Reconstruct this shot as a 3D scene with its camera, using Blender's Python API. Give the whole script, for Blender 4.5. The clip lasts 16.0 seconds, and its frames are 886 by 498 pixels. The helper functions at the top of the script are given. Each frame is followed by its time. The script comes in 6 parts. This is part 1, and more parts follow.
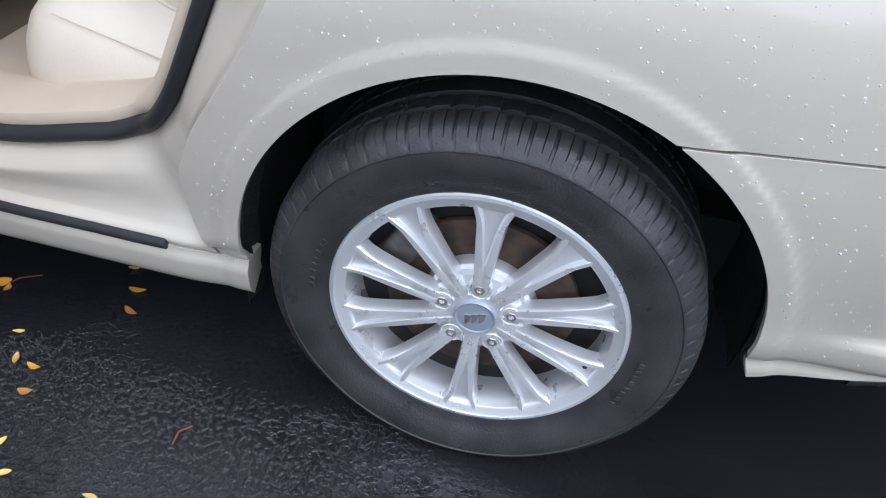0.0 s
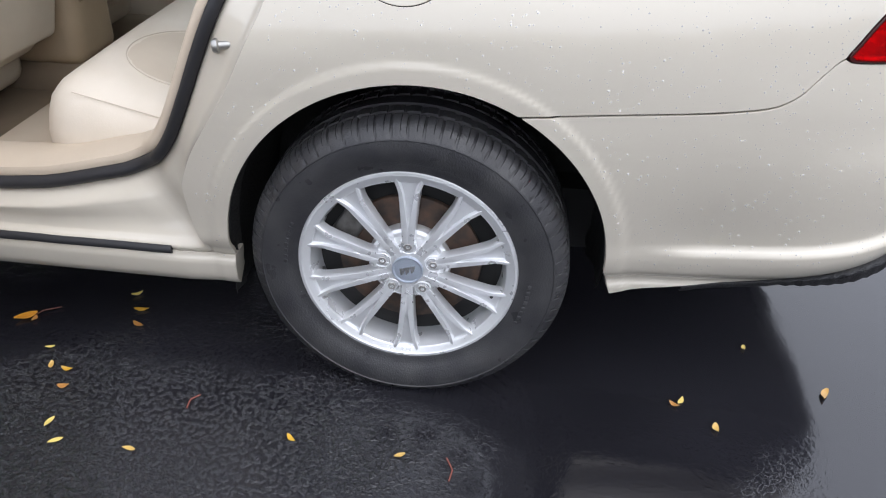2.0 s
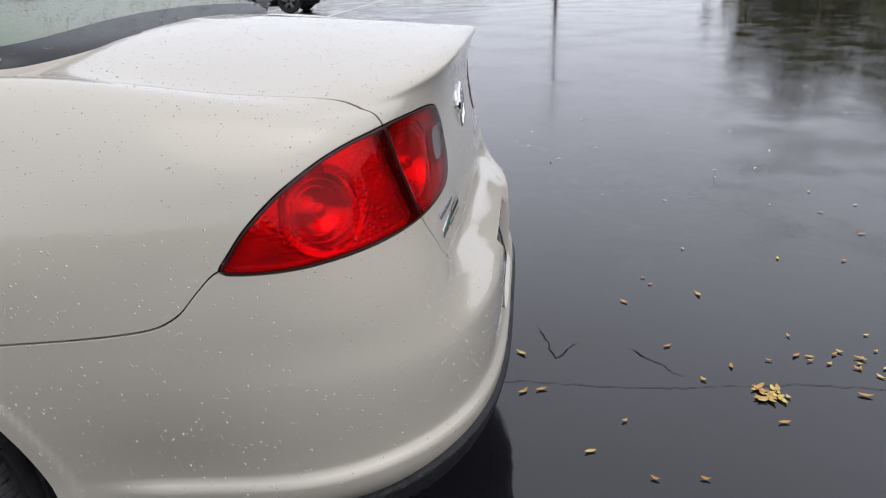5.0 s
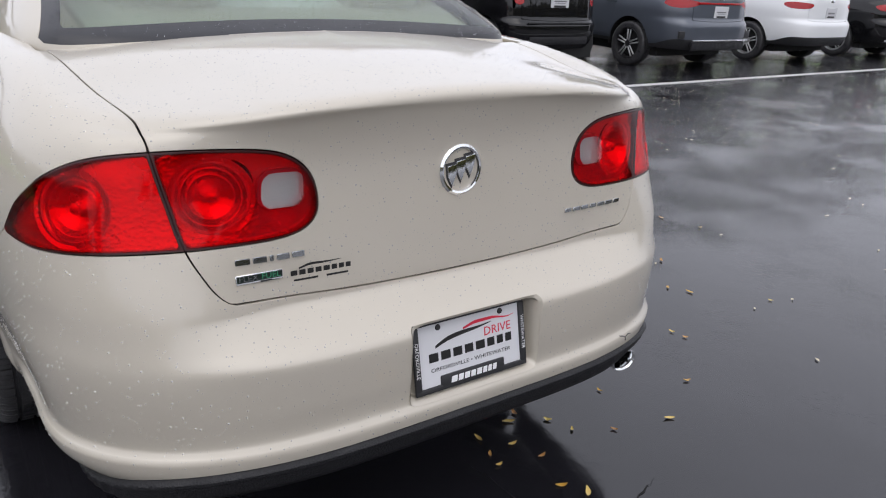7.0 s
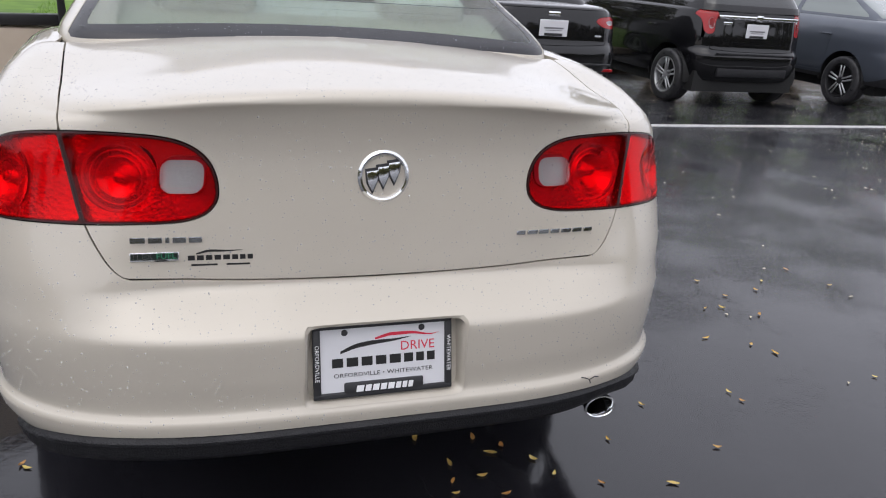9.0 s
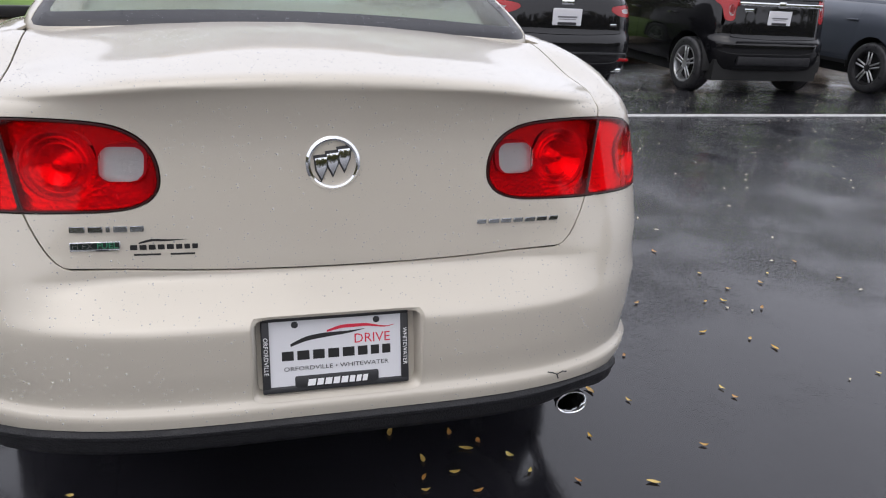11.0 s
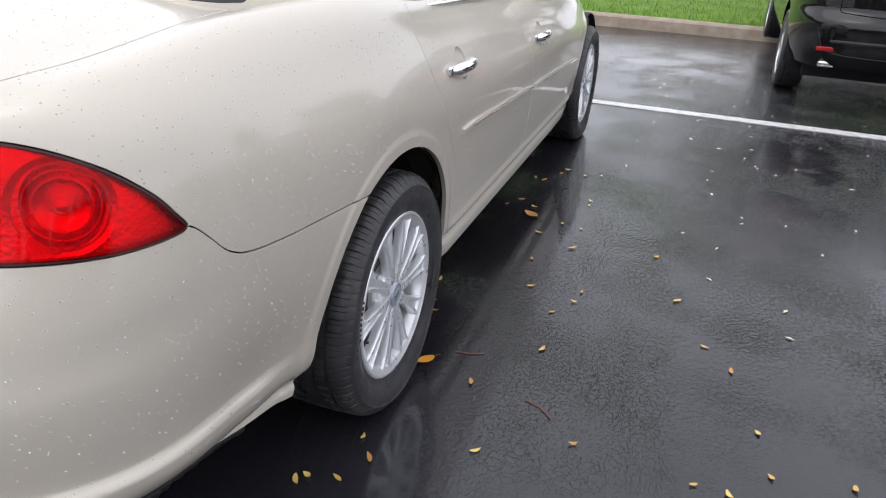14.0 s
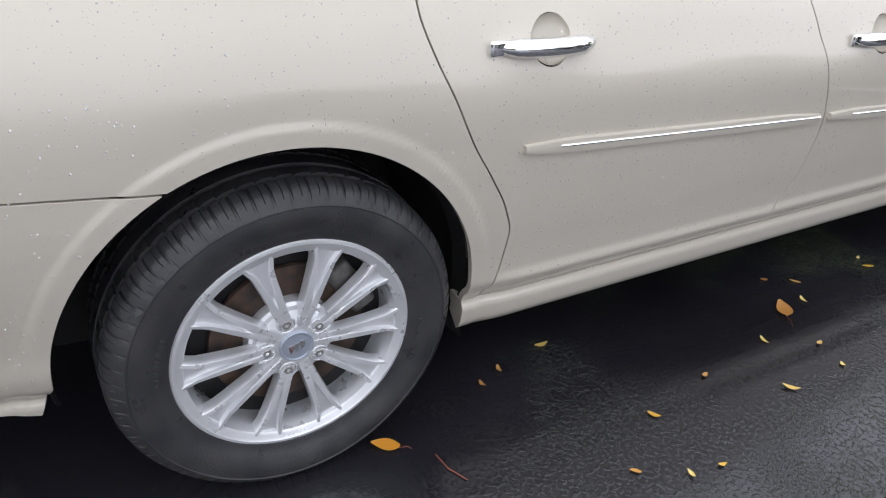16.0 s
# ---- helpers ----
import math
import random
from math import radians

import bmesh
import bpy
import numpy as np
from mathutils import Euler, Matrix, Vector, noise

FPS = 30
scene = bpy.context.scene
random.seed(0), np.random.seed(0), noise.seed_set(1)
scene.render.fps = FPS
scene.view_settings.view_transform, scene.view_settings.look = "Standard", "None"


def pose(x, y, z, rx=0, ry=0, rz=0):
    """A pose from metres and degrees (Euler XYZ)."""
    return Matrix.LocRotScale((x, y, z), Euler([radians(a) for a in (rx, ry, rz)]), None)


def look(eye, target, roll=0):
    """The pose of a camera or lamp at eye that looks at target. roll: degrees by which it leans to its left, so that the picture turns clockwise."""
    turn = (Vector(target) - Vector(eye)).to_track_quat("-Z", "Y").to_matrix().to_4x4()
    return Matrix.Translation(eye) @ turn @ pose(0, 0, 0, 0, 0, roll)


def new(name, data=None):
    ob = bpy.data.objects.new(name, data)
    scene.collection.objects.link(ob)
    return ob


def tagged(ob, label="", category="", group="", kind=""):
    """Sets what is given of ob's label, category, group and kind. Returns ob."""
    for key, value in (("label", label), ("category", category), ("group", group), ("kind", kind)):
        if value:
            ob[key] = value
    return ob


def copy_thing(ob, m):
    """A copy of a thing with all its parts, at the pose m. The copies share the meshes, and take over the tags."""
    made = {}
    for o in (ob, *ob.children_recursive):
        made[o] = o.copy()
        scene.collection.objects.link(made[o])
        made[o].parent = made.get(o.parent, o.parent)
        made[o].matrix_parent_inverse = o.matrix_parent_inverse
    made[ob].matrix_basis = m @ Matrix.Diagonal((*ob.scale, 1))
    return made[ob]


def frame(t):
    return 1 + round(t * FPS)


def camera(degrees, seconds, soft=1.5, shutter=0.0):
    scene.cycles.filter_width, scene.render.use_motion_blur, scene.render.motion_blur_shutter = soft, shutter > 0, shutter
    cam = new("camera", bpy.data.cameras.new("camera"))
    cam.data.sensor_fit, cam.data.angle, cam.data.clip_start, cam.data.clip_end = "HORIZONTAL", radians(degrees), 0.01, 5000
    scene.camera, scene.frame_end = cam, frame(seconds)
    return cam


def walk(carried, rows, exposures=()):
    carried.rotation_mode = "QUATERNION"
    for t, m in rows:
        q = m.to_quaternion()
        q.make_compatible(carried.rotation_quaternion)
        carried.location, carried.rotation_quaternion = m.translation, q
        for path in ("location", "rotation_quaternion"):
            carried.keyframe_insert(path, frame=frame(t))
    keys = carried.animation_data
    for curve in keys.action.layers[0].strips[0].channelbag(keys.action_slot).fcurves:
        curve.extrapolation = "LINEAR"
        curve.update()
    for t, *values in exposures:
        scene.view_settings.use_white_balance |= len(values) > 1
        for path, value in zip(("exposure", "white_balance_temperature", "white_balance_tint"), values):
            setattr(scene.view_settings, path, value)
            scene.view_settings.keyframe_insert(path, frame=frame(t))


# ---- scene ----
cam = camera(61.7, 16.0, 1.1)
PATH = [
    (0, (-1.723, -0.055, 1.157), (-0.216, 0.164, -0.14), 7.3),
    (0.5, (-1.944, -0.049, 1.172), (-0.383, 0.102, -0.069), 7.2),
    (1, (-2.044, -0.109, 1.211), (-0.45, 0.025, 0.01), 6.1),
    (1.5, (-2.145, -0.187, 1.228), (-0.497, -0.055, 0.102), 4.4),
    (2, (-2.201, -0.173, 1.24), (-0.53, -0.045, 0.147), 2.8),
    (2.5, (-2.249, -0.1, 1.246), (-0.554, -0.031, 0.186), 2.2),
    (3, (-2.289, -0.076, 1.249), (-0.558, -0.081, 0.246), 1.3),
    (3.5, (-2.294, -0.192, 1.256), (-0.52, -0.22, 0.333), -0.3),
    (4, (-2.276, -0.512, 1.24), (-0.468, -0.527, 0.384), -1.4),
    (4.5, (-2.165, -0.831, 1.253), (-0.336, -0.785, 0.444), -1.9),
    (5, (-1.882, -1.241, 1.283), (-0.032, -1.02, 0.557), -1.5),
    (5.2, (-1.815, -1.411, 1.275), (0.032, -1.088, 0.579), -0.3),
    (7.3, (-0.789, -2.424, 1.396), (0.142, -0.818, 0.651), 3.9),
    (7.5, (-0.688, -2.48, 1.4), (0.16, -0.828, 0.659), 4.2),
    (8, (-0.505, -2.613, 1.392), (0.187, -0.884, 0.661), 4.3),
    (8.5, (-0.409, -2.592, 1.381), (0.22, -0.835, 0.661), 4.2),
    (10.8, (-0.304, -2.577, 1.366), (0.249, -0.793, 0.65), 3.8),
    (11, (-0.199, -2.58, 1.356), (0.332, -0.798, 0.621), 3.4),
    (11.5, (0.066, -2.595, 1.317), (0.527, -0.814, 0.533), 2.7),
    (12, (0.279, -2.502, 1.291), (0.626, -0.712, 0.468), 2.1),
    (12.5, (0.638, -2.356, 1.317), (0.815, -0.556, 0.462), 2.1),
    (13, (0.951, -2.221, 1.336), (0.931, -0.419, 0.47), 2.6),
    (13.5, (1.324, -1.937, 1.352), (1.024, -0.162, 0.481), 2.3),
    (14, (1.611, -1.67, 1.342), (1.027, 0.038, 0.482), 2.8),
    (14.5, (1.733, -1.307, 1.325), (0.834, 0.249, 0.447), 3.4),
    (15, (1.91, -0.981, 1.313), (0.736, 0.364, 0.412), 4.3),
    (15.5, (1.968, -0.678, 1.295), (0.639, 0.447, 0.311), 4.9),
    (16, (1.984, -0.366, 1.254), (0.538, 0.543, 0.213), 5.2),
]
walk(cam, [(t, look(eye, target, roll)) for t, eye, target, roll in PATH],
     [(0, 0.92, 5900, 10), (0.5, 0.98, 6100, 10), (1.5, 0.98, 6300, 10), (2.5, 0.82, 6420, 10), (3.5, 0.62, 6500, 10), (4, 0.32, 6520, 10), (4.5, 0.34, 6550, 10), (5, 0.04, 6550, 10), (8, 0.16, 6620, 12),
      (11, 0.18, 6620, 12), (12, 0.30, 6620, 12), (12.5, 0.36, 6620, 12), (14, 0.50, 6650, 11), (15, 0.39, 6600, 10), (15.5, 0.44, 6600, 10), (16, 0.76, 6600, 10)])

# ---- world and light: an overcast, wet day ----
world = bpy.data.worlds.new("overcast_sky")
scene.world = world
world.use_nodes = True
wn, wl = world.node_tree.nodes, world.node_tree.links
sky = wn.new("ShaderNodeTexSky")
sky.sky_type, sky.sun_disc = "NISHITA", False
sky.sun_elevation, sky.sun_rotation = radians(52), radians(200)
sky.air_density, sky.dust_density, sky.ozone_density = 1.0, 5.0, 1.0
grey = wn.new("ShaderNodeHueSaturation")
grey.inputs["Saturation"].default_value = 0.18
wl.new(sky.outputs[0], grey.inputs["Color"])
cloud_at = wn.new("ShaderNodeTexCoord")
cloud = wn.new("ShaderNodeTexNoise")
cloud.inputs["Scale"].default_value, cloud.inputs["Detail"].default_value = 2.2, 5
wl.new(cloud_at.outputs["Generated"], cloud.inputs["Vector"])
cloud_ramp = wn.new("ShaderNodeMapRange")
cloud_ramp.inputs["From Min"].default_value, cloud_ramp.inputs["From Max"].default_value = 0.3, 0.7
cloud_ramp.inputs["To Min"].default_value, cloud_ramp.inputs["To Max"].default_value = 0.78, 1.15
wl.new(cloud.outputs[0], cloud_ramp.inputs[0])
cloud_mix = wn.new("ShaderNodeMix")
cloud_mix.data_type, cloud_mix.blend_type = "RGBA", "MULTIPLY"
cloud_mix.inputs[0].default_value = 1.0
wl.new(grey.outputs[0], cloud_mix.inputs[6])
wl.new(cloud_ramp.outputs[0], cloud_mix.inputs[7])
wn["Background"].inputs[1].default_value = 0.15
flat = wn.new("ShaderNodeMix")
flat.data_type = "RGBA"
flat.inputs[0].default_value = 0.85
flat.inputs[7].default_value = (6.7, 7.0, 7.95, 1)
wl.new(cloud_mix.outputs[2], flat.inputs[6])
# an even overcast dome
split = wn.new("ShaderNodeSeparateXYZ")
wl.new(cloud_at.outputs["Generated"], split.inputs[0])
rise = wn.new("ShaderNodeMapRange")
rise.inputs["From Min"].default_value, rise.inputs["From Max"].default_value = 0.0, 1.0
rise.inputs["To Min"].default_value, rise.inputs["To Max"].default_value = 1.06, 1.08
wl.new(split.outputs[2], rise.inputs[0])
dome = wn.new("ShaderNodeMix")
dome.data_type, dome.blend_type = "RGBA", "MULTIPLY"
dome.inputs[0].default_value = 1.0
wl.new(flat.outputs[2], dome.inputs[6])
wl.new(rise.outputs[0], dome.inputs[7])
wl.new(dome.outputs[2], wn["Background"].inputs[0])

sun = new("sun", bpy.data.lights.new("sun", "SUN"))
sun.data.energy, sun.data.angle, sun.data.color = 0.5, radians(60), (1.0, 0.98, 0.95)
sun.matrix_world = look((-6, -4, 12), (0, 0, 0))

# ---- node helpers and materials ----


def material(name, color=(0.5, 0.5, 0.5), rough=0.5, metal=0.0, **more):
    m = bpy.data.materials.new(name)
    m.use_nodes = True
    p = m.node_tree.nodes["Principled BSDF"]
    p.inputs["Base Color"].default_value = (*color, 1)
    p.inputs["Roughness"].default_value = rough
    p.inputs["Metallic"].default_value = metal
    for key, value in more.items():
        p.inputs[key.replace("_", " ")].default_value = value
    return m


def node(m, kind, links=(), **values):
    """A node of material m; values set inputs by name or number, links feed inputs."""
    n = m.node_tree.nodes.new("ShaderNode" + kind)
    for key, value in values.items():
        n.inputs[int(key[1:]) if key[0] == "_" else key].default_value = value
    for key, source in dict(links).items():
        m.node_tree.links.new(source, n.inputs[key])
    return n


def feed(m, key, source):
    m.node_tree.links.new(source, m.node_tree.nodes["Principled BSDF"].inputs[key])


def where(m):
    return node(m, "TexCoord").outputs["Object"]


def mottle(m, scale, detail, lo, hi, a, b, at=None):
    """Noise mapped from lo..hi to the two values or colours a and b."""
    n = node(m, "TexNoise", {"Vector": at or where(m)}, Scale=scale, Detail=detail)
    if isinstance(a, tuple):
        r = node(m, "ValToRGB", {"Fac": n.outputs[0]})
        r.color_ramp.elements[0].position, r.color_ramp.elements[1].position = lo, hi
        r.color_ramp.elements[0].color, r.color_ramp.elements[1].color = (*a, 1), (*b, 1)
        return r.outputs[0]
    r = node(m, "MapRange", {0: n.outputs[0]}, _1=lo, _2=hi, _3=a, _4=b)
    return r.outputs[0]


def bump(m, height, strength, distance):
    b = node(m, "Bump", {"Height": height}, Strength=strength, Distance=distance)
    feed(m, "Normal", b.outputs[0])
    return b


def car_paint(name, color, flake, coat=1.0, rough=0.5, metal=0.18):
    m = material(name, color, rough, metal, Coat_Weight=coat, Coat_Roughness=0.05)
    feed(m, "Base Color", mottle(m, 3.0, 6, 0.3, 0.7, color, tuple(c * flake for c in color)))
    feed(m, "Coat Roughness", mottle(m, 5.0, 3, 0.35, 0.75, 0.050, 0.062))
    return m


PAINT = car_paint("champagne_pearl_paint", (0.560, 0.514, 0.434), 0.965)
BLACK_PAINT = car_paint("black_paint", (0.004, 0.004, 0.005), 1.0, coat=1.0, metal=0.0)
BLACK_PAINT.node_tree.nodes["Principled BSDF"].inputs["Specular IOR Level"].default_value = 0.05
BLUE_PAINT = car_paint("slate_blue_paint", (0.082, 0.094, 0.118), 1.1, metal=0.5)
WHITE_PAINT = car_paint("white_paint", (0.78, 0.79, 0.80), 0.98, metal=0.0)
# near-black for underbodies, and for shade filled in behind gaps and spokes
SHELL = material("underbody_and_shade_black", (0.012, 0.012, 0.012), 0.8)
BLACK_PLASTIC = material("black_plastic", (0.022, 0.022, 0.024), 0.45)
feed(BLACK_PLASTIC, "Roughness", mottle(BLACK_PLASTIC, 30, 6, 0.3, 0.7, 0.35, 0.6))
VALANCE = material("grained_black_plastic", (0.014, 0.014, 0.016), 0.5, Specular_IOR_Level=0.35)
feed(VALANCE, "Roughness", mottle(VALANCE, 22, 6, 0.3, 0.7, 0.40, 0.65))
bump(VALANCE, node(VALANCE, "TexVoronoi", {"Vector": where(VALANCE)}, Scale=210.0).outputs[0], 0.5, 0.003)
LINER = material("wheelhouse_liner", (0.012, 0.012, 0.012), 0.75)
bump(LINER, mottle(LINER, 120, 5, 0.3, 0.7, 0.0, 1.0), 0.4, 0.004)
RUBBER = material("weatherstrip_rubber", (0.016, 0.016, 0.019), 0.55)
TYRE = material("tyre_rubber", (0.014, 0.014, 0.015), 0.62, Specular_IOR_Level=0.40)
feed(TYRE, "Base Color", mottle(TYRE, 14, 8, 0.35, 0.75, (0.026, 0.026, 0.029), (0.052, 0.051, 0.052)))
feed(TYRE, "Roughness", mottle(TYRE, 16, 5, 0.3, 0.7, 0.24, 0.52))
bump(TYRE, mottle(TYRE, 260, 4, 0.3, 0.7, 0.0, 1.0), 0.25, 0.002)
ALLOY = material("silver_painted_alloy", (0.70, 0.71, 0.73), 0.27, 0.58, Coat_Weight=0.5, Coat_Roughness=0.12)
feed(ALLOY, "Roughness", mottle(ALLOY, 25, 8, 0.3, 0.7, 0.24, 0.42))
feed(ALLOY, "Base Color", mottle(ALLOY, 11, 8, 0.35, 0.8, (0.80, 0.81, 0.83), (0.68, 0.685, 0.69)))
CHROME = material("chrome", (0.86, 0.87, 0.88), 0.06, 1.0)
BADGE = material("dark_chrome", (0.42, 0.43, 0.44), 0.16, 1.0)
STEEL = material("dull_steel", (0.40, 0.39, 0.37), 0.38, 0.9)
RUST = material("rusty_cast_iron", (0.16, 0.11, 0.085), 0.7, 0.4)
feed(RUST, "Base Color", mottle(RUST, 40, 8, 0.3, 0.7, (0.13, 0.080, 0.055), (0.05, 0.043, 0.04)))
IRON = material("grey_cast_iron", (0.10, 0.097, 0.092), 0.55, 0.3)
feed(IRON, "Base Color", mottle(IRON, 50, 6, 0.3, 0.7, (0.13, 0.125, 0.12), (0.06, 0.055, 0.05)))
CAP_BLUE = material("blue_grey_enamel", (0.36, 0.40, 0.47), 0.3, 0.4)


def lens(name, color, rough=0.03):
    return material(name, color, rough, Transmission_Weight=1.0, IOR=1.3)


RED_LENS = lens("red_lens", (0.88, 0.0008, 0.0022), 0.015)
RED_LENS.node_tree.nodes["Principled BSDF"].inputs["IOR"].default_value = 1.22
CLEAR_LENS = lens("clear_ribbed_lens", (0.93, 0.93, 0.93), 0.06)
lens_ribs = node(CLEAR_LENS, "TexWave", {"Vector": where(CLEAR_LENS)}, Scale=70.0)
lens_ribs.bands_direction = "X"
bump(CLEAR_LENS, lens_ribs.outputs[1], 0.35, 0.003)
REFLECTOR = material("aluminised_reflector", (0.88, 0.86, 0.86), 0.20, 0.80)
facets = node(REFLECTOR, "TexVoronoi", {"Vector": where(REFLECTOR)}, Scale=120.0)
bump(REFLECTOR, facets.outputs[0], 0.08, 0.004)
feed(REFLECTOR, "Roughness", mottle(REFLECTOR, 9, 3, 0.35, 0.65, 0.12, 0.28))
SILVER_REFLECTOR = material("silver_reflector", (0.52, 0.51, 0.51), 0.30, 0.85)
flutes = node(SILVER_REFLECTOR, "TexVoronoi", {"Vector": where(SILVER_REFLECTOR)}, Scale=130.0)
flutes.distance = "CHEBYCHEV"
bump(SILVER_REFLECTOR, flutes.outputs[0], 0.12, 0.004)
RED_BORDER = material("dark_red_border", (0.030, 0.002, 0.002), 0.25)
TEAL_GLASS = material("tinted_rear_glass", (0.52, 0.80, 0.80), 0.24, Transmission_Weight=1.0, IOR=1.45)
DARK_GLASS = material("dark_window_glass", (0.35, 0.40, 0.40), 0.02, Transmission_Weight=1.0, IOR=1.15)
FRIT = material("black_frit_band", (0.016, 0.016, 0.020), 0.42, Coat_Weight=0.25, Coat_Roughness=0.2)


def leather(name, a, b):
    m = material(name, a, 0.55)
    feed(m, "Base Color", mottle(m, 7, 6, 0.3, 0.7, a, b))
    bump(m, mottle(m, 240, 3, 0.3, 0.7, 0.0, 1.0), 0.12, 0.0015)
    return m


CREAM = leather("cream_cloth", (0.68, 0.61, 0.52), (0.62, 0.55, 0.455))
TAN = leather("tan_plastic_trim", (0.58, 0.49, 0.385), (0.53, 0.44, 0.34))
CARPET = leather("tan_carpet", (0.19, 0.145, 0.10), (0.14, 0.105, 0.072))
SEAT_BACK = leather("beige_seat_fabric", (0.50, 0.44, 0.355), (0.43, 0.37, 0.29))
SEAM = material("seam_thread", (0.54, 0.46, 0.37), 0.7)
CONSOLE = leather("brown_tan_plastic", (0.34, 0.26, 0.17), (0.29, 0.22, 0.145))
INSERT = leather("beige_insert", (0.58, 0.50, 0.40), (0.52, 0.44, 0.345))
DARK_TRIM = material("dark_brown_trim", (0.06, 0.05, 0.04), 0.6)

# ---- mesh helpers ----


def hang(ob, parent):
    if parent is not None:
        ob.parent = parent
    return ob


def part(name, bm, mat, parent=None, label=""):
    """Links a bmesh as one smooth-shaded mesh object under a thing or a part."""
    me = bpy.data.meshes.new(name)
    bm.to_mesh(me)
    bm.free()
    me.materials.append(mat)
    ob = hang(new(name, me), parent)
    if label:
        tagged(ob, label)
    return ob


def thing(name, label, category, group="", kind="", at=(0, 0, 0)):
    ob = new(name)
    ob.empty_display_size = 0.1
    ob.location = at
    return tagged(ob, label, category, group, kind)


def smooth_by(bm, degrees=32):
    limit = radians(degrees)
    for f in bm.faces:
        f.smooth = True
    for e in bm.edges:
        e.smooth = len(e.link_faces) == 2 and e.calc_face_angle(0) < limit
    return bm


def box_bm(sx, sy, sz, at=(0, 0, 0), bevel=0.0, seg=2, turn=None):
    bm = bmesh.new()
    bmesh.ops.create_cube(bm, size=1, matrix=Matrix.Diagonal((sx, sy, sz, 1)))
    if bevel:
        bmesh.ops.bevel(bm, geom=bm.edges[:], offset=bevel, segments=seg, profile=0.5, affect="EDGES")
        smooth_by(bm, 40)
    m = Matrix.Translation(at) @ (turn or Matrix())
    bmesh.ops.transform(bm, matrix=m, verts=bm.verts)
    return bm


def lathe_bm(profile, segments, axis="X", close=False, bump_at=None, angles=None):
    """Turns (radius, along) pairs round the axis. bump_at(i, k) adds to a radius."""
    bm = bmesh.new()
    rows = []
    for k in range(segments):
        a = angles[k] if angles else 2 * math.pi * k / segments
        row = []
        for i, (r, d) in enumerate(profile):
            if bump_at:
                r += bump_at(i, k)
            c, s = r * math.cos(a), r * math.sin(a)
            row.append(bm.verts.new({"X": (d, c, s), "Y": (c, d, s), "Z": (c, s, d)}[axis]))
        rows.append(row)
    n = len(profile)
    for k in range(segments):
        p, q = rows[k], rows[(k + 1) % segments]
        for i in range(n if close else n - 1):
            j = (i + 1) % n
            bm.faces.new((p[i], p[j], q[j], q[i]))
    bmesh.ops.remove_doubles(bm, verts=bm.verts, dist=1e-6)
    bmesh.ops.recalc_face_normals(bm, faces=bm.faces)
    return smooth_by(bm, 38)


def tube_bm(points, radius, sides=8, flat=1.0):
    """A tube along points; flat squeezes it along z."""
    bm = bmesh.new()
    pts = [Vector(p) for p in points]
    rows = []
    for i, p in enumerate(pts):
        d = (pts[min(i + 1, len(pts) - 1)] - pts[max(i - 1, 0)]).normalized()
        side = d.cross(Vector((0, 0, 1)))
        side = side.normalized() if side.length > 1e-4 else Vector((1, 0, 0))
        up = side.cross(d)
        r = radius[i] if isinstance(radius, (list, tuple)) else radius
        rows.append([bm.verts.new(p + r * (math.cos(a) * side + flat * math.sin(a) * up)) for a in [2 * math.pi * k / sides for k in range(sides)]])
    for a, b in zip(rows, rows[1:]):
        for k in range(sides):
            bm.faces.new((a[k], a[(k + 1) % sides], b[(k + 1) % sides], b[k]))
    bm.faces.new(rows[0][::-1])
    bm.faces.new(rows[-1])
    bmesh.ops.recalc_face_normals(bm, faces=bm.faces)
    return smooth_by(bm, 50)


def prism_bm(outline, depth, bevel=0.0, m=None):
    """Extrudes a closed outline of (a, b) pairs in the plane x = 0 towards +x; a is y and b is z."""
    bm = bmesh.new()
    f = bm.faces.new([bm.verts.new((0, a, b)) for a, b in outline])
    top = bmesh.ops.extrude_face_region(bm, geom=[f])
    bmesh.ops.translate(bm, vec=(depth, 0, 0), verts=[g for g in top["geom"] if isinstance(g, bmesh.types.BMVert)])
    bmesh.ops.recalc_face_normals(bm, faces=bm.faces)
    if bevel:
        rim = [e for e in bm.edges if all(abs(v.co.x - depth) < 1e-6 for v in e.verts)]
        bmesh.ops.bevel(bm, geom=rim, offset=bevel, segments=2, profile=0.5, affect="EDGES")
    smooth_by(bm, 35)
    if m is not None:
        bmesh.ops.transform(bm, matrix=m, verts=bm.verts)
    return bm


# ---- curved panels cut from one hull ----


def step(a, b, x):
    t = np.clip((np.asarray(x, float) - a) / (b - a), 0, 1)
    return t * t * (3 - 2 * t)


def spline(xs, ys):
    """A monotone cubic through the pairs, as a function of arrays."""
    xs, ys = np.array(xs, float), np.array(ys, float)
    h, d = np.diff(xs), np.diff(ys) / np.diff(xs)
    m = np.zeros(len(xs))
    m[0], m[-1] = d[0], d[-1]
    for i in range(1, len(xs) - 1):
        if d[i - 1] * d[i] > 0:
            w, v = 2 * h[i] + h[i - 1], h[i] + 2 * h[i - 1]
            m[i] = (w + v) / (w / d[i - 1] + v / d[i])

    def value(x):
        x = np.clip(np.asarray(x, float), xs[0], xs[-1])
        i = np.clip(np.searchsorted(xs, x) - 1, 0, len(xs) - 2)
        t = (x - xs[i]) / h[i]
        return (1 + 2 * t) * (1 - t) ** 2 * ys[i] + t * (1 - t) ** 2 * h[i] * m[i] + t * t * (3 - 2 * t) * ys[i + 1] + t * t * (t - 1) * h[i] * m[i + 1]

    return value


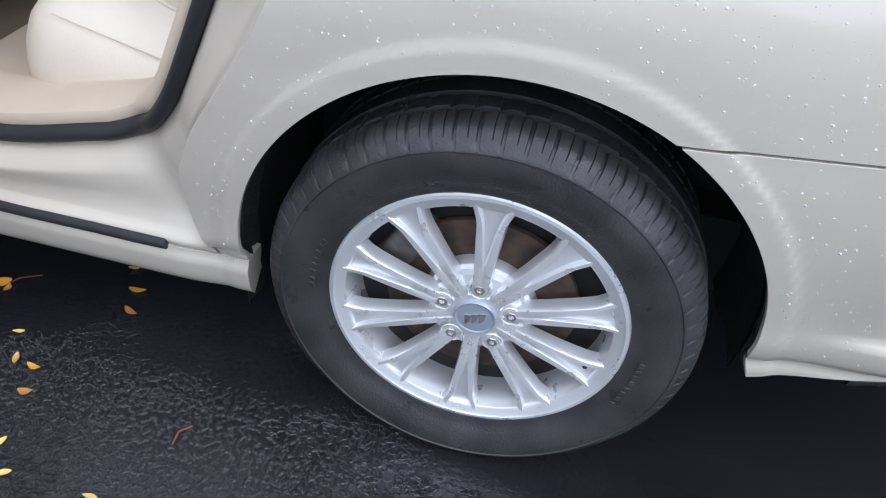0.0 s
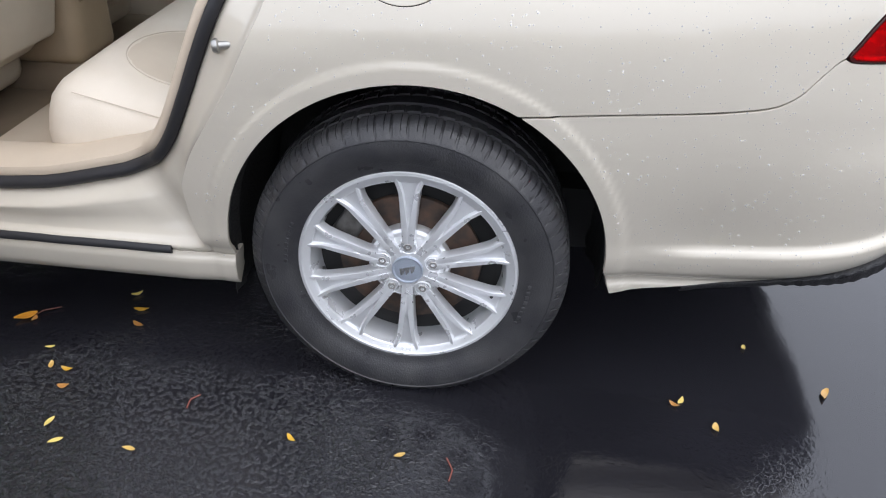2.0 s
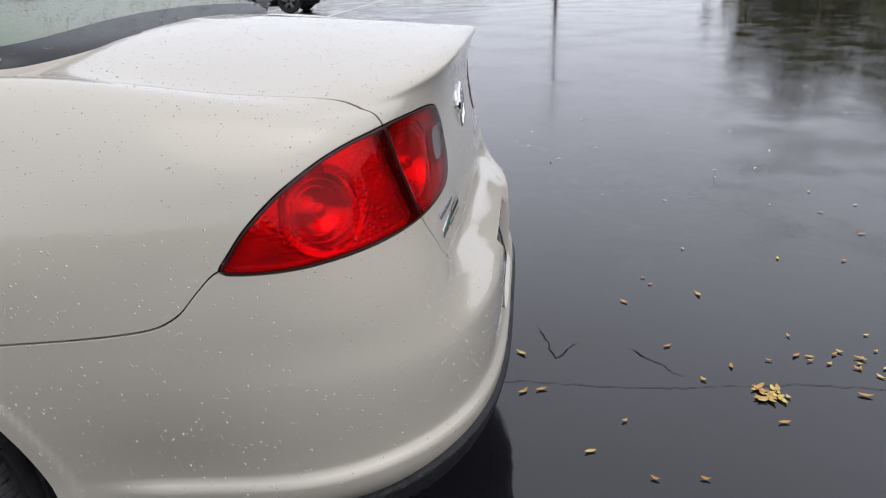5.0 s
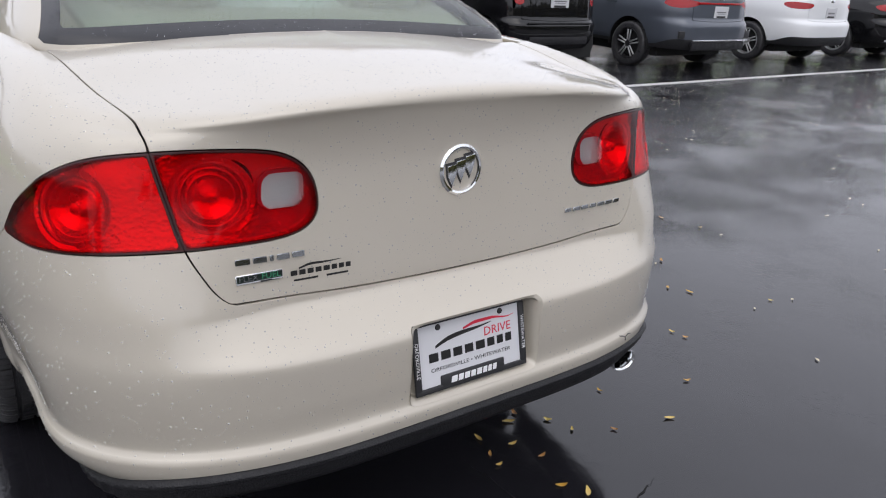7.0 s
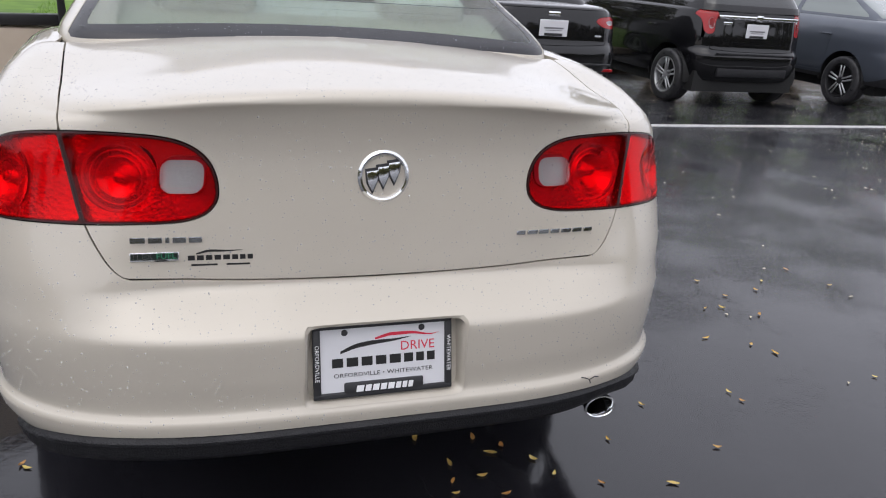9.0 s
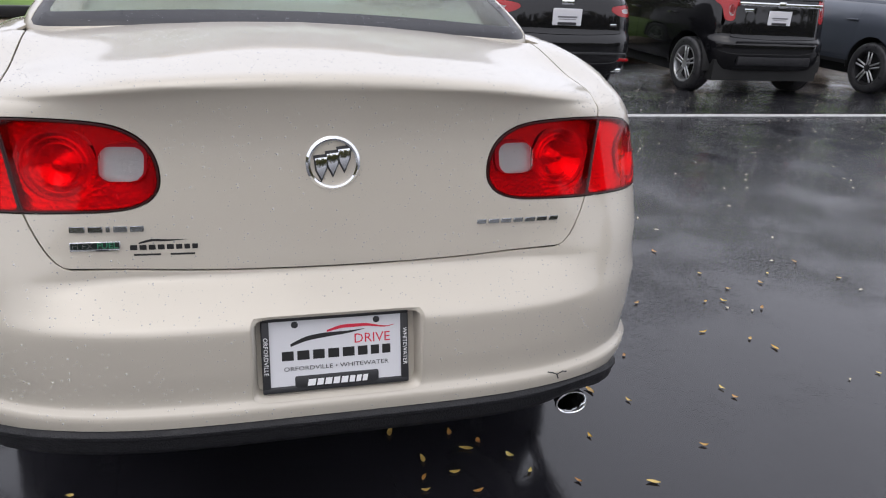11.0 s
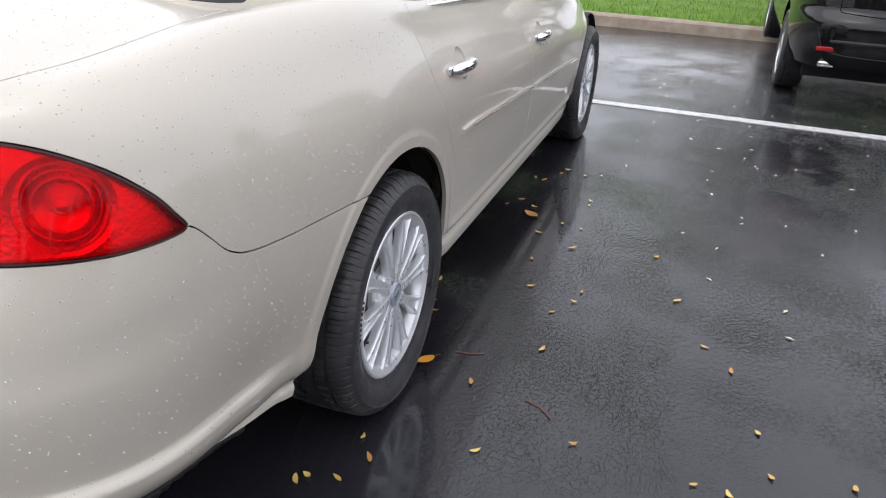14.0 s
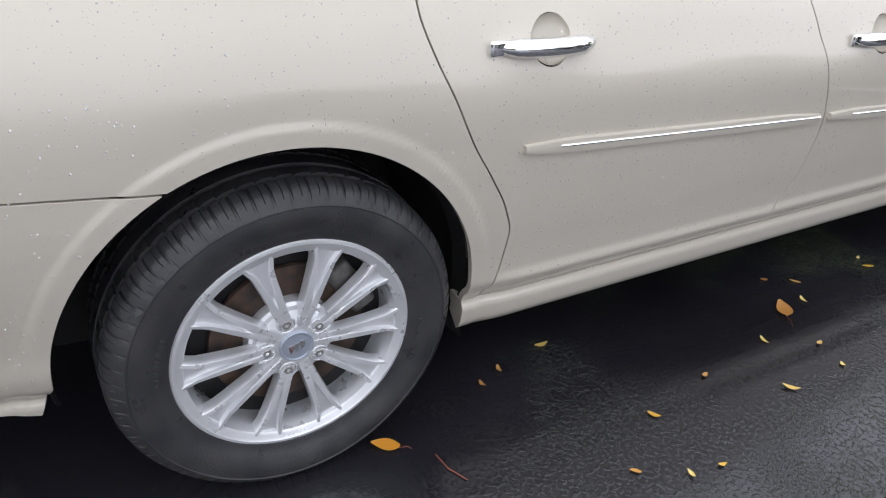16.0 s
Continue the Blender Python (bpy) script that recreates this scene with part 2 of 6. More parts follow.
def loop_distance(points, per=10):
    """A function of (a, b): the signed distance to a rounded closed curve through the points, positive inside."""
    p = np.array(points, float)
    n = len(p)
    dense = []
    for i in range(n):
        p0, p1, p2, p3 = p[i - 1], p[i], p[(i + 1) % n], p[(i + 2) % n]
        for t in np.linspace(0, 1, per, endpoint=False):
            dense.append(0.5 * (2 * p1 + (p2 - p0) * t + (2 * p0 - 5 * p1 + 4 * p2 - p3) * t * t + (3 * p1 - p0 - 3 * p2 + p3) * t**3))
    q = np.array(dense)
    e = np.roll(q, -1, 0) - q

    def value(a, b):
        a, b = np.atleast_1d(np.asarray(a, float)), np.atleast_1d(np.asarray(b, float))
        best, inside = np.full(a.shape, 1e9), np.zeros(a.shape, bool)
        for s, d in zip(q, e):
            t = np.clip(((a - s[0]) * d[0] + (b - s[1]) * d[1]) / (d @ d + 1e-12), 0, 1)
            best = np.minimum(best, (a - s[0] - t * d[0]) ** 2 + (b - s[1] - t * d[1]) ** 2)
            cross = (s[1] > b) != (s[1] + d[1] > b)
            inside ^= cross & (a < s[0] + d[0] * (b - s[1]) / (d[1] if abs(d[1]) > 1e-12 else 1e-12))
        return np.where(inside, 1, -1) * np.sqrt(best)

    return value


class Hull:
    """A closed stack of rings (z, half width, rear y, front y), each a superellipse behind y0 and before y1."""

    def __init__(self, rings, y0, y1, n_rear, n_front, step_z=0.014, cols=(110, 60, 60), shape=None, fair=None):
        r = np.array(rings, float)
        along = np.r_[0, np.cumsum(np.abs(np.diff(r[:, :3], axis=0)).max(1))]
        v = np.linspace(0, along[-1], max(4, int(along[-1] / step_z)))
        z, w, yr, yf = (spline(along, r[:, k])(v) for k in range(4))
        th = np.linspace(0, np.pi / 2, 4000)

        def quarter(n, a, b, count):
            x, y = np.sin(th) ** (2 / n), np.cos(th) ** (2 / n)
            s = np.r_[0, np.cumsum(np.hypot(np.diff(x) * a, np.diff(y) * b))]
            pick = np.interp(np.linspace(0, s[-1], count), s, th)
            return np.sin(pick) ** (2 / n), np.clip(np.cos(pick), 0, 1) ** (2 / n), np.linspace(0, s[-1], count)

        xa, ya, ua = quarter(n_rear, 0.89, 1.75, cols[0])
        xc, yc, uc = quarter(n_front, 0.89, 1.9, cols[2])
        tm = np.linspace(0, 1, cols[1] + 2)[1:-1]
        X = np.r_[xa, np.ones(len(tm)), xc[::-1]]
        u = np.r_[ua, ua[-1] + tm * (y1 - y0), ua[-1] + (y1 - y0) + uc]
        one = np.ones_like(v)[:, None]
        Y = np.c_[y0 - (y0 - yr[:, None]) * ya, one * (y0 + tm * (y1 - y0)), y1 + (yf[:, None] - y1) * yc[::-1]]
        x = w[:, None] * X
        half = np.stack([x, Y, one * 0 + z[:, None] + 0 * Y], -1)
        other = half[:, -2:0:-1] * [-1, 1, 1]
        P = np.concatenate([half, other], 1)
        self.v = (v[:, None] + 0 * P[..., 0]).ravel()
        U = np.r_[u, -u[-2:0:-1]]
        if shape:
            P = shape(P, r)
        du = np.roll(P, -1, 1) - np.roll(P, 1, 1)
        dv = np.gradient(P, axis=0)
        N = np.cross(du, dv)
        self.area = np.linalg.norm(N, axis=-1).ravel()
        N /= np.linalg.norm(N, axis=-1, keepdims=True) + 1e-12
        if fair:
            soft_n = N.copy()
            for _ in range(3):
                for ax, wide in ((1, 5), (0, 4)):
                    pad = np.concatenate([soft_n[:, -wide:], soft_n, soft_n[:, :wide]], 1) if ax else np.concatenate([soft_n[:1]] * wide + [soft_n] + [soft_n[-1:]] * wide, 0)
                    run = np.cumsum(np.concatenate([np.zeros_like(pad[:, :1]) if ax else np.zeros_like(pad[:1]), pad], ax), ax)
                    soft_n = (run[:, 2 * wide + 1:] - run[:, :-2 * wide - 1]) if ax else (run[2 * wide + 1:] - run[:-2 * wide - 1])
                    soft_n /= np.linalg.norm(soft_n, axis=-1, keepdims=True) + 1e-12
            w = fair(P)[..., None]
            N = N * (1 - w) + soft_n * w
            N /= np.linalg.norm(N, axis=-1, keepdims=True) + 1e-12
        self.P, self.N = P.reshape(-1, 3), N.reshape(-1, 3)
        self.U = (U[None] + 0 * P[..., 0]).ravel()
        k, c = P.shape[:2]
        self.grid = (k, c)
        a = (np.arange(k - 1)[:, None] * c + np.arange(c)[None]).ravel()
        b = (np.arange(k - 1)[:, None] * c + (np.arange(c)[None] + 1) % c).ravel()
        self.quads = np.stack([a, b, b + c, a + c], 1)

    def cut(self, *fields):
        """The polygons where every field(x, y, z, u) is over 0, as places, normals and faces."""
        P, N, U = self.P, self.N, self.U
        faces = self.quads
        ok = np.ones(len(faces), bool)
        for f in fields:
            val = f(P[:, 0], P[:, 1], P[:, 2], U)
            ok &= (val[faces] > 0).any(1)
        used, faces = np.unique(faces[ok], return_inverse=True)
        P, N, U = P[used], N[used], U[used]
        polys = [list(p) for p in np.asarray(faces).reshape(-1, 4)]
        for f in fields:
            val = f(P[:, 0], P[:, 1], P[:, 2], U)
            extra, count, made, out = [], len(P), {}, []
            inside = val > 0
            for p in polys:
                flags = inside[p]
                if flags.all():
                    out.append(p)
                    continue
                if not flags.any():
                    continue
                q = []
                for i, a in enumerate(p):
                    b = p[(i + 1) % len(p)]
                    if inside[a]:
                        q.append(a)
                    if inside[a] != inside[b]:
                        key = (min(a, b), max(a, b))
                        if key not in made:
                            t = val[key[0]] / (val[key[0]] - val[key[1]])
                            made[key] = count + len(extra)
                            extra.append((key[0], key[1], t))
                        q.append(made[key])
                if len(q) > 2:
                    out.append(q)
            polys = out
            if extra:
                a, b = np.array([e[0] for e in extra]), np.array([e[1] for e in extra])
                t = np.array([e[2] for e in extra])[:, None]
                P, N = np.r_[P, P[a] * (1 - t) + P[b] * t], np.r_[N, N[a] * (1 - t) + N[b] * t]
                U = np.r_[U, U[a] * (1 - t[:, 0]) + U[b] * t[:, 0]]
        used = np.unique([i for p in polys for i in p]) if polys else np.array([], int)
        new_at = np.full(len(P), -1)
        new_at[used] = np.arange(len(used))
        N = N[used] / (np.linalg.norm(N[used], axis=1, keepdims=True) + 1e-12)
        return P[used], N, [[int(new_at[i]) for i in p] for p in polys]


def panel(name, cut, mat, parent, label="", depth=0.014, out=0.0, lip=0.0015, mesh_only=False):
    """A sheet-metal panel: the cut, moved out along its normals, with edges rolled inwards by depth."""
    P, N, polys = cut
    P = P + N * out
    verts, norms, faces = list(P), list(N), [list(p) for p in polys]
    if depth:
        seen = {}
        for p in polys:
            for a, b in zip(p, p[1:] + p[:1]):
                if a != b:
                    seen[(a, b)] = True
        rim = [(a, b) for a, b in seen if (b, a) not in seen]
        side = {}
        for a, b in rim:
            w = np.cross(P[b] - P[a], N[a])
            for i in (a, b):
                side[i] = side.get(i, 0) + w
        ring = {}
        for i, w in side.items():
            w = w / (np.linalg.norm(w) + 1e-12)
            ring[i] = (len(verts), len(verts) + 1)
            verts += [P[i] + w * lip * 0.6 - N[i] * lip, P[i] + w * lip * 0.6 - N[i] * depth]
            norms += [w, w]
        for a, b in rim:
            faces.append([b, a, ring[a][0], ring[b][0]])
            faces.append([ring[b][0], ring[a][0], ring[a][1], ring[b][1]])
    me = bpy.data.meshes.new(name)
    me.from_pydata([tuple(v) for v in verts], [], faces)
    me.polygons.foreach_set("use_smooth", [True] * len(me.polygons))
    me.update()
    me.normals_split_custom_set_from_vertices([tuple(n) for n in norms])
    me.materials.append(mat)
    if mesh_only:
        return me
    ob = hang(new(name, me), parent)
    if label:
        tagged(ob, label)
    return ob


def outside(field, gap=0.0):
    return lambda x, y, z, u: -field(x, y, z, u) - gap


def inside(field, gap=0.0):
    return lambda x, y, z, u: field(x, y, z, u) - gap

# ---- the parked sedan: hull and seams ----
AXLE_Z, FRONT_AXLE = 0.333, 2.936
ARCH_R, ARCH_Y, ARCH_Z = 0.403, -0.013, 0.350
RINGS = [
    (0.180, 0.800, -1.08, 3.78), (0.232, 0.868, -1.10, 3.84), (0.250, 0.878, -1.11, 3.86), (0.290, 0.882, -1.142, 3.90), (0.306, 0.874, -1.157, 3.91),
    (0.322, 0.878, -1.170, 3.92), (0.350, 0.898, -1.182, 3.93), (0.372, 0.904, -1.192, 3.94), (0.400, 0.906, -1.200, 3.95), (0.436, 0.909, -1.203, 3.96),
    (0.447, 0.910, -1.199, 3.96), (0.457, 0.911, -1.190, 3.96), (0.480, 0.914, -1.188, 3.965), (0.530, 0.918, -1.190, 3.97), (0.600, 0.922, -1.189, 3.965),
    (0.622, 0.923, -1.187, 3.96), (0.632, 0.924, -1.181, 3.96), (0.642, 0.924, -1.170, 3.96), (0.662, 0.925, -1.146, 3.955), (0.680, 0.925, -1.124, 3.95), (0.696, 0.925, -1.104, 3.95), (0.708, 0.925, -1.093, 3.945),
    (0.728, 0.926, -1.092, 3.94), (0.770, 0.926, -1.088, 3.93), (0.830, 0.924, -1.081, 3.89), (0.890, 0.911, -1.074, 3.84), (0.940, 0.894, -1.068, 3.79),
    (0.985, 0.872, -1.066, 3.72), (1.015, 0.853, -1.069, 3.67), (1.040, 0.834, -1.076, 3.62), (1.058, 0.816, -1.083, 3.57), (1.070, 0.800, -1.090, 3.53), (1.077, 0.786, -1.095, 3.50),
    (1.083, 0.772, -1.096, 3.46), (1.088, 0.752, -1.090, 3.42), (1.091, 0.728, -1.074, 3.36), (1.093, 0.700, -1.030, 3.28), (1.096, 0.630, -0.950, 3.15), (1.100, 0.520, -0.870, 3.0),
    (1.104, 0.360, -0.740, 2.8), (1.107, 0.200, -0.600, 2.6), (1.109, 0.020, -0.450, 2.4), (1.110, 0.001, -0.400, 2.3),
]


def arch_reach(y, z):
    """The distance from a wheel arch's centre; below the centre the opening falls straight, leaning back a little behind the wheel."""
    return np.hypot(y, np.maximum(z, 0)) + np.where(y < 0, 0.35 * np.minimum(z, 0), 0)


def sedan_shape(P, rings):
    x, y, z = P[..., 0].copy(), P[..., 1].copy(), P[..., 2].copy()
    sign = np.sign(x)
    ax = np.abs(x)
    ax -= 0.020 * step(0.78, 0.90, z) * (1 - step(1.04, 1.07, z)) * step(-0.1, 0.6, y) * (ax > 0.6)
    lift = (0.030 + 0.022 * np.clip((y + 1.08) / 0.70, 0, 1)) * (1 - 0.85 * step(-0.25, 0.40, y)) * (1 - step(1.9, 2.9, y)) * step(0.99, 1.09, z)
    z0 = z.copy()
    z = z - 0.036 * step(-1.15, -0.55, y) * (1 - step(-0.45, -0.2, y)) * step(0.28, 0.43, z) * (1 - step(0.43, 0.66, z))
    ax += 0.012 * (1 - step(-0.62, -0.47, y)) * (1 - step(0.438, 0.453, z0)) * step(0.4, 0.75, ax)
    corner = np.exp(-(((y + 0.97) / 0.22) ** 2)) * step(0.46, 0.58, z0) * (1 - step(0.66, 0.74, z0)) * step(0.35, 0.7, ax)
    ax += 0.003 * corner
    ax += 0.030 * np.exp(-(((y + 0.98) / 0.22) ** 2)) * step(0.30, 0.42, z0) * (1 - step(1.0, 1.06, z0)) * step(0.35, 0.7, ax)
    ax += 0.012 * np.exp(-(((y + 0.78) / 0.30) ** 2)) * step(0.82, 0.92, z0) * (1 - step(1.0, 1.06, z0)) * step(0.35, 0.7, ax)
    ax += 0.009 * np.exp(-(((y + 0.62) / 0.22) ** 2)) * step(0.58, 0.70, z0) * (1 - step(0.95, 1.02, z0)) * step(0.35, 0.7, ax)
    ax -= 0.028 * np.exp(-(((y + 0.60) / 0.20) ** 2)) * (1 - step(0.45, 0.61, z0)) * step(0.5, 0.7, ax)
    ax -= 0.012 * (1 - step(0.330, 0.432, z0)) * (1 - step(-0.35, -0.25, y)) * (ax > 0.4)
    flank = np.exp(-(((y + 0.95) / 0.26) ** 2)) * step(0.66, 0.74, z0) * (1 - step(0.95, 1.06, z0)) * step(0.35, 0.7, ax)
    ax += 0.014 * flank
    ax += 0.026 * np.exp(-(((y - 0.02) / 0.36) ** 2)) * step(1.0, 1.07, z0) * step(0.45, 0.72, ax)
    ax += 0.032 * np.exp(-(((y + 0.78) / 0.32) ** 2)) * step(0.92, 1.04, z0) * step(0.45, 0.72, ax)
    full = spline((0.5, 0.622, 0.66, 0.72, 0.78, 0.84, 0.90, 1.0, 1.2), (-1.190, -1.188, -1.168, -1.146, -1.121, -1.097, -1.079, -1.068, -1.068))(z0)
    lean = spline([r[0] for r in RINGS], [r[2] for r in RINGS])(z0)
    high = step(0.76, 0.84, z0)
    mask = (step(0.38, 0.70, ax) * (1 - high) + step(0.22, 0.76, ax) * high) * step(0.52, 0.60, z0) * (1 - step(0.90, 0.98, z0))
    y = y + (full - lean) * mask * np.clip((0.6 - y) / (0.6 - lean), 0, 1)
    drop = 0.06 * np.log1p(np.exp((y - 0.35) * 6)) / 6
    z = z + lift - np.maximum(0, z - 0.3) / 0.7 * drop
    crown = 0.055 * np.minimum(1, ax / 0.645) ** 2 * (1 - 0.62 * step(0.67, 0.82, ax))
    z = z - crown * step(1.02, 1.085, z0) * (1 - 0.5 * step(-0.80, -0.40, y)) * (1 - step(-0.30, 0.20, y))
    ax += 0.009 * (1 - step(0.352, 0.382, z)) * step(0.40, 0.52, y) * (1 - step(2.4, 2.52, y)) * (ax > 0.5)
    for cy, cz, r in ((ARCH_Y, ARCH_Z, ARCH_R), (FRONT_AXLE, 0.345, 0.392)):
        d = arch_reach(y - cy, z - cz)
        ax += 0.0036 * (1 - step(r + 0.031, r + 0.042, d)) * (ax > 0.5)
    return np.stack([sign * ax, y, z], -1)


def fairness(P):
    """Where the normals are evened out: the broad flanks, not the creases, the arch flares or the deck's edge."""
    x, y, z = np.abs(P[..., 0]), P[..., 1], P[..., 2]
    w = np.maximum(step(0.74, 0.82, z), step(0.70, 0.80, x) * step(0.67, 0.74, z)) * 0.9
    w = np.maximum(w, 0.9 * step(0.86, 0.89, x) * step(0.47, 0.53, z) * step(-0.62, -0.5, y))
    w = np.maximum(w, 0.85 * step(0.52, 0.70, x) * step(0.50, 0.56, z) * (1 - step(-0.75, -0.6, y)))
    w = w * (1 - (1 - step(-0.95, -0.75, y)) * step(0.98, 1.02, z) * (1 - step(1.094, 1.10, z)))
    for cy, cz, r in ((ARCH_Y, ARCH_Z, ARCH_R), (FRONT_AXLE, 0.345, 0.392)):
        w = w * step(r + 0.075, r + 0.13, arch_reach(y - cy, z - cz))
    return w


hull = Hull(RINGS, 0.6, 2.0, 4.6, 2.9, step_z=0.0078, cols=(240, 90, 60), shape=sedan_shape, fair=fairness)

paint_bottom = spline((-1.25, -1.19, -1.11, -1.02, -0.80, -0.40, -0.30, 2.6, 3.4, 4.0), (0.412, 0.412, 0.402, 0.376, 0.320, 0.262, 0.226, 0.226, 0.21, 0.20))
bumper_top = spline((-1.3, -1.05, -0.90, -0.80, -0.757, -0.73, -0.695, -0.655, -0.59, -0.40, -0.216, 0.0), (0.94, 0.93, 0.88, 0.85, 0.833, 0.806, 0.767, 0.747, 0.737, 0.721, 0.705, 0.69))
door_rear = spline((0.29, 0.327, 0.40, 0.484, 0.55, 0.624, 0.70, 0.796, 0.87, 0.95, 1.10), (0.430, 0.440, 0.460, 0.466, 0.445, 0.402, 0.352, 0.302, 0.265, 0.238, 0.230))
door_split = spline((0.28, 0.415, 0.50, 0.587, 0.781, 0.956, 1.1), (1.300, 1.384, 1.410, 1.416, 1.352, 1.275, 1.23))
lid_side = spline((0.712, 0.719, 0.732, 0.754, 0.792, 0.85, 0.93, 1.01, 1.06, 1.09), (0.415, 0.475, 0.522, 0.552, 0.577, 0.603, 0.620, 0.635, 0.642, 0.644))
lamp_loop = loop_distance([(0.338, 0.906), (0.346, 0.943), (0.367, 0.976), (0.404, 1.003), (0.455, 1.019), (0.54, 1.024), (0.64, 1.019), (0.73, 1.001), (0.815, 0.960), (0.885, 0.912), (0.938, 0.862), (0.962, 0.836),
                           (0.930, 0.829), (0.85, 0.828), (0.77, 0.833), (0.64, 0.842), (0.50, 0.846), (0.41, 0.850), (0.366, 0.862), (0.345, 0.881)])


def arches(x, y, z, u):
    return np.minimum(arch_reach(y - ARCH_Y, z - ARCH_Z) - ARCH_R, arch_reach(y - FRONT_AXLE, z - 0.345) - 0.392)


def over_bottom(x, y, z, u):
    return z - paint_bottom(y)


def lid(x, y, z, u):
    xs = lid_side(z) + 0.10 * np.clip(y + 0.93, 0, 0.55)
    return np.minimum.reduce([xs - np.abs(x), z - 0.716 - 0.07 * x * x, -0.402 + 0.06 * x * x - y])


def lamp(x, y, z, u):
    return np.where(y < 0, lamp_loop(np.abs(u), z), -1.0)


def over_bumper(x, y, z, u):
    return np.where(y > -0.05, z - 0.3085, z - bumper_top(y))


def behind_door(x, y, z, u):
    return door_rear(z) - y


def cabin(x, y, z, u):
    return np.minimum.reduce([0.722 - np.abs(x), y + 0.395, 2.35 - y, z - 0.7])


def right(x, y, z, u):
    return x


def left(x, y, z, u):
    return -x


def plate_recess(x, y, z, u):
    d = np.maximum(np.abs(x) - 0.182, np.abs(z - 0.547) - 0.094)
    return np.where(y < -0.9, -d, -1.0)


def fuel_flap(x, y, z, u):
    return np.where(x < 0, 0.095 - np.hypot(y - 0.020, (z - 0.973) * 1.10), -1.0)


def front_edge(x, y, z, u):
    return y - 2.43 - 0.05 * np.sin((z - 0.3) * 4)


G = 0.0026
sedan = thing("sedan", "champagne pearl four-door sedan, wet with rain, rear door open", "car")
quarter = (inside(over_bumper, G), inside(behind_door, G), outside(lamp, 0.003), outside(lid, G), outside(cabin), arches)
panel("quarter_panel", hull.cut(right, *quarter), PAINT, sedan, "champagne pearl rear quarter panel with rain beads")
jamb_side = (inside(over_bumper, G), inside(behind_door, -0.003), *quarter[2:])
quarter_left = panel("quarter_panel", hull.cut(left, outside(fuel_flap, 0.002), *jamb_side), PAINT, sedan, "champagne pearl rear quarter panel with round fuel flap", depth=0.008)
panel("fuel_flap", hull.cut(left, inside(fuel_flap, 0.0015)), PAINT, quarter_left, "round champagne fuel flap")
bumper_cut = hull.cut(outside(over_bumper, G), outside(lamp, 0.003), outside(lid, G), over_bottom, arches, lambda x, y, z, u: -0.1 - y, outside(plate_recess))
bumper = panel("rear_bumper", bumper_cut, PAINT, sedan, "champagne bumper cover with moulded lower lip", depth=0.009)
trunk = panel("trunk_lid", hull.cut(inside(lid, G), outside(lamp, 0.003)), PAINT, sedan, "champagne trunk lid wet with rain")


def valance_bm():
    """A moulding swept round the bumper's lower edge: a grained ledge, a rounded nose and a face that tucks under."""
    rows_, cols_ = hull.grid
    P, N = hull.P.reshape(rows_, cols_, 3), hull.N.reshape(rows_, cols_, 3)
    order = sorted(range(cols_), key=lambda k: hull.U[k])
    bm = bmesh.new()
    made = []
    for c in order:
        z = P[:, c, 2] - paint_bottom(P[:, c, 1])
        k = int(np.argmax(z > 0))
        p = P[k, c]
        if p[1] > -0.60:
            continue
        n = np.array([N[k, c, 0], N[k, c, 1], 0.0])
        n /= np.linalg.norm(n) + 1e-9
        s_ = 0.22 + 0.70 * float(1 - step(-1.12, -0.78, p[1]))
        z0 = float(paint_bottom(p[1])) - 0.001
        notch = 0.016 * math.exp(-(((p[0] - 0.60) / 0.09) ** 2))
        made.append([bm.verts.new((p[0] + n[0] * o * s_, p[1] + n[1] * o * s_, z0 + d * s_ + notch * min(1.0, -d / 0.03) * (d < 0))) for o, d in
                     ((-0.030, 0.004), (-0.004, 0.001), (0.008, -0.006), (0.0105, -0.010), (0.0100, -0.017), (0.005, -0.022), (0.003, -0.027), (0.001, -0.050), (-0.008, -0.066), (-0.030, -0.078), (-0.07, -0.080))])
    for a, b in zip(made, made[1:]):
        for k in range(len(a) - 1):
            bm.faces.new((a[k], a[k + 1], b[k + 1], b[k]))
    bmesh.ops.recalc_face_normals(bm, faces=bm.faces)
    return smooth_by(bm, 35)


part("valance", valance_bm(), VALANCE, bumper, "black grained plastic lower valance")
over_sill = lambda x, y, z, u: z - 0.312
under_sill = lambda x, y, z, u: 0.3085 - z
belt = lambda x, y, z, u: np.abs(x) - 0.806 + 0.03 * np.clip(y - 1.6, 0, 2)


def cup(y0, z0):
    return lambda x, y, z, u: np.where(x > 0, 0.047 - np.hypot(y - y0, z - z0), -1.0)


cup_rear, cup_front = cup(0.515, 0.882), cup(1.585, 0.822)
rear_door_cut = (outside(behind_door, G), outside(cup_rear), lambda x, y, z, u: door_split(z) - G - y, over_sill, belt, arches)
front_door_cut = (outside(cup_front), lambda x, y, z, u: y - door_split(z) - G, outside(front_edge, G), over_sill, belt, arches)
rear_door_right = panel("rear_door", hull.cut(right, *rear_door_cut), PAINT, sedan, "champagne rear passenger door, closed")
front_door_right = panel("front_door", hull.cut(right, *front_door_cut), PAINT, sedan, "champagne front passenger door, closed")
front_door_left = panel("front_door", hull.cut(left, *front_door_cut), PAINT, sedan, "champagne front driver door, closed")
panel("rocker", hull.cut(right, under_sill, over_bottom, arches, lambda x, y, z, u: 2.62 - y, lambda x, y, z, u: y + 0.1), PAINT, sedan, "champagne rocker sill", depth=0.05)
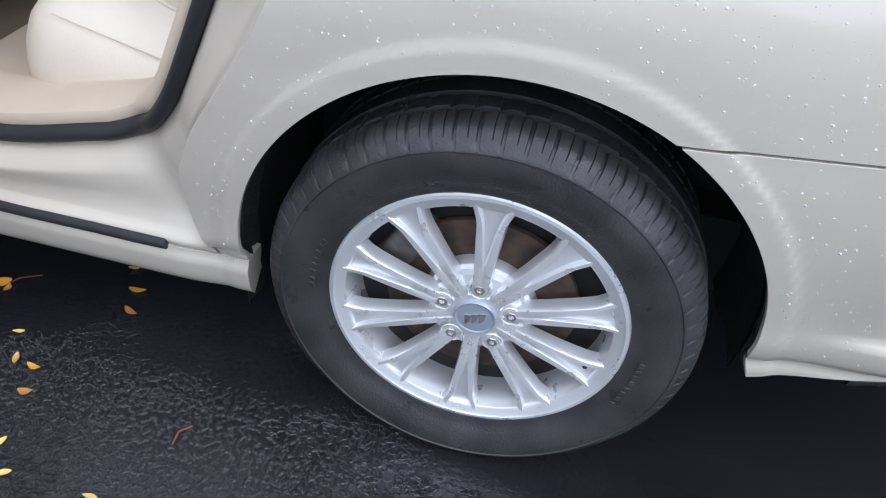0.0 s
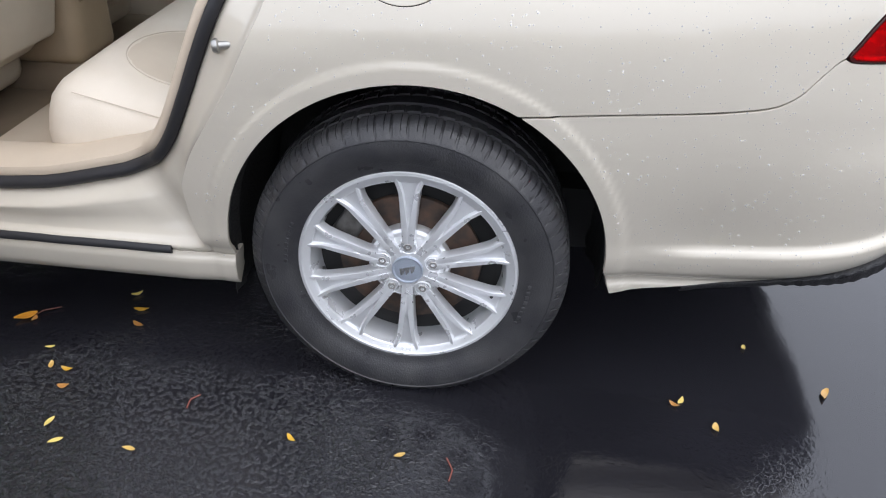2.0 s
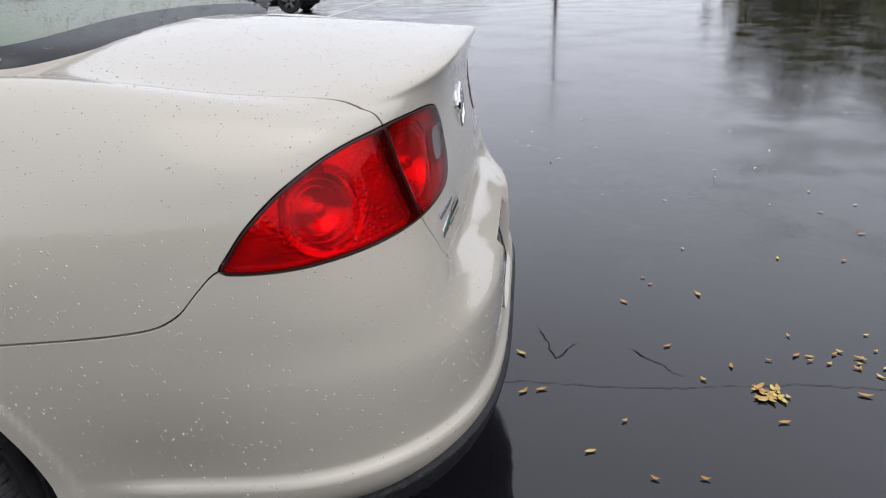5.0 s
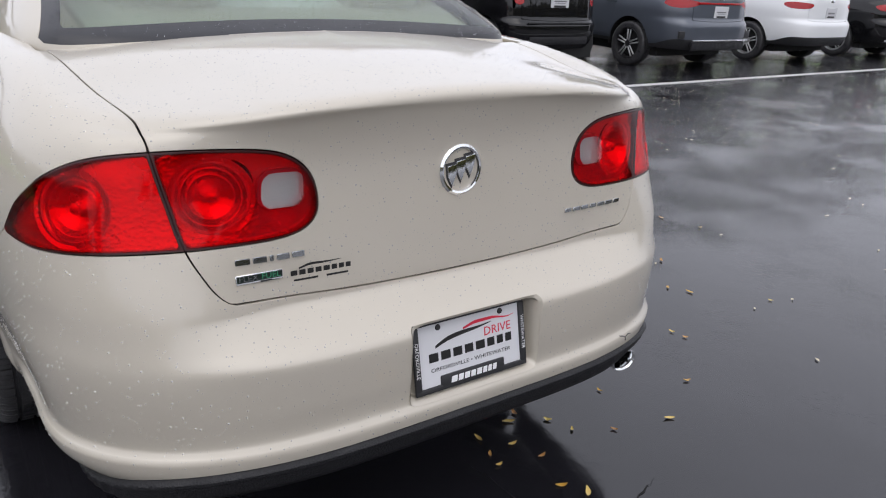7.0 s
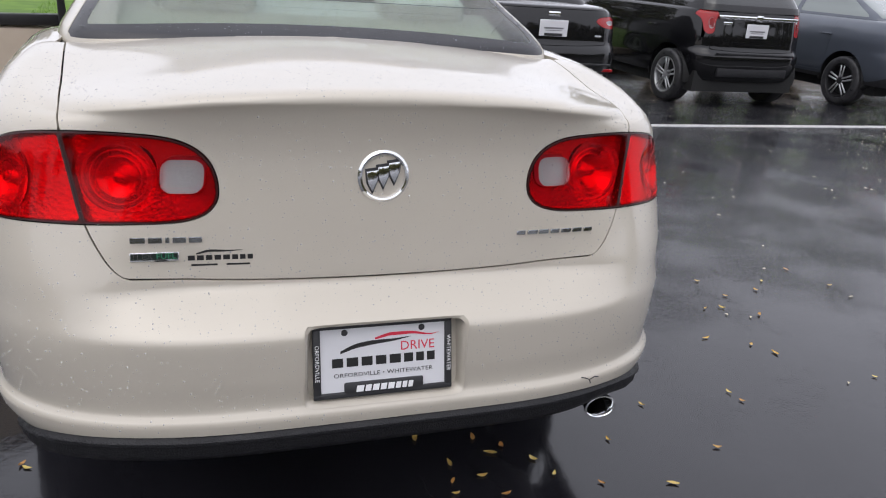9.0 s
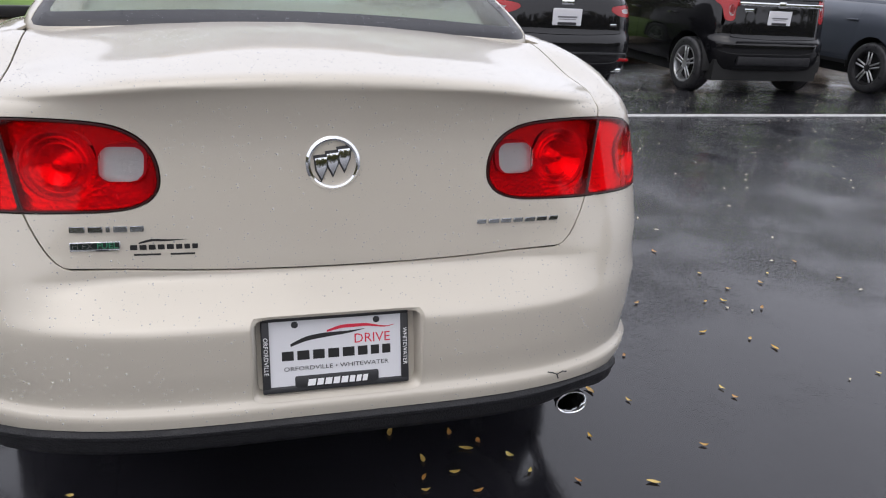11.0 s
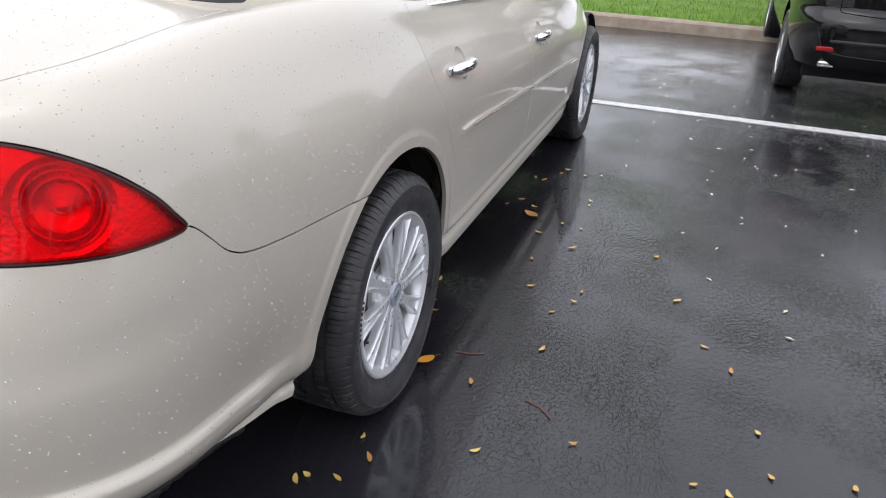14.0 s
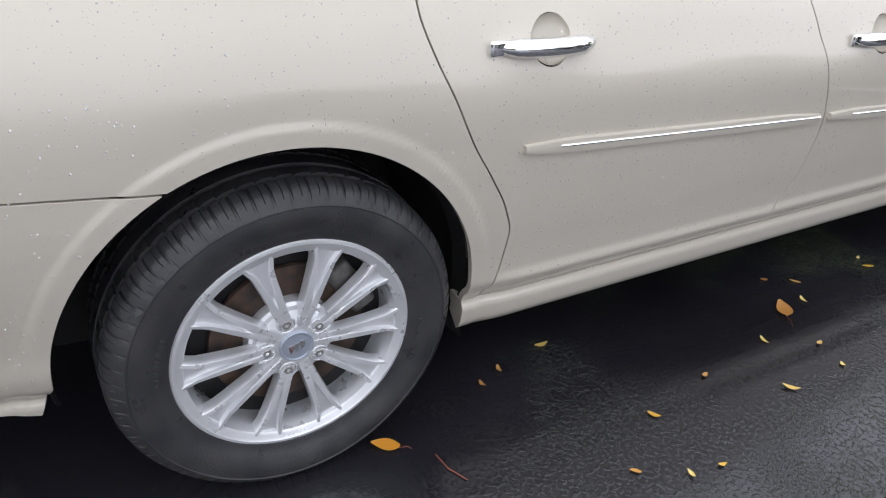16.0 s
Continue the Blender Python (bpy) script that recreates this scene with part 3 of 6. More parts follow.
rocker_left = panel("rocker", hull.cut(left, under_sill, over_bottom, arches, lambda x, y, z, u: 2.62 - y, lambda x, y, z, u: y + 0.1), PAINT, sedan, "champagne rocker sill", depth=0.05)
panel("front_fender", hull.cut(inside(front_edge, G), over_bottom, outside(cabin), arches), PAINT, sedan, "champagne front fenders and hood")
shell_cut = hull.cut(over_bottom, outside(cabin), arches, lambda x, y, z, u: np.where((x < 0) & (y > door_rear(z) - 0.01) & (y < door_split(z)) & (z > 0.30), -1.0, 1.0), outside(plate_recess, 0.004), outside(lamp, -0.004))
# unseen near-black skin added behind the panels so their gaps read as shade
panel("inner_shell", shell_cut, SHELL, sedan, out=-0.021, depth=0)
under = prism_bm([(-0.95, 0.26), (-1.12, 0.34), (-1.12, 0.40), (0.20, 0.40), (0.30, 0.29), (2.5, 0.29), (2.6, 0.40), (3.7, 0.40), (3.7, 0.22), (2.5, 0.20), (0.45, 0.20)], 1.2, m=Matrix.Translation((-0.6, 0, 0)))
part("underbody", under, SHELL, sedan)

# wheelhouses
for side in (-1, 1):
    for cy, cz, r in ((ARCH_Y, ARCH_Z, ARCH_R), (FRONT_AXLE, 0.345, 0.392)):
        bm = bmesh.new()
        rows = []
        for k in range(41):
            a = radians(-22 + 214 * k / 40)
            row = []
            for rr, xx in ((r + 0.010, 0.885 if 9 < k < 30 else 0.870 if k < 10 else 0.82), (r + 0.016, 0.86 if 9 < k < 30 else 0.860 if k < 10 else 0.80), (r + 0.004, 0.82), (r + 0.012, 0.80), (r + 0.012, 0.72), (r - 0.005, 0.68), (r, 0.52), (0.18, 0.50)):
                ee = 0.004 * (k % 2) if 0.6 < xx < 0.8 else 0
                row.append(bm.verts.new((side * xx, cy + (rr + ee) * (math.cos(a) if a > 0 else 1), cz + (rr + ee) * math.sin(a))))
            rows.append(row)
        for p, q in zip(rows, rows[1:]):
            for i in range(7):
                bm.faces.new((p[i], p[i + 1], q[i + 1], q[i]))
        bmesh.ops.recalc_face_normals(bm, faces=bm.faces)
        part("wheelhouse", smooth_by(bm), LINER, sedan, "dark ribbed wheelhouse liner")

# ---- tail lamps ----
div_line = lambda x, y, z, u: np.abs(x) - lid_side(z)
for name, side in (("left", left), ("right", right)):
    s = -1 if name == "left" else 1
    for piece in ("inner", "outer"):
        cutside = (lambda x, y, z, u: -div_line(x, y, z, u) - 0.0013) if piece == "inner" else (lambda x, y, z, u: div_line(x, y, z, u) - 0.0013)
        lens_side = (lambda f: lambda x, y, z, u: f(x, y, z, u) - 0.0035)(cutside)
        owner = trunk if piece == "inner" else sedan
        border = panel("tail_lamp", hull.cut(side, inside(lamp, 0.001), cutside, lambda x, y, z, u: np.maximum(0.0045 - lamp(x, y, z, u), 0.0045 - np.abs(div_line(x, y, z, u)))), RED_BORDER, owner, "red tail lamp with dark rim", out=0.002, depth=0.025)
        rev = lambda x, y, z, u: np.where(y < 0, 0.021, -9.0) - np.hypot(np.maximum(0, np.abs(np.abs(x) - 0.412 + 0.10 * (z - 0.942)) - 0.020), np.maximum(0, np.abs(z - 0.942) - 0.012))
        if piece == "inner":
            clear = panel("reversing_lens", hull.cut(side, inside(rev, 0.0)), CLEAR_LENS, border, "clear ribbed reversing lens", out=0.002, depth=0)
            clear.visible_shadow = False
            panel("reversing_reflector", hull.cut(side, inside(rev, -0.004)), SILVER_REFLECTOR, border, out=-0.018, depth=0)
            glass = panel("red_lens", hull.cut(side, inside(lamp, 0.004), lens_side, outside(rev, 0.001)), RED_LENS, border, "glossy red lens", out=0.0025, depth=0)
        else:
            glass = panel("red_lens", hull.cut(side, inside(lamp, 0.004), lens_side), RED_LENS, border, "glossy red lens", out=0.0025, depth=0)
        glass.visible_shadow = False
        # round bowls behind the lens, let into the housing
        at_u, at_z, rad = (0.520, 0.935, 0.070) if piece == "inner" else (0.760, 0.915, 0.066)
        hole = (lambda a, b, c: lambda x, y, z, u: np.hypot(np.abs(u) - a, z - b) - c)(at_u, at_z, rad - 0.002)
        panel("reflector_housing", hull.cut(side, inside(lamp, 0.004), cutside, hole), REFLECTOR, border, out=-0.024, depth=0)
        k = np.argmin((hull.U * s - at_u) ** 2 + (hull.P[:, 2] - at_z) ** 2)
        out = Vector(hull.N[k])
        face = (out + Vector((0, -1.0, 0)) * 0.12).normalized()
        bowl = lathe_bm([(rad + 0.010, 0.007), (rad + 0.001, 0.006), (rad - 0.003, 0.002), (rad * 0.93, -0.006), (rad * 0.80, -0.013), (rad * 0.78, -0.011), (rad * 0.62, -0.019), (rad * 0.60, -0.017), (rad * 0.42, -0.024), (rad * 0.28, -0.027), (0.0135, -0.028), (0.0125, -0.012), (0.009, -0.007), (0.0, -0.005)], 48, "Z")
        bmesh.ops.transform(bowl, matrix=Matrix.Translation(Vector(hull.P[k]) - out * 0.029) @ face.to_track_quat("Z", "Y").to_matrix().to_4x4(), verts=bowl.verts)
        bmesh.ops.recalc_face_normals(bowl, faces=bowl.faces)
        part("reflector_bowl", bowl, REFLECTOR, border, "round faceted reflector")

# ---- greenhouse ----
CAB = [(0.93, 0.775, -0.412, 2.62), (1.03, 0.785, -0.412, 2.50), (1.10, 0.772, -0.408, 2.36), (1.142, 0.758, -0.402, 2.27), (1.158, 0.750, -0.380, 2.22), (1.25, 0.695, -0.145, 2.0), (1.35, 0.626, 0.12, 1.74),
       (1.41, 0.558, 0.29, 1.52), (1.44, 0.500, 0.41, 1.40), (1.457, 0.425, 0.54, 1.27), (1.467, 0.250, 0.74, 1.12), (1.470, 0.02, 0.95, 1.0)]


def cab_shape(P, rings):
    P = P.copy()
    y = P[..., 1]
    P[..., 2] -= (1 - step(1.1, 1.3, P[..., 2])) * 0.07 * step(0.2, 2.4, y)
    return P


cab = Hull(CAB, 0.95, 1.05, 9.0, 6.0, step_z=0.016, cols=(90, 6, 70), shape=cab_shape)
rear_glass = lambda x, y, z, u: np.minimum.reduce([0.698 - 0.49 * (z - 1.15) - np.abs(x), z - 1.150 + 0.024 * np.minimum(1, np.abs(x) / 0.66) ** 2, 1.395 - z, 0.9 - y])
windscreen = lambda x, y, z, u: np.minimum.reduce([0.66 - 0.46 * (z - 1.15) - np.abs(x), z - 1.07, 1.40 - z, y - 1.1])


def side_window(x, y, z, u):
    slope = 0.95 * (z - 1.02)
    return np.minimum.reduce([np.abs(x) - 0.545, z - 1.055 + 0.055 * np.clip(y, 0, 3), 1.385 - z, y - 0.02 - slope, 2.22 - 0.95 * (z - 1.05) - y])


pillar = lambda x, y, z, u: np.abs(y - 1.2) - 0.045
# the open door leaves the side of the cabin clear
door_gap = lambda x, y, z, u: np.where(x < -0.45, np.minimum.reduce([y - 0.235 - 0.6 * (z - 1.05), 1.235 - y, 1.385 - z]), -1.0)
panel("roof", cab.cut(outside(rear_glass), outside(windscreen), outside(side_window), outside(door_gap)), PAINT, sedan, "champagne roof and pillars", depth=0.012)
panel("rear_window_border", cab.cut(rear_glass, lambda x, y, z, u: 0.036 - rear_glass(x, y, z, u)), FRIT, sedan, "black frit band round the rear window, beaded with rain", out=-0.002, depth=0)
rw = panel("rear_window", cab.cut(inside(rear_glass, 0.035)), TEAL_GLASS, sedan, "teal tinted rear window beaded with rain", out=-0.003, depth=0)
ws = panel("windscreen", cab.cut(windscreen), TEAL_GLASS, sedan, "tinted windscreen", out=-0.003, depth=0)
grid = lambda x, y, z, u: 0.0011 - np.abs((z - 1.19) % 0.024 - 0.012)
panel("defroster_grid", cab.cut(inside(rear_glass, 0.05), grid), DARK_TRIM, rw, "thin brown defroster lines", out=-0.005, depth=0)
rw.visible_shadow = ws.visible_shadow = False
for side in (left, right):
    for lo in (True, False):
        if side is left and lo:
            continue
        half = (lambda x, y, z, u: 1.16 - y) if lo else (lambda x, y, z, u: y - 1.24)
        w = panel("side_window", cab.cut(side, side_window, half), DARK_GLASS, sedan, "dark tinted side window", out=-0.004, depth=0)
        w.visible_shadow = False
    if side is right:
        panel("pillar_cover", cab.cut(side, inside(side_window), lambda x, y, z, u: 0.04 - np.abs(y - 1.2)), BLACK_PLASTIC, sedan, "gloss black pillar cover", out=-0.002, depth=0)
for s in (-1, 1):
    ys = np.linspace(0.27 if s > 0 else 1.27, 2.3, 24)
    rail = [(s * (0.808 - 0.02 * max(0, y - 1.6)), y, 1.066 - 0.058 * max(0, y - 0.2)) for y in ys]
    part("belt_moulding", tube_bm(rail, 0.010, 8, 0.8), CHROME, sedan, "bright belt moulding under the windows")
    shelf = bmesh.new()
    rows = [[shelf.verts.new(p) for p in ((x - s * 0.004, y, z - 0.004), (s * 0.775, y, z + 0.010), (s * 0.755, y, z + 0.014), (s * 0.75, y, z - 0.03))] for x, y, z in rail]
    for a, b in zip(rows, rows[1:]):
        for k in range(3):
            shelf.faces.new((a[k], a[k + 1], b[k + 1], b[k]))
    bmesh.ops.recalc_face_normals(shelf, faces=shelf.faces)
    part("window_seal", smooth_by(shelf, 50), BLACK_PLASTIC, sedan, "black rubber window seal")

# ---- wheels ----


def spoke_bm():
    """One cast spoke from hub to lip along +z: two raised rails flanking a wedge-shaped recess."""
    bm = bmesh.new()
    rows = []
    for i in range(23):
        t = i / 22
        r = 0.034 + (0.2235 - 0.034) * t
        w = 0.0125 + 0.0050 * t + 0.0085 * t * t + 0.0080 * float(step(0.78, 1.0, t))
        h = 0.100 + 0.006 * t + 0.003 * math.sin(math.pi * t)
        wedge = max(0.0, (t - 0.36) / 0.64)
        a = 0.012 + 0.66 * wedge ** 0.95
        low = 0.0090 * float(step(0.0, 0.25, wedge))
        section = [(1.08, 0.026), (1.02, 0.010), (0.98, 0.0035), (0.91, 0.0008), (a + 0.10, 0.0), (a + 0.05, 0.0004 + 0.15 * low), (a, low), (a * 0.4, low * 1.05)]
        row = [bm.verts.new((h - d, -s_ * w, r)) for s_, d in section] + [bm.verts.new((h - d, s_ * w, r)) for s_, d in section[::-1]]
        rows.append(row)
    for p, q in zip(rows, rows[1:]):
        for k in range(len(p) - 1):
            bm.faces.new((p[k], p[k + 1], q[k + 1], q[k]))
    bmesh.ops.recalc_face_normals(bm, faces=bm.faces)
    if sum(f.normal.x for f in bm.faces) < 0:
        bmesh.ops.reverse_faces(bm, faces=bm.faces)
    return smooth_by(bm, 34)


def joined(*bms):
    out = bmesh.new()
    for b in bms:
        me = bpy.data.meshes.new("tmp")
        b.to_mesh(me)
        b.free()
        out.from_mesh(me)
        bpy.data.meshes.remove(me)
    return out


def tyre_bm():
    half = [(0.226, 0.094), (0.236, 0.106), (0.240, 0.1080), (0.243, 0.1076), (0.258, 0.1160), (0.278, 0.1230), (0.296, 0.1245), (0.3085, 0.1220), (0.3100, 0.1235), (0.3125, 0.1230), (0.3170, 0.1185), (0.3260, 0.1115), (0.3345, 0.1045), (0.3400, 0.0950), (0.3430, 0.0840),
            (0.3440, 0.0700), (0.3360, 0.0690), (0.3360, 0.0600), (0.3445, 0.0590), (0.3450, 0.0300), (0.3380, 0.0290), (0.3380, 0.0200), (0.3455, 0.0190)]
    prof = half + [(r, -x) for r, x in half[::-1]]
    n = len(prof)

    lug = (0.0, 0.03, 0.15, 0.19, 0.50, 0.53, 0.56, 0.76, 0.94)
    angles = [2 * math.pi * (k + t) / 64 for k in range(64) for t in lug]

    def cuts(i, k):
        j, q = min(i, n - 1 - i), k % 9
        if 10 <= j <= 15 and q in (1, 2):
            return -(0.0008, 0.0030, 0.0042, 0.0050, 0.0055, 0.0055)[j - 10]
        if 12 <= j <= 15 and q == 5:
            return -0.0035
        if 18 <= j <= 19 and q in (4, 5):
            return -0.0040
        return 0.0

    bm = lathe_bm(prof, len(angles), "X", bump_at=cuts, angles=angles)
    for v in bm.verts:
        # the loaded foot of the tyre bulges
        v.co.x *= 1 + 0.075 * max(0.0, (-v.co.z - 0.19) / 0.14) ** 1.5
        if v.co.z < -AXLE_Z:
            v.co.z = -AXLE_Z
    return bm


def make_wheel(phase, ahead):
    """An alloy wheel with its tyre; the outer face looks along +x. phase turns the spokes, ahead is the sign of the car's front along local y."""
    barrel = lathe_bm([(0.229, 0.094), (0.236, 0.099), (0.2368, 0.106), (0.2345, 0.1095), (0.229, 0.1100), (0.2250, 0.1070), (0.2150, 0.1050), (0.2110, 0.1020), (0.2080, 0.090), (0.2040, 0.080), (0.2035, 0.060), (0.200, 0.02), (0.196, -0.06), (0.21, -0.09), (0.23, -0.10)], 120, "X")
    hub = lathe_bm([(0.092, 0.040), (0.091, 0.068), (0.087, 0.0765), (0.080, 0.0800), (0.076, 0.0880), (0.066, 0.0915), (0.052, 0.0945), (0.044, 0.1000), (0.0365, 0.1000), (0.0, 0.0985)], 60, "X")
    rim = part("wheel", smooth_by(joined(barrel, hub), 30), ALLOY, None, "silver ten-spoke alloy wheel with water drops")
    spoke = part("spoke", spoke_bm(), ALLOY, rim)
    spoke.matrix_basis = Matrix.Rotation(radians(phase), 4, "X")
    for k in range(1, 10):
        hang(new("spoke", spoke.data), rim).matrix_basis = Matrix.Rotation(radians(phase + 36 * k), 4, "X")
    part("tyre", tyre_bm(), TYRE, rim, "worn black tyre with wet tread blocks")
    cap = part("centre_cap", lathe_bm([(0.034, 0.097), (0.034, 0.1035), (0.0325, 0.1055), (0.029, 0.1050), (0.028, 0.1040), (0.0, 0.1052)], 40, "X"), CAP_BLUE, rim, "blue-grey round centre cap")
    for k in (-1, 0, 1):
        sh = prism_bm([(-0.006, 0.008), (0.006, 0.010), (0.004, -0.004), (-0.003, -0.012)], 0.002, m=Matrix.Translation((0.1035, 0.011 * k, 0.004 * k)))
        part("shield_mark", sh, CHROME, cap)
    for k in range(5):
        a = radians(phase + 72 * k)
        y, z = -0.0575 * math.sin(a), 0.0575 * math.cos(a)
        seat = lathe_bm([(0.0190, 0.085), (0.0185, 0.1005), (0.0172, 0.1015), (0.0160, 0.1008), (0.0145, 0.0930), (0.0, 0.0930)], 24, "X")
        nut = lathe_bm([(0.0105, 0.090), (0.0105, 0.1005), (0.0085, 0.1030), (0.0050, 0.1030), (0.0046, 0.1000), (0.0, 0.1000)], 6, "X")
        bmesh.ops.translate(seat, vec=(0, y, z), verts=seat.verts)
        bmesh.ops.translate(nut, vec=(0, y, z), verts=nut.verts)
        part("nut_seat", seat, ALLOY, rim)
        part("lug_nut", nut, STEEL, rim, "steel lug nut")
    part("brake_disc", lathe_bm([(0.075, 0.0), (0.078, 0.058), (0.155, 0.058), (0.157, 0.052), (0.155, 0.046), (0.08, 0.046)], 60, "X"), RUST, rim, "rusty brake disc")
    # near-black disc added in place of the shade deep behind the spokes
    part("backing", lathe_bm([(0.2025, 0.042), (0.02, 0.042)], 40, "X"), SHELL, rim)
    cal = box_bm(0.05, 0.055, 0.13, (0.046, 0.150, 0.0), 0.012, 3)
    bmesh.ops.rotate(cal, verts=cal.verts, cent=(0, 0, 0), matrix=Matrix.Rotation(radians(90 - ahead * 58), 3, "X"))
    part("brake_caliper", cal, IRON, rim, "dull grey brake caliper")
    va = radians(90 + ahead * 105)
    part("valve_stem", tube_bm([(0.080, 0.196 * math.cos(va), 0.196 * math.sin(va)), (0.105, 0.190 * math.cos(va), 0.190 * math.sin(va))], 0.004), BLACK_PLASTIC, rim)
    # raised maker's mark as plain bars, twice round the sidewall
    for turn in (78, 258):
        for k in range(8):
            b = radians(turn + (k - 3.5) * 3.1)
            bar = box_bm(0.002, 0.010 if k % 3 else 0.006, 0.026, (0.1168, 0, 0.269), 0.0008, 1, Matrix.Rotation(radians(-10), 4, "Y"))
            bmesh.ops.rotate(bar, verts=bar.verts, cent=(0, 0, 0), matrix=Matrix.Rotation(b, 3, "X"))
            part("sidewall_mark", bar, TYRE, rim)
    return rim


wheel_a = make_wheel(0, -1)
wheel_a.parent = sedan
wheel_a.matrix_basis = pose(-0.806, 0, AXLE_Z, 0, 0, 180)
# the spokes of the two rear wheels stand at different turns
wheel_b = make_wheel(18, 1)
wheel_b.parent = sedan
wheel_b.matrix_basis = pose(0.806, 0, AXLE_Z)
copy_thing(wheel_b, pose(0.806, FRONT_AXLE, AXLE_Z)).parent = sedan
copy_thing(wheel_a, pose(-0.806, FRONT_AXLE, AXLE_Z, 0, 0, 180)).parent = sedan

# ---- finding places on the hull ----


def on_side(y, z, s):
    """The half width of the hull's side at y and z."""
    pick = hull.P[:, 0] * s > 0.5
    p = hull.P[pick]
    d = (p[:, 1] - y) ** 2 + (p[:, 2] - z) ** 2
    k = np.argsort(d)[:4]
    w = 1 / (d[k] + 1e-6)
    return float((np.abs(p[k, 0]) * w).sum() / w.sum())


def on_rear(x, z):
    """The rear face's y and its outward normal at x and z."""
    pick = hull.P[:, 1] < -0.7
    p, n = hull.P[pick], hull.N[pick]
    d = (p[:, 0] - x) ** 2 + (p[:, 2] - z) ** 2
    k = np.argsort(d)[:4]
    w = 1 / (d[k] + 1e-6)
    return float((p[k, 1] * w).sum() / w.sum()), Vector((n[k] * w[:, None]).sum(0)).normalized()


def rear_frame(x, z, lift=0.0):
    """A pose on the rear face: local x to the right, z up and -y out of the face."""
    y, n = on_rear(x, z)
    up = (Vector((0, 0, 1)) - n * n.z).normalized()
    rt = up.cross(-n).normalized() * -1
    rt = n.cross(up) * -1
    m = Matrix((rt, -n, up)).transposed().to_4x4()
    return Matrix.Translation(Vector((x, y, z)) + n * lift) @ m


# ---- door handles and side mouldings ----


def handle(owner, y, z):
    x = on_side(y, z, 1)
    bowl = lathe_bm([(0.0475, 0.001), (0.0465, -0.002), (0.042, -0.008), (0.030, -0.016), (0.0, -0.020)], 32, "X")
    slope = (on_side(y, z - 0.04, 1) - on_side(y, z + 0.04, 1)) / 0.08
    bmesh.ops.transform(bowl, matrix=Matrix.Translation((on_side(y + 0.015, z + 0.004, 1), y + 0.015, z + 0.004)) @ Matrix.Rotation(-math.atan(slope), 4, "Y"), verts=bowl.verts)
    part("handle_cup", bowl, PAINT, owner)
    pts, rad = [], []
    for k in range(15):
        t = k / 14
        lift = 0.012 + 0.020 * math.sin(math.pi * min(1, max(0, t))) ** 0.6
        pts.append((x - 0.006 + lift, y - 0.105 + 0.215 * t, z - 0.004 * t))
        rad.append(0.0185 * (0.55 + 0.45 * min(1, 6 * t, 6 * (1 - t))))
    part("door_handle", tube_bm(pts, rad, 14, 1.0), CHROME, owner, "chrome pull handle")
    part("handle_key_cap", box_bm(0.014, 0.034, 0.030, (x + 0.012, y - 0.112, z), 0.006, 3), CHROME, owner)


handle(rear_door_right, 0.500, 0.878)
handle(front_door_right, 1.570, 0.818)


def moulding(owner, ya, yb, za, zb, s):
    bm = bmesh.new()
    rows = []
    for k in range(31):
        t = k / 30
        y, z = ya + (yb - ya) * t, za + (zb - za) * t
        x = on_side(y, z, s)
        h = 0.017 * (0.55 + 0.45 * min(1, 8 * t, 8 * (1 - t)))
        rows.append([bm.verts.new((s * (x + o), y, z + d)) for o, d in ((-0.002, h), (0.009, h * 0.85), (0.011, h * 0.2), (0.009, -h * 0.8), (-0.002, -h))])
    for p, q in zip(rows, rows[1:]):
        for i in range(4):
            bm.faces.new((p[i], p[i + 1], q[i + 1], q[i]))
    bm.faces.new(rows[0])
    bm.faces.new(rows[-1][::-1])
    bmesh.ops.recalc_face_normals(bm, faces=bm.faces)
    m = part("side_moulding", smooth_by(bm, 40), PAINT, owner, "champagne side moulding with chrome insert")
    pts = [(s * (on_side(ya + (yb - ya) * t, za + (zb - za) * t, s) + 0.0105), ya + (yb - ya) * t, za + (zb - za) * t + 0.004) for t in np.linspace(0.09, 0.99, 24)]
    part("chrome_insert", tube_bm(pts, 0.0030, 6), CHROME, m, "thin chrome insert")


moulding(rear_door_right, 0.463, 1.385, 0.681, 0.632, 1)
moulding(front_door_right, 1.425, 2.40, 0.630, 0.574, 1)
moulding(front_door_left, 1.425, 2.40, 0.630, 0.574, -1)
for k in range(3):
    x = on_side(2.60 + 0.07 * k, 0.872, 1)
    part("fender_port", box_bm(0.012, 0.050, 0.028, (x, 2.575 + 0.07 * k, 0.876 - 0.004 * k), 0.006, 3), CHROME, sedan, "oval chrome fender port")
mirror = part("door_mirror", box_bm(0.17, 0.09, 0.12, (0.96, 2.10, 1.03), 0.035, 4), PAINT, sedan, "champagne door mirror")
part("mirror_arm", box_bm(0.12, 0.05, 0.04, (0.84, 2.10, 0.985), 0.012, 2), BLACK_PLASTIC, sedan)

# ---- rear badges, plate, exhaust ----


def rear_part(name, bm, mat, owner, x, z, lift=0.0, label=""):
    bmesh.ops.transform(bm, matrix=rear_frame(x, z, lift), verts=bm.verts)
    return part(name, bm, mat, owner, label)


def bars_bm(widths, height, gap, depth, slant=0.0):
    """A row of plain bars in the local xz plane, centred."""
    total = sum(widths) + gap * (len(widths) - 1)
    at, out = -total / 2, []
    for w in widths:
        out.append(box_bm(w, depth, height, (at + w / 2, -depth / 2, 0), min(depth, w, height) * 0.25, 1))
        at += w + gap
    bm = joined(*out)
    for v in bm.verts:
        v.co.x += slant * v.co.z
    return bm


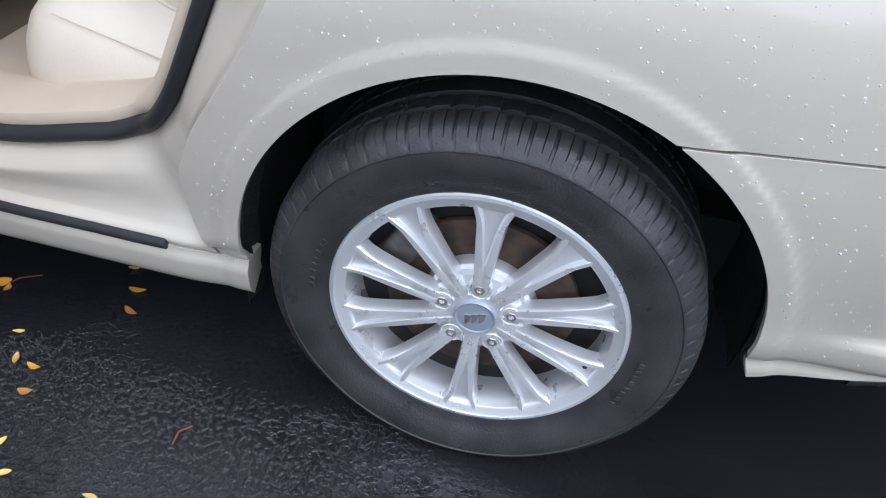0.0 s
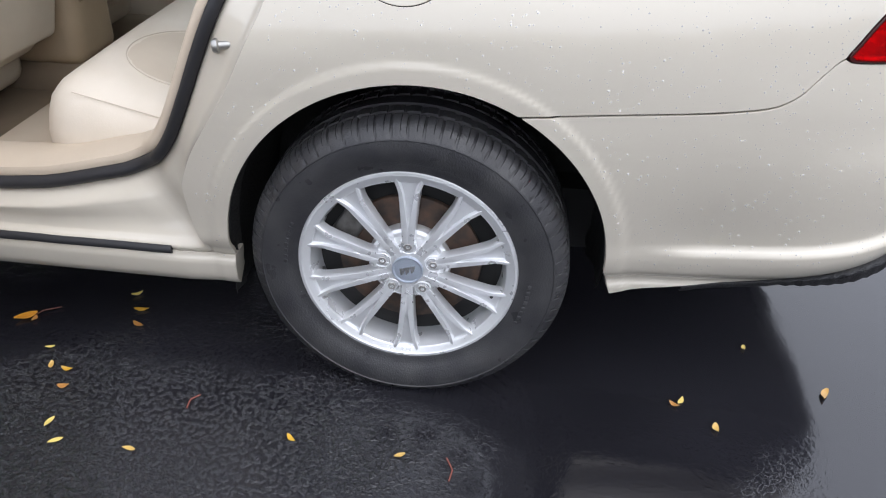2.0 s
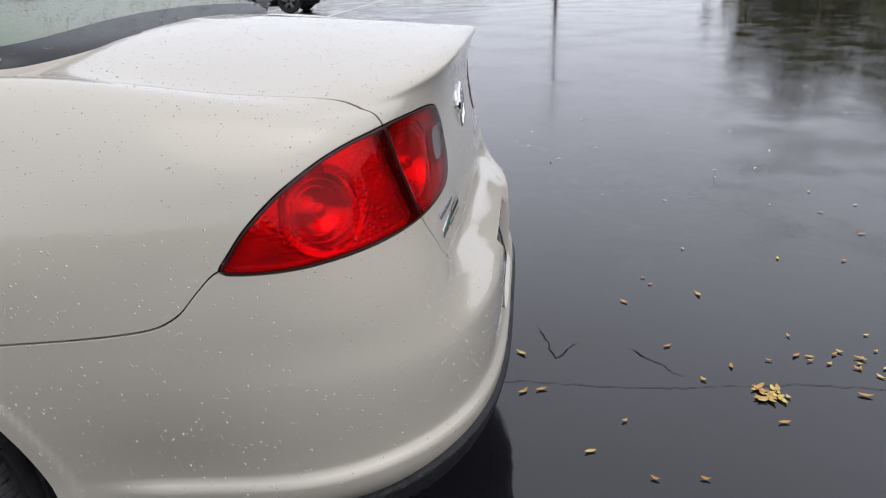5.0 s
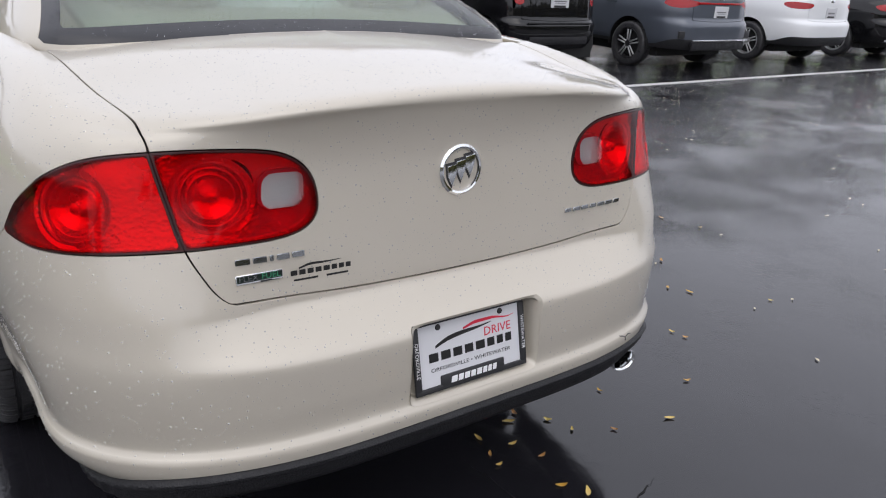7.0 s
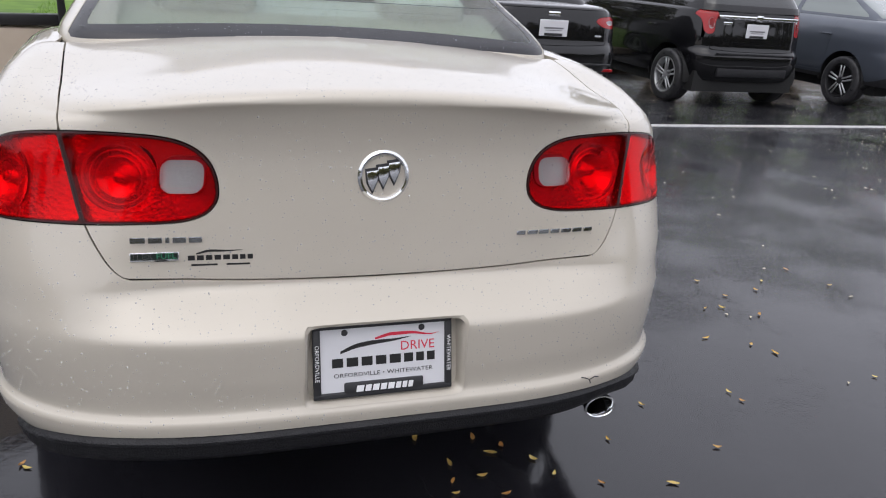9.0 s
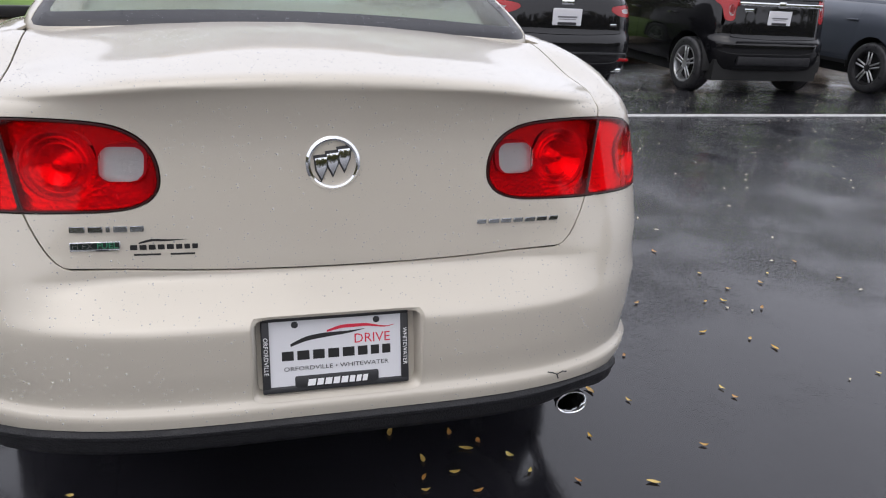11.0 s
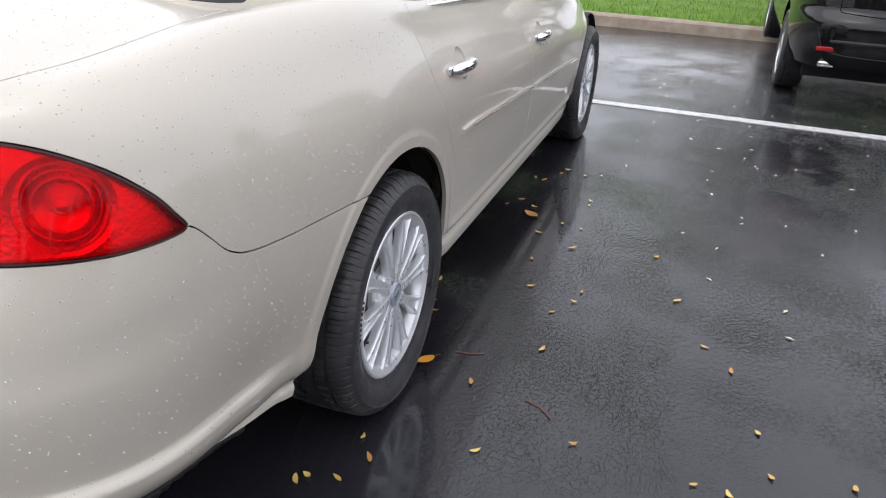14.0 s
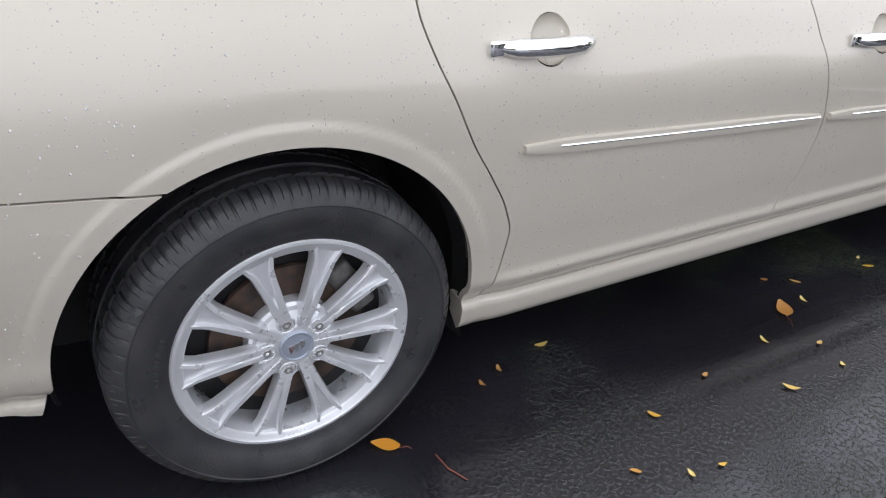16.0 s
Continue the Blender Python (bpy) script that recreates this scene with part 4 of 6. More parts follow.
emblem = rear_part("emblem", lathe_bm([(0.046, -0.002), (0.048, -0.007), (0.052, -0.008), (0.057, -0.004), (0.0575, 0.001)], 64, "Y"), CHROME, trunk, 0.0, 0.940, 0.0, "round chrome emblem ring")
rear_part("emblem_field", lathe_bm([(0.047, -0.0012), (0.0, -0.002)], 48, "Y"), PAINT, emblem, 0.0, 0.940)
for k in (-1, 0, 1):
    for mat_, size, lift_ in ((BLACK_PLASTIC, 1.32, 0.0), (CHROME, 1.05, 0.003)):
        sh = prism_bm([(-0.013 * size, 0.019 * size), (0.011 * size, 0.022 * size), (0.010 * size, 0.0), (0.0, -0.024 * size), (-0.010 * size, -0.005 * size)], 0.004, 0.0015)
        bmesh.ops.transform(sh, matrix=Matrix.Translation((0.024 * k, -lift_, 0.009 * k)) @ Matrix.Rotation(radians(-90), 4, "Z"), verts=sh.verts)
        rear_part("shield_mark", sh, mat_, emblem, 0.0, 0.940)

for k, w in enumerate((0.022, 0.026, 0.025, 0.023, 0.026, 0.026, 0.023)):
    rear_part("model_badge", bars_bm([w], 0.0100, 0, 0.0035, 0.2), BADGE, trunk, 0.334 + 0.0297 * k, 0.8015, 0.0, "chrome badge bar")
for x, w in ((-0.5035, 0.029), (-0.470, 0.027), (-0.4465, 0.008), (-0.4235, 0.026), (-0.3925, 0.026)):
    rear_part("maker_badge", bars_bm([w], 0.0120, 0, 0.0035), BADGE, trunk, x, 0.8145, 0.0, "chrome badge bar")
GREEN = material("black_green_enamel", (0.006, 0.014, 0.010), 0.3)
LEAF_GREEN = material("green_print", (0.04, 0.24, 0.13), 0.4)
BLACK_INK = material("black_vinyl", (0.012, 0.012, 0.012), 0.4)
WHITE_INK = material("white_vinyl", (0.80, 0.80, 0.80), 0.4)
RED_INK = material("red_vinyl", (0.62, 0.02, 0.05), 0.4)


def words_bm(text, size, depth=0.0006, wide=1.0):
    """Letters of the built-in font in the local xz plane, centred, facing -y."""
    curve = bpy.data.curves.new("words", "FONT")
    curve.body, curve.size, curve.align_x, curve.align_y = text, size, "CENTER", "CENTER"
    curve.extrude, curve.resolution_u = depth, 2
    ob = new("words", curve)
    bpy.context.view_layer.update()
    me = bpy.data.meshes.new_from_object(ob.evaluated_get(bpy.context.evaluated_depsgraph_get()))
    bm = bmesh.new()
    bm.from_mesh(me)
    bpy.data.objects.remove(ob)
    bpy.data.curves.remove(curve)
    bpy.data.meshes.remove(me)
    bmesh.ops.transform(bm, matrix=Matrix.Rotation(radians(90), 4, "X") @ Matrix.Diagonal((wide, 1, 1, 1)), verts=bm.verts)
    return bm


fuel_badge = rear_part("fuel_badge", box_bm(0.094, 0.003, 0.019, (0, -0.0015, 0), 0.001, 1), CHROME, trunk, -0.473, 0.7800, 0.0, "chrome and green fuel badge")
rear_part("badge_field", box_bm(0.090, 0.001, 0.013, (0, 0, 0.001)), GREEN, fuel_badge, -0.473, 0.7800, 0.0034)
rear_part("badge_word", words_bm("FLEX", 0.0165, 0.0004, 1.10), BADGE, fuel_badge, -0.4955, 0.7812, 0.0044)
rear_part("badge_word", words_bm("FUEL", 0.0165, 0.0004, 1.10), LEAF_GREEN, fuel_badge, -0.4505, 0.7812, 0.0044)
rear_part("badge_line", box_bm(0.040, 0.0008, 0.0030), BLACK_INK, fuel_badge, -0.452, 0.7718, 0.0034)
decal = rear_part("dealer_decal", bars_bm([0.0138, 0.0134, 0.013, 0.013, 0.0138, 0.012, 0.011, 0.011], 0.0105, 0.0042, 0.0006), BLACK_INK, trunk, -0.344, 0.7745, 0.0, "black dealer decal of plain bars")
rear_part("decal_line", bars_bm([0.052, 0.048], 0.004, 0.018, 0.0006), BLACK_INK, decal, -0.344, 0.7590)


def swoosh_bm(points, thick):
    """A tapering flat stroke through (x, z) points, facing -y."""
    bm = bmesh.new()
    n = len(points)
    xs = spline([p[0] for p in points], [p[1] for p in points])
    lo, hi = [], []
    for k in range(25):
        t = k / 24
        x = points[0][0] + (points[-1][0] - points[0][0]) * t
        z = float(xs(x))
        w = thick * (math.sin(math.pi * min(1, t * 0.9 + 0.1)) ** 0.7 * (1 - 0.6 * t) + 0.05)
        lo.append(bm.verts.new((x, 0, z - w)))
        hi.append(bm.verts.new((x, 0, z + w)))
    for k in range(24):
        bm.faces.new((lo[k], lo[k + 1], hi[k + 1], hi[k]))
    top = bmesh.ops.extrude_face_region(bm, geom=bm.faces[:])
    bmesh.ops.translate(bm, vec=(0, -0.0006, 0), verts=[g for g in top["geom"] if isinstance(g, bmesh.types.BMVert)])
    bmesh.ops.recalc_face_normals(bm, faces=bm.faces)
    return bm


rear_part("decal_swoosh", swoosh_bm([(-0.048, -0.003), (-0.02, 0.003), (0.01, 0.002), (0.045, 0.003)], 0.003), BLACK_INK, decal, -0.344, 0.7865)

# the recess and the plate in it
PLATE_M = Matrix.Translation((-0.004, -1.157, 0.544)) @ Matrix.Rotation(radians(-13.5), 4, "X")
rec = bmesh.new()
rings_ = []
for sx, sz, d in ((0.184, 0.096, -0.003), (0.177, 0.089, 0.006), (0.172, 0.084, 0.034)):
    ring = []
    for k in range(40):
        a = 2 * math.pi * (k + 0.5) / 40
        c, s_ = math.cos(a), math.sin(a)
        px, pz = math.copysign(abs(c) ** 0.12, c) * sx, math.copysign(abs(s_) ** 0.12, s_) * sz
        yy, _ = on_rear(px, 0.547 + pz)
        back = -1.157 + pz * 0.24 + 0.012
        ring.append(rec.verts.new((px, yy + d if d < 0.02 else back, 0.547 + pz)))
    rings_.append(ring)
for p, q in zip(rings_, rings_[1:]):
    for k in range(40):
        rec.faces.new((p[k], p[(k + 1) % 40], q[(k + 1) % 40], q[k]))
rec.faces.new(rings_[-1])
bmesh.ops.recalc_face_normals(rec, faces=rec.faces)
part("plate_recess", smooth_by(rec, 40), PAINT, bumper, "moulded plate recess")
PLATE_WHITE = material("white_plate_face", (0.68, 0.68, 0.70), 0.25, Coat_Weight=0.6)
plate = part("plate", box_bm(0.304, 0.002, 0.152, (0, 0, 0), 0.0008, 1), PLATE_WHITE, sedan, "white dealer plate in a black frame")
plate.matrix_basis = PLATE_M @ Matrix.Translation((0, -0.006, 0))
frame_bm = joined(box_bm(0.318, 0.008, 0.010, (0, -0.002, 0.0785), 0.003, 2), box_bm(0.017, 0.008, 0.150, (-0.1505, -0.002, 0), 0.003, 2), box_bm(0.017, 0.008, 0.150, (0.1505, -0.002, 0), 0.003, 2),
                  box_bm(0.318, 0.008, 0.013, (0, -0.002, -0.0765), 0.003, 2), box_bm(0.182, 0.008, 0.030, (0, -0.002, -0.064), 0.004, 2))
part("plate_frame", frame_bm, BLACK_PLASTIC, plate, "black plastic plate frame")


def on_plate(name, bm, mat, x, z, lift=0.0, turn=0, label=""):
    bmesh.ops.transform(bm, matrix=Matrix.Translation((x, -0.0012 - lift, z)) @ Matrix.Rotation(radians(turn), 4, "Y"), verts=bm.verts)
    return part(name, bm, mat, plate, label)


at = -0.118
for w in (0.027, 0.028, 0.027, 0.026, 0.028, 0.023, 0.020, 0.020):
    on_plate("name_bar", bars_bm([w * 0.92], 0.0205, 0, 0.0006), BLACK_INK, at + w / 2, -0.0035, label="black bars of the dealer name")
    at += w + 0.0055
on_plate("drive_word", words_bm("DRIVE", 0.030, 0.0004, 1.0), RED_INK, 0.078, 0.0235)
on_plate("towns_line", words_bm("ORFORDVILLE \u2022 WHITEWATER", 0.0135, 0.0004, 1.22), BLACK_INK, 0.0, -0.033)
on_plate("black_swoosh", swoosh_bm([(-0.098, 0.020), (-0.06, 0.033), (-0.02, 0.038), (0.02, 0.040), (0.062, 0.045)], 0.0062), BLACK_INK, 0, 0)
on_plate("red_swoosh", swoosh_bm([(-0.02, 0.046), (0.02, 0.054), (0.06, 0.054), (0.11, 0.047), (0.128, 0.050)], 0.0045), RED_INK, 0, 0)
at = -0.064
for w in (0.017, 0.014, 0.015, 0.014, 0.015, 0.012, 0.011, 0.011):
    on_plate("frame_name_bar", bars_bm([w * 0.95], 0.0145, 0, 0.0006, 0.2), WHITE_INK, at + w / 2, -0.064, 0.0045, label="white bar on the frame")
    at += w + 0.003
on_plate("frame_town", words_bm("ORFORDVILLE", 0.0130, 0.0004), WHITE_INK, -0.1505, 0.0, 0.0045, 90)
on_plate("frame_town", words_bm("WHITEWATER", 0.0130, 0.0004), WHITE_INK, 0.1505, 0.0, 0.0045, 90)
for x in (-0.088, 0.088):
    on_plate("plate_screw", lathe_bm([(0.0, -0.003), (0.006, -0.0025), (0.0075, 0.0)], 12, "Y"), BLACK_PLASTIC, x, 0.064)

for pts in (((0.498, 0.446), (0.512, 0.442), (0.524, 0.436), (0.529, 0.424)), ((0.524, 0.436), (0.540, 0.440), (0.552, 0.437))):
    scuff = tube_bm([(x, on_rear(x, z)[0] - 0.0005, z) for x, z in pts], 0.0016, 6)
    part("scuff", scuff, BLACK_PLASTIC, bumper, "dark crack in the paint of the bumper lip")
tip = lathe_bm([(0.026, 0.20), (0.033, 0.07), (0.0385, 0.012), (0.0410, 0.004), (0.0405, -0.002), (0.0370, -0.003), (0.0330, 0.002), (0.0305, 0.014), (0.0290, 0.05), (0.027, 0.16), (0.0, 0.16)], 40, "Y")
bmesh.ops.transform(tip, matrix=Matrix.Translation((0.604, -1.120, 0.312)) @ Matrix.Rotation(radians(-3), 4, "Z") @ Matrix.Rotation(radians(4), 4, "X") @ Matrix.Diagonal((1.08, 1, 0.86, 1)), verts=tip.verts)
part("exhaust_tip", tip, CHROME, sedan, "oval chrome exhaust tip")
part("muffler", tube_bm([(0.59, -0.93, 0.31), (0.585, -0.7, 0.30), (0.5, -0.55, 0.30)], [0.03, 0.08, 0.08], 16), STEEL, sedan)

# ---- the open doorway ----


seal_y = spline((0.0, 0.25, 0.45, 0.65, 0.82, 0.92, 1.0, 1.08, 1.2, 1.4, 1.6, 1.85, 2.0, 2.12, 2.5, 3.0), (0.262, 0.345, 0.402, 0.458, 0.509, 0.545, 0.580, 0.625, 0.699, 0.836, 0.971, 1.17, 1.27, 1.315, 1.29, 1.20))
seal_z = spline((0.0, 0.25, 0.45, 0.65, 0.82, 0.92, 1.0, 1.08, 1.2, 1.4, 1.6, 1.85, 2.0, 2.12, 2.5, 3.0), (1.05, 0.888, 0.777, 0.655, 0.556, 0.508, 0.482, 0.461, 0.441, 0.409, 0.396, 0.392, 0.41, 0.48, 0.75, 1.05))


def doorway(count=96):
    """Points along the body's opening edge and along the seal, and the seal line's inward normals, in (y, z)."""
    us = np.linspace(0, 3, count)
    outer, inner = [], np.stack([seal_y(us), seal_z(us)], 1)
    for u in us:
        if u < 0.94:
            z = 1.05 - (1.05 - 0.345) * u / 0.94
            outer.append((float(door_rear(z)), z))
        elif u < 1.06:
            t = (u - 0.94) / 0.12
            outer.append((float(door_rear(0.345)) + 0.030 * t * t, 0.345 - 0.023 * (1 - (1 - t) ** 2)))
        elif u < 2:
            outer.append((0.474 + (1.34 - 0.474) * (u - 1.06) / 0.94, 0.322))
        else:
            z = 0.33 + 0.72 * (u - 2)
            outer.append((float(door_split(z)) - 0.01, z))
    d = np.gradient(inner, axis=0)
    d /= np.linalg.norm(d, axis=1, keepdims=True) + 1e-9
    return us, np.array(outer), inner, np.stack([-d[:, 1], d[:, 0]], 1)


def loft_bm(rows):
    bm = bmesh.new()
    made = [[bm.verts.new(p) for p in row] for row in rows]
    for a, b in zip(made, made[1:]):
        for k in range(len(a) - 1):
            bm.faces.new((a[k], a[k + 1], b[k + 1], b[k]))
    bmesh.ops.recalc_face_normals(bm, faces=bm.faces)
    return smooth_by(bm, 60)


def jamb_rows():
    """The painted jamb: a soft hollow behind the quarter panel, and a wall with a wide step along the sill."""
    rear = spline((0.0, 0.04, 0.12, 0.30, 0.60, 0.85, 1.0), (0.0, 0.007, 0.022, 0.040, 0.052, 0.062, 0.078))
    sill = spline((0.0, 0.05, 0.10, 0.35, 0.60, 0.68, 0.74, 0.86, 1.0), (0.004, 0.010, 0.022, 0.026, 0.020, 0.019, 0.024, 0.044, 0.072))
    us, outer, inner, _ = doorway()
    rows = []
    for u, o, i in zip(us, outer, inner):
        w = float(step(0.85, 1.45, u) * (1 - step(1.9, 2.2, u)))
        x0 = on_side(o[0], max(o[1], 0.318), -1)
        row = []
        for f in np.linspace(-0.08, 1.06, 34):
            p = o + (i - o) * f
            g = max(0.0, min(1.0, f))
            row.append((-(x0 - 0.001 - max(0.0, -f) * 0.05 - float(rear(g)) * (1 - w) - float(sill(g)) * w) if f <= 1 else -(x0 - 0.11), p[0], p[1]))
        rows.append(row)
    return rows


def seal_rows(layers):
    """Rows of (inset, depth, depth along the sill) beside the seal line."""
    us, outer, inner, n = doorway()
    rows = []
    for u, o, i, m in zip(us, outer, inner, n):
        x0 = on_side(o[0], max(o[1], 0.318), -1)
        w = float(step(0.85, 1.3, u))
        rows.append([(-(x0 - d * (1 - w) - e * w), i[0] + m[0] * k, i[1] + m[1] * k) for k, d, e in layers])
    return rows


part("door_jamb", loft_bm(jamb_rows()), PAINT, sedan, "champagne painted door jamb and sill step")
part("door_seal", loft_bm(seal_rows([(-0.001, 0.090, 0.085), (-0.002, 0.066, 0.062), (0.005, 0.058, 0.054), (0.014, 0.056, 0.053), (0.021, 0.062, 0.060), (0.025, 0.074, 0.072), (0.025, 0.10, 0.10)])), RUBBER, sedan, "black rubber door seal")
part("door_trim", loft_bm(seal_rows([(0.022, 0.086, 0.076), (0.028, 0.080, 0.072), (0.044, 0.084, 0.078), (0.052, 0.110, 0.130), (0.050, 0.160, 0.190), (0.030, 0.24, 0.24)])), TAN, sedan, "tan sill and pillar trim")
strip_pts = [(-(on_side(y, 0.318, -1) - 0.004), y, 0.3125 - 0.004 * (y - 0.53)) for y in np.linspace(0.532, 1.30, 20)]
part("sill_strip", tube_bm(strip_pts, 0.0125, 10, 0.8), RUBBER, rocker_left, "black rubber sill strip")
post = lathe_bm([(0.0, 0.046), (0.0085, 0.046), (0.0105, 0.043), (0.0105, 0.038), (0.0065, 0.036), (0.0060, 0.014), (0.0100, 0.010), (0.0125, 0.0), (0.0125, -0.02)], 20, "Z")
bmesh.ops.transform(post, matrix=Matrix.Translation((-0.866, 0.322, 0.787)) @ Matrix.Scale(1.3, 4) @ Vector((-0.25, 1.0, -0.10)).to_track_quat("Z", "Y").to_matrix().to_4x4(), verts=post.verts)
part("striker", post, STEEL, sedan, "steel door striker post")

# the open rear door, swung forward on its hinges
open_mesh = panel("rear_door", hull.cut(left, *rear_door_cut), PAINT, sedan, "champagne rear door standing open", depth=0.03)
hinge = Vector((-0.86, 1.31, 0))
open_mesh.matrix_basis = Matrix.Translation(hinge) @ Matrix.Rotation(radians(-68), 4, "Z") @ Matrix.Translation(-hinge)
part("door_card", prism_bm([(0.50, 0.37), (1.30, 0.37), (1.34, 0.58), (1.20, 0.99), (0.36, 1.02), (0.40, 0.70), (0.49, 0.48)], 0.05, 0.015, Matrix.Translation((-0.82, 0, 0))), TAN, open_mesh, "tan inner door card")
for s, owner in ((1, rear_door_right), (1, front_door_right), (-1, front_door_left)):
    y0 = 0.0 if owner is rear_door_right else 1.06
    part("door_card", prism_bm([(0.58 + y0, 0.36), (1.30 + y0, 0.36), (1.34 + y0, 0.58), (1.20 + y0, 0.97), (0.36 + y0, 0.99), (0.46 + y0, 0.70), (0.57 + y0, 0.48)], 0.04, 0.012, Matrix.Translation((0.74 if s > 0 else -0.78, 0, 0))), TAN, owner, "tan inner door card")
part("armrest", box_bm(0.06, 0.50, 0.07, (-0.755, 0.85, 0.74), 0.02, 3), TAN, open_mesh)
part("window_seal", box_bm(0.05, 0.86, 0.05, (-0.79, 0.79, 1.03), 0.012, 2), BLACK_PLASTIC, open_mesh)
part("window_frame", tube_bm([(-0.77, 0.36, 1.02), (-0.70, 0.50, 1.22), (-0.64, 0.72, 1.36), (-0.62, 1.15, 1.40), (-0.75, 1.19, 1.02)], 0.018), BLACK_PLASTIC, open_mesh)

# ---- cabin ----


def cushion_bm(sx, sy, sz, at, puff=0.03, bevel=0.06, turn=None):
    bm = bmesh.new()
    bmesh.ops.create_cube(bm, size=1, matrix=Matrix.Diagonal((sx, sy, sz, 1)))
    bmesh.ops.bevel(bm, geom=bm.edges[:], offset=bevel, segments=5, profile=0.5, affect="EDGES")
    bmesh.ops.subdivide_edges(bm, edges=[e for e in bm.edges if e.calc_length() > 0.08], cuts=6, use_grid_fill=True)
    for v in bm.verts:
        v.co.z += puff * (1 - (2 * v.co.x / sx) ** 2) * (1 - (2 * v.co.y / sy) ** 2) * (1 if v.co.z > 0 else 0)
    smooth_by(bm, 60)
    bmesh.ops.transform(bm, matrix=Matrix.Translation(at) @ (turn or Matrix()), verts=bm.verts)
    return bm


part("floor_carpet", box_bm(1.44, 2.0, 0.04, (0, 1.47, 0.320), 0.01, 1), CARPET, sedan, "tan carpet")
for x in (-0.38, 0.38):
    part("floor_mat", box_bm(0.46, 0.30, 0.012, (x, 1.02, 0.347), 0.005, 2), TAN, sedan, "tan ribbed floor mat")
for s in (-1, 1):
    part("kick_trim", box_bm(0.02, 1.9, 0.22, (s * 0.725, 1.40 if s > 0 else 1.95, 0.42), 0.006, 1) if s > 0 else box_bm(0.02, 1.0, 0.22, (-0.725, 1.85, 0.42), 0.006, 1), TAN, sedan, "tan lower side trim")
part("tunnel", box_bm(0.26, 2.0, 0.16, (0, 1.5, 0.35), 0.06, 4), CARPET, sedan)
BENCH = (1.42, 0.49, 0.27, 0.045)
BENCH_M = Matrix.Translation((0.0, 0.680, 0.440)) @ Matrix.Rotation(radians(13), 4, "X")


def bench_point(x, y, lift=0.0):
    """A place on the bench's domed top, given in the bench's own x and y."""
    sx, sy, sz, puff = BENCH
    return BENCH_M @ Vector((x, y, sz / 2 + puff * (1 - (2 * x / sx) ** 2) * (1 - (2 * y / sy) ** 2) + lift))


bench = part("rear_seat", cushion_bm(*BENCH[:3], (0, 0, 0), BENCH[3], 0.115, BENCH_M), CREAM, sedan, "cream rear bench cushion")
edge = BENCH[0] / 2 - 0.030
for s in (-1, 1):
    part("seat_seam", tube_bm([BENCH_M @ Vector((s * edge, y, BENCH[2] / 2 - 0.028)) for y in np.linspace(-0.20, 0.16, 14)], 0.0010, 6), SEAM, bench, "stitched side seam")
    ring = [bench_point(s * 0.44 + 0.15 * math.cos(a), -0.02 + 0.15 * math.sin(a), 0.001) for a in np.linspace(0, 2 * math.pi, 41)]
    disc = bmesh.new()
    made = [[disc.verts.new(bench_point(s * 0.44 + r * math.cos(a), -0.02 + r * math.sin(a), 0.0015 - 0.003 * (r / 0.15) ** 8)) for a in np.linspace(0, 2 * math.pi, 40, endpoint=False)] for r in (0.15, 0.14, 0.10, 0.06, 0.01)]
    for p, q in zip(made, made[1:]):
        for k in range(40):
            disc.faces.new((p[k], p[(k + 1) % 40], q[(k + 1) % 40], q[k]))
    disc.faces.new(made[-1])
    bmesh.ops.recalc_face_normals(disc, faces=disc.faces)
    part("cushion_insert", smooth_by(disc, 60), INSERT, bench, "round beige cushion insert")
    part("insert_seam", tube_bm(ring, 0.0010, 6), SEAM, bench)
part("seat_backrest", cushion_bm(1.02, 0.18, 0.62, (0.0, 0.08, 0.84), 0.0, 0.06, Matrix.Rotation(radians(22), 4, "X")), CREAM, bench, "cream rear seat backrest")
for x in (-0.34, 0.34):
    part("headrest", cushion_bm(0.30, 0.10, 0.17, (x, -0.06, 1.18), 0.0, 0.04, Matrix.Rotation(radians(14), 4, "X")), CREAM, bench)
part("parcel_shelf", box_bm(1.16, 0.34, 0.02, (0, -0.16, 1.09), 0.005, 1), TAN, sedan, "tan parcel shelf")
for x in (-0.37, 0.37):
    fs = part("front_seat", cushion_bm(0.54, 0.18, 0.68, (x, 1.24, 0.80), 0.0, 0.07, Matrix.Rotation(radians(14), 4, "X")), SEAT_BACK, sedan, "beige front seat back with map pocket")
    part("seat_base", cushion_bm(0.54, 0.52, 0.20, (x, 1.56, 0.46), 0.02, 0.06), SEAT_BACK, fs)
    part("map_pocket", cushion_bm(0.42, 0.05, 0.30, (x, 1.135, 0.68), 0.0, 0.022, Matrix.Rotation(radians(14), 4, "X")), SEAT_BACK, fs, "slack map pocket")
console = part("console", box_bm(0.24, 0.34, 0.34, (0.0, 1.28, 0.58), 0.05, 4), CONSOLE, sedan, "tan centre console with rear vents")
part("vent_panel", box_bm(0.150, 0.012, 0.070, (0.0, 1.107, 0.640), 0.005, 2), CONSOLE, console, "tan vent surround")
for x in (-0.034, 0.034):
    grille = part("rear_vent", box_bm(0.058, 0.012, 0.054, (x, 1.102, 0.640), 0.004, 2), DARK_TRIM, console, "dark slatted vent")
    for k in range(4):
        part("slat", box_bm(0.054, 0.006, 0.0035, (x, 1.095, 0.622 + 0.012 * k), 0.001, 1), CONSOLE, grille)
part("console_lid", box_bm(0.225, 0.30, 0.030, (0.0, 1.29, 0.757), 0.012, 3), SEAT_BACK, console, "padded console lid")
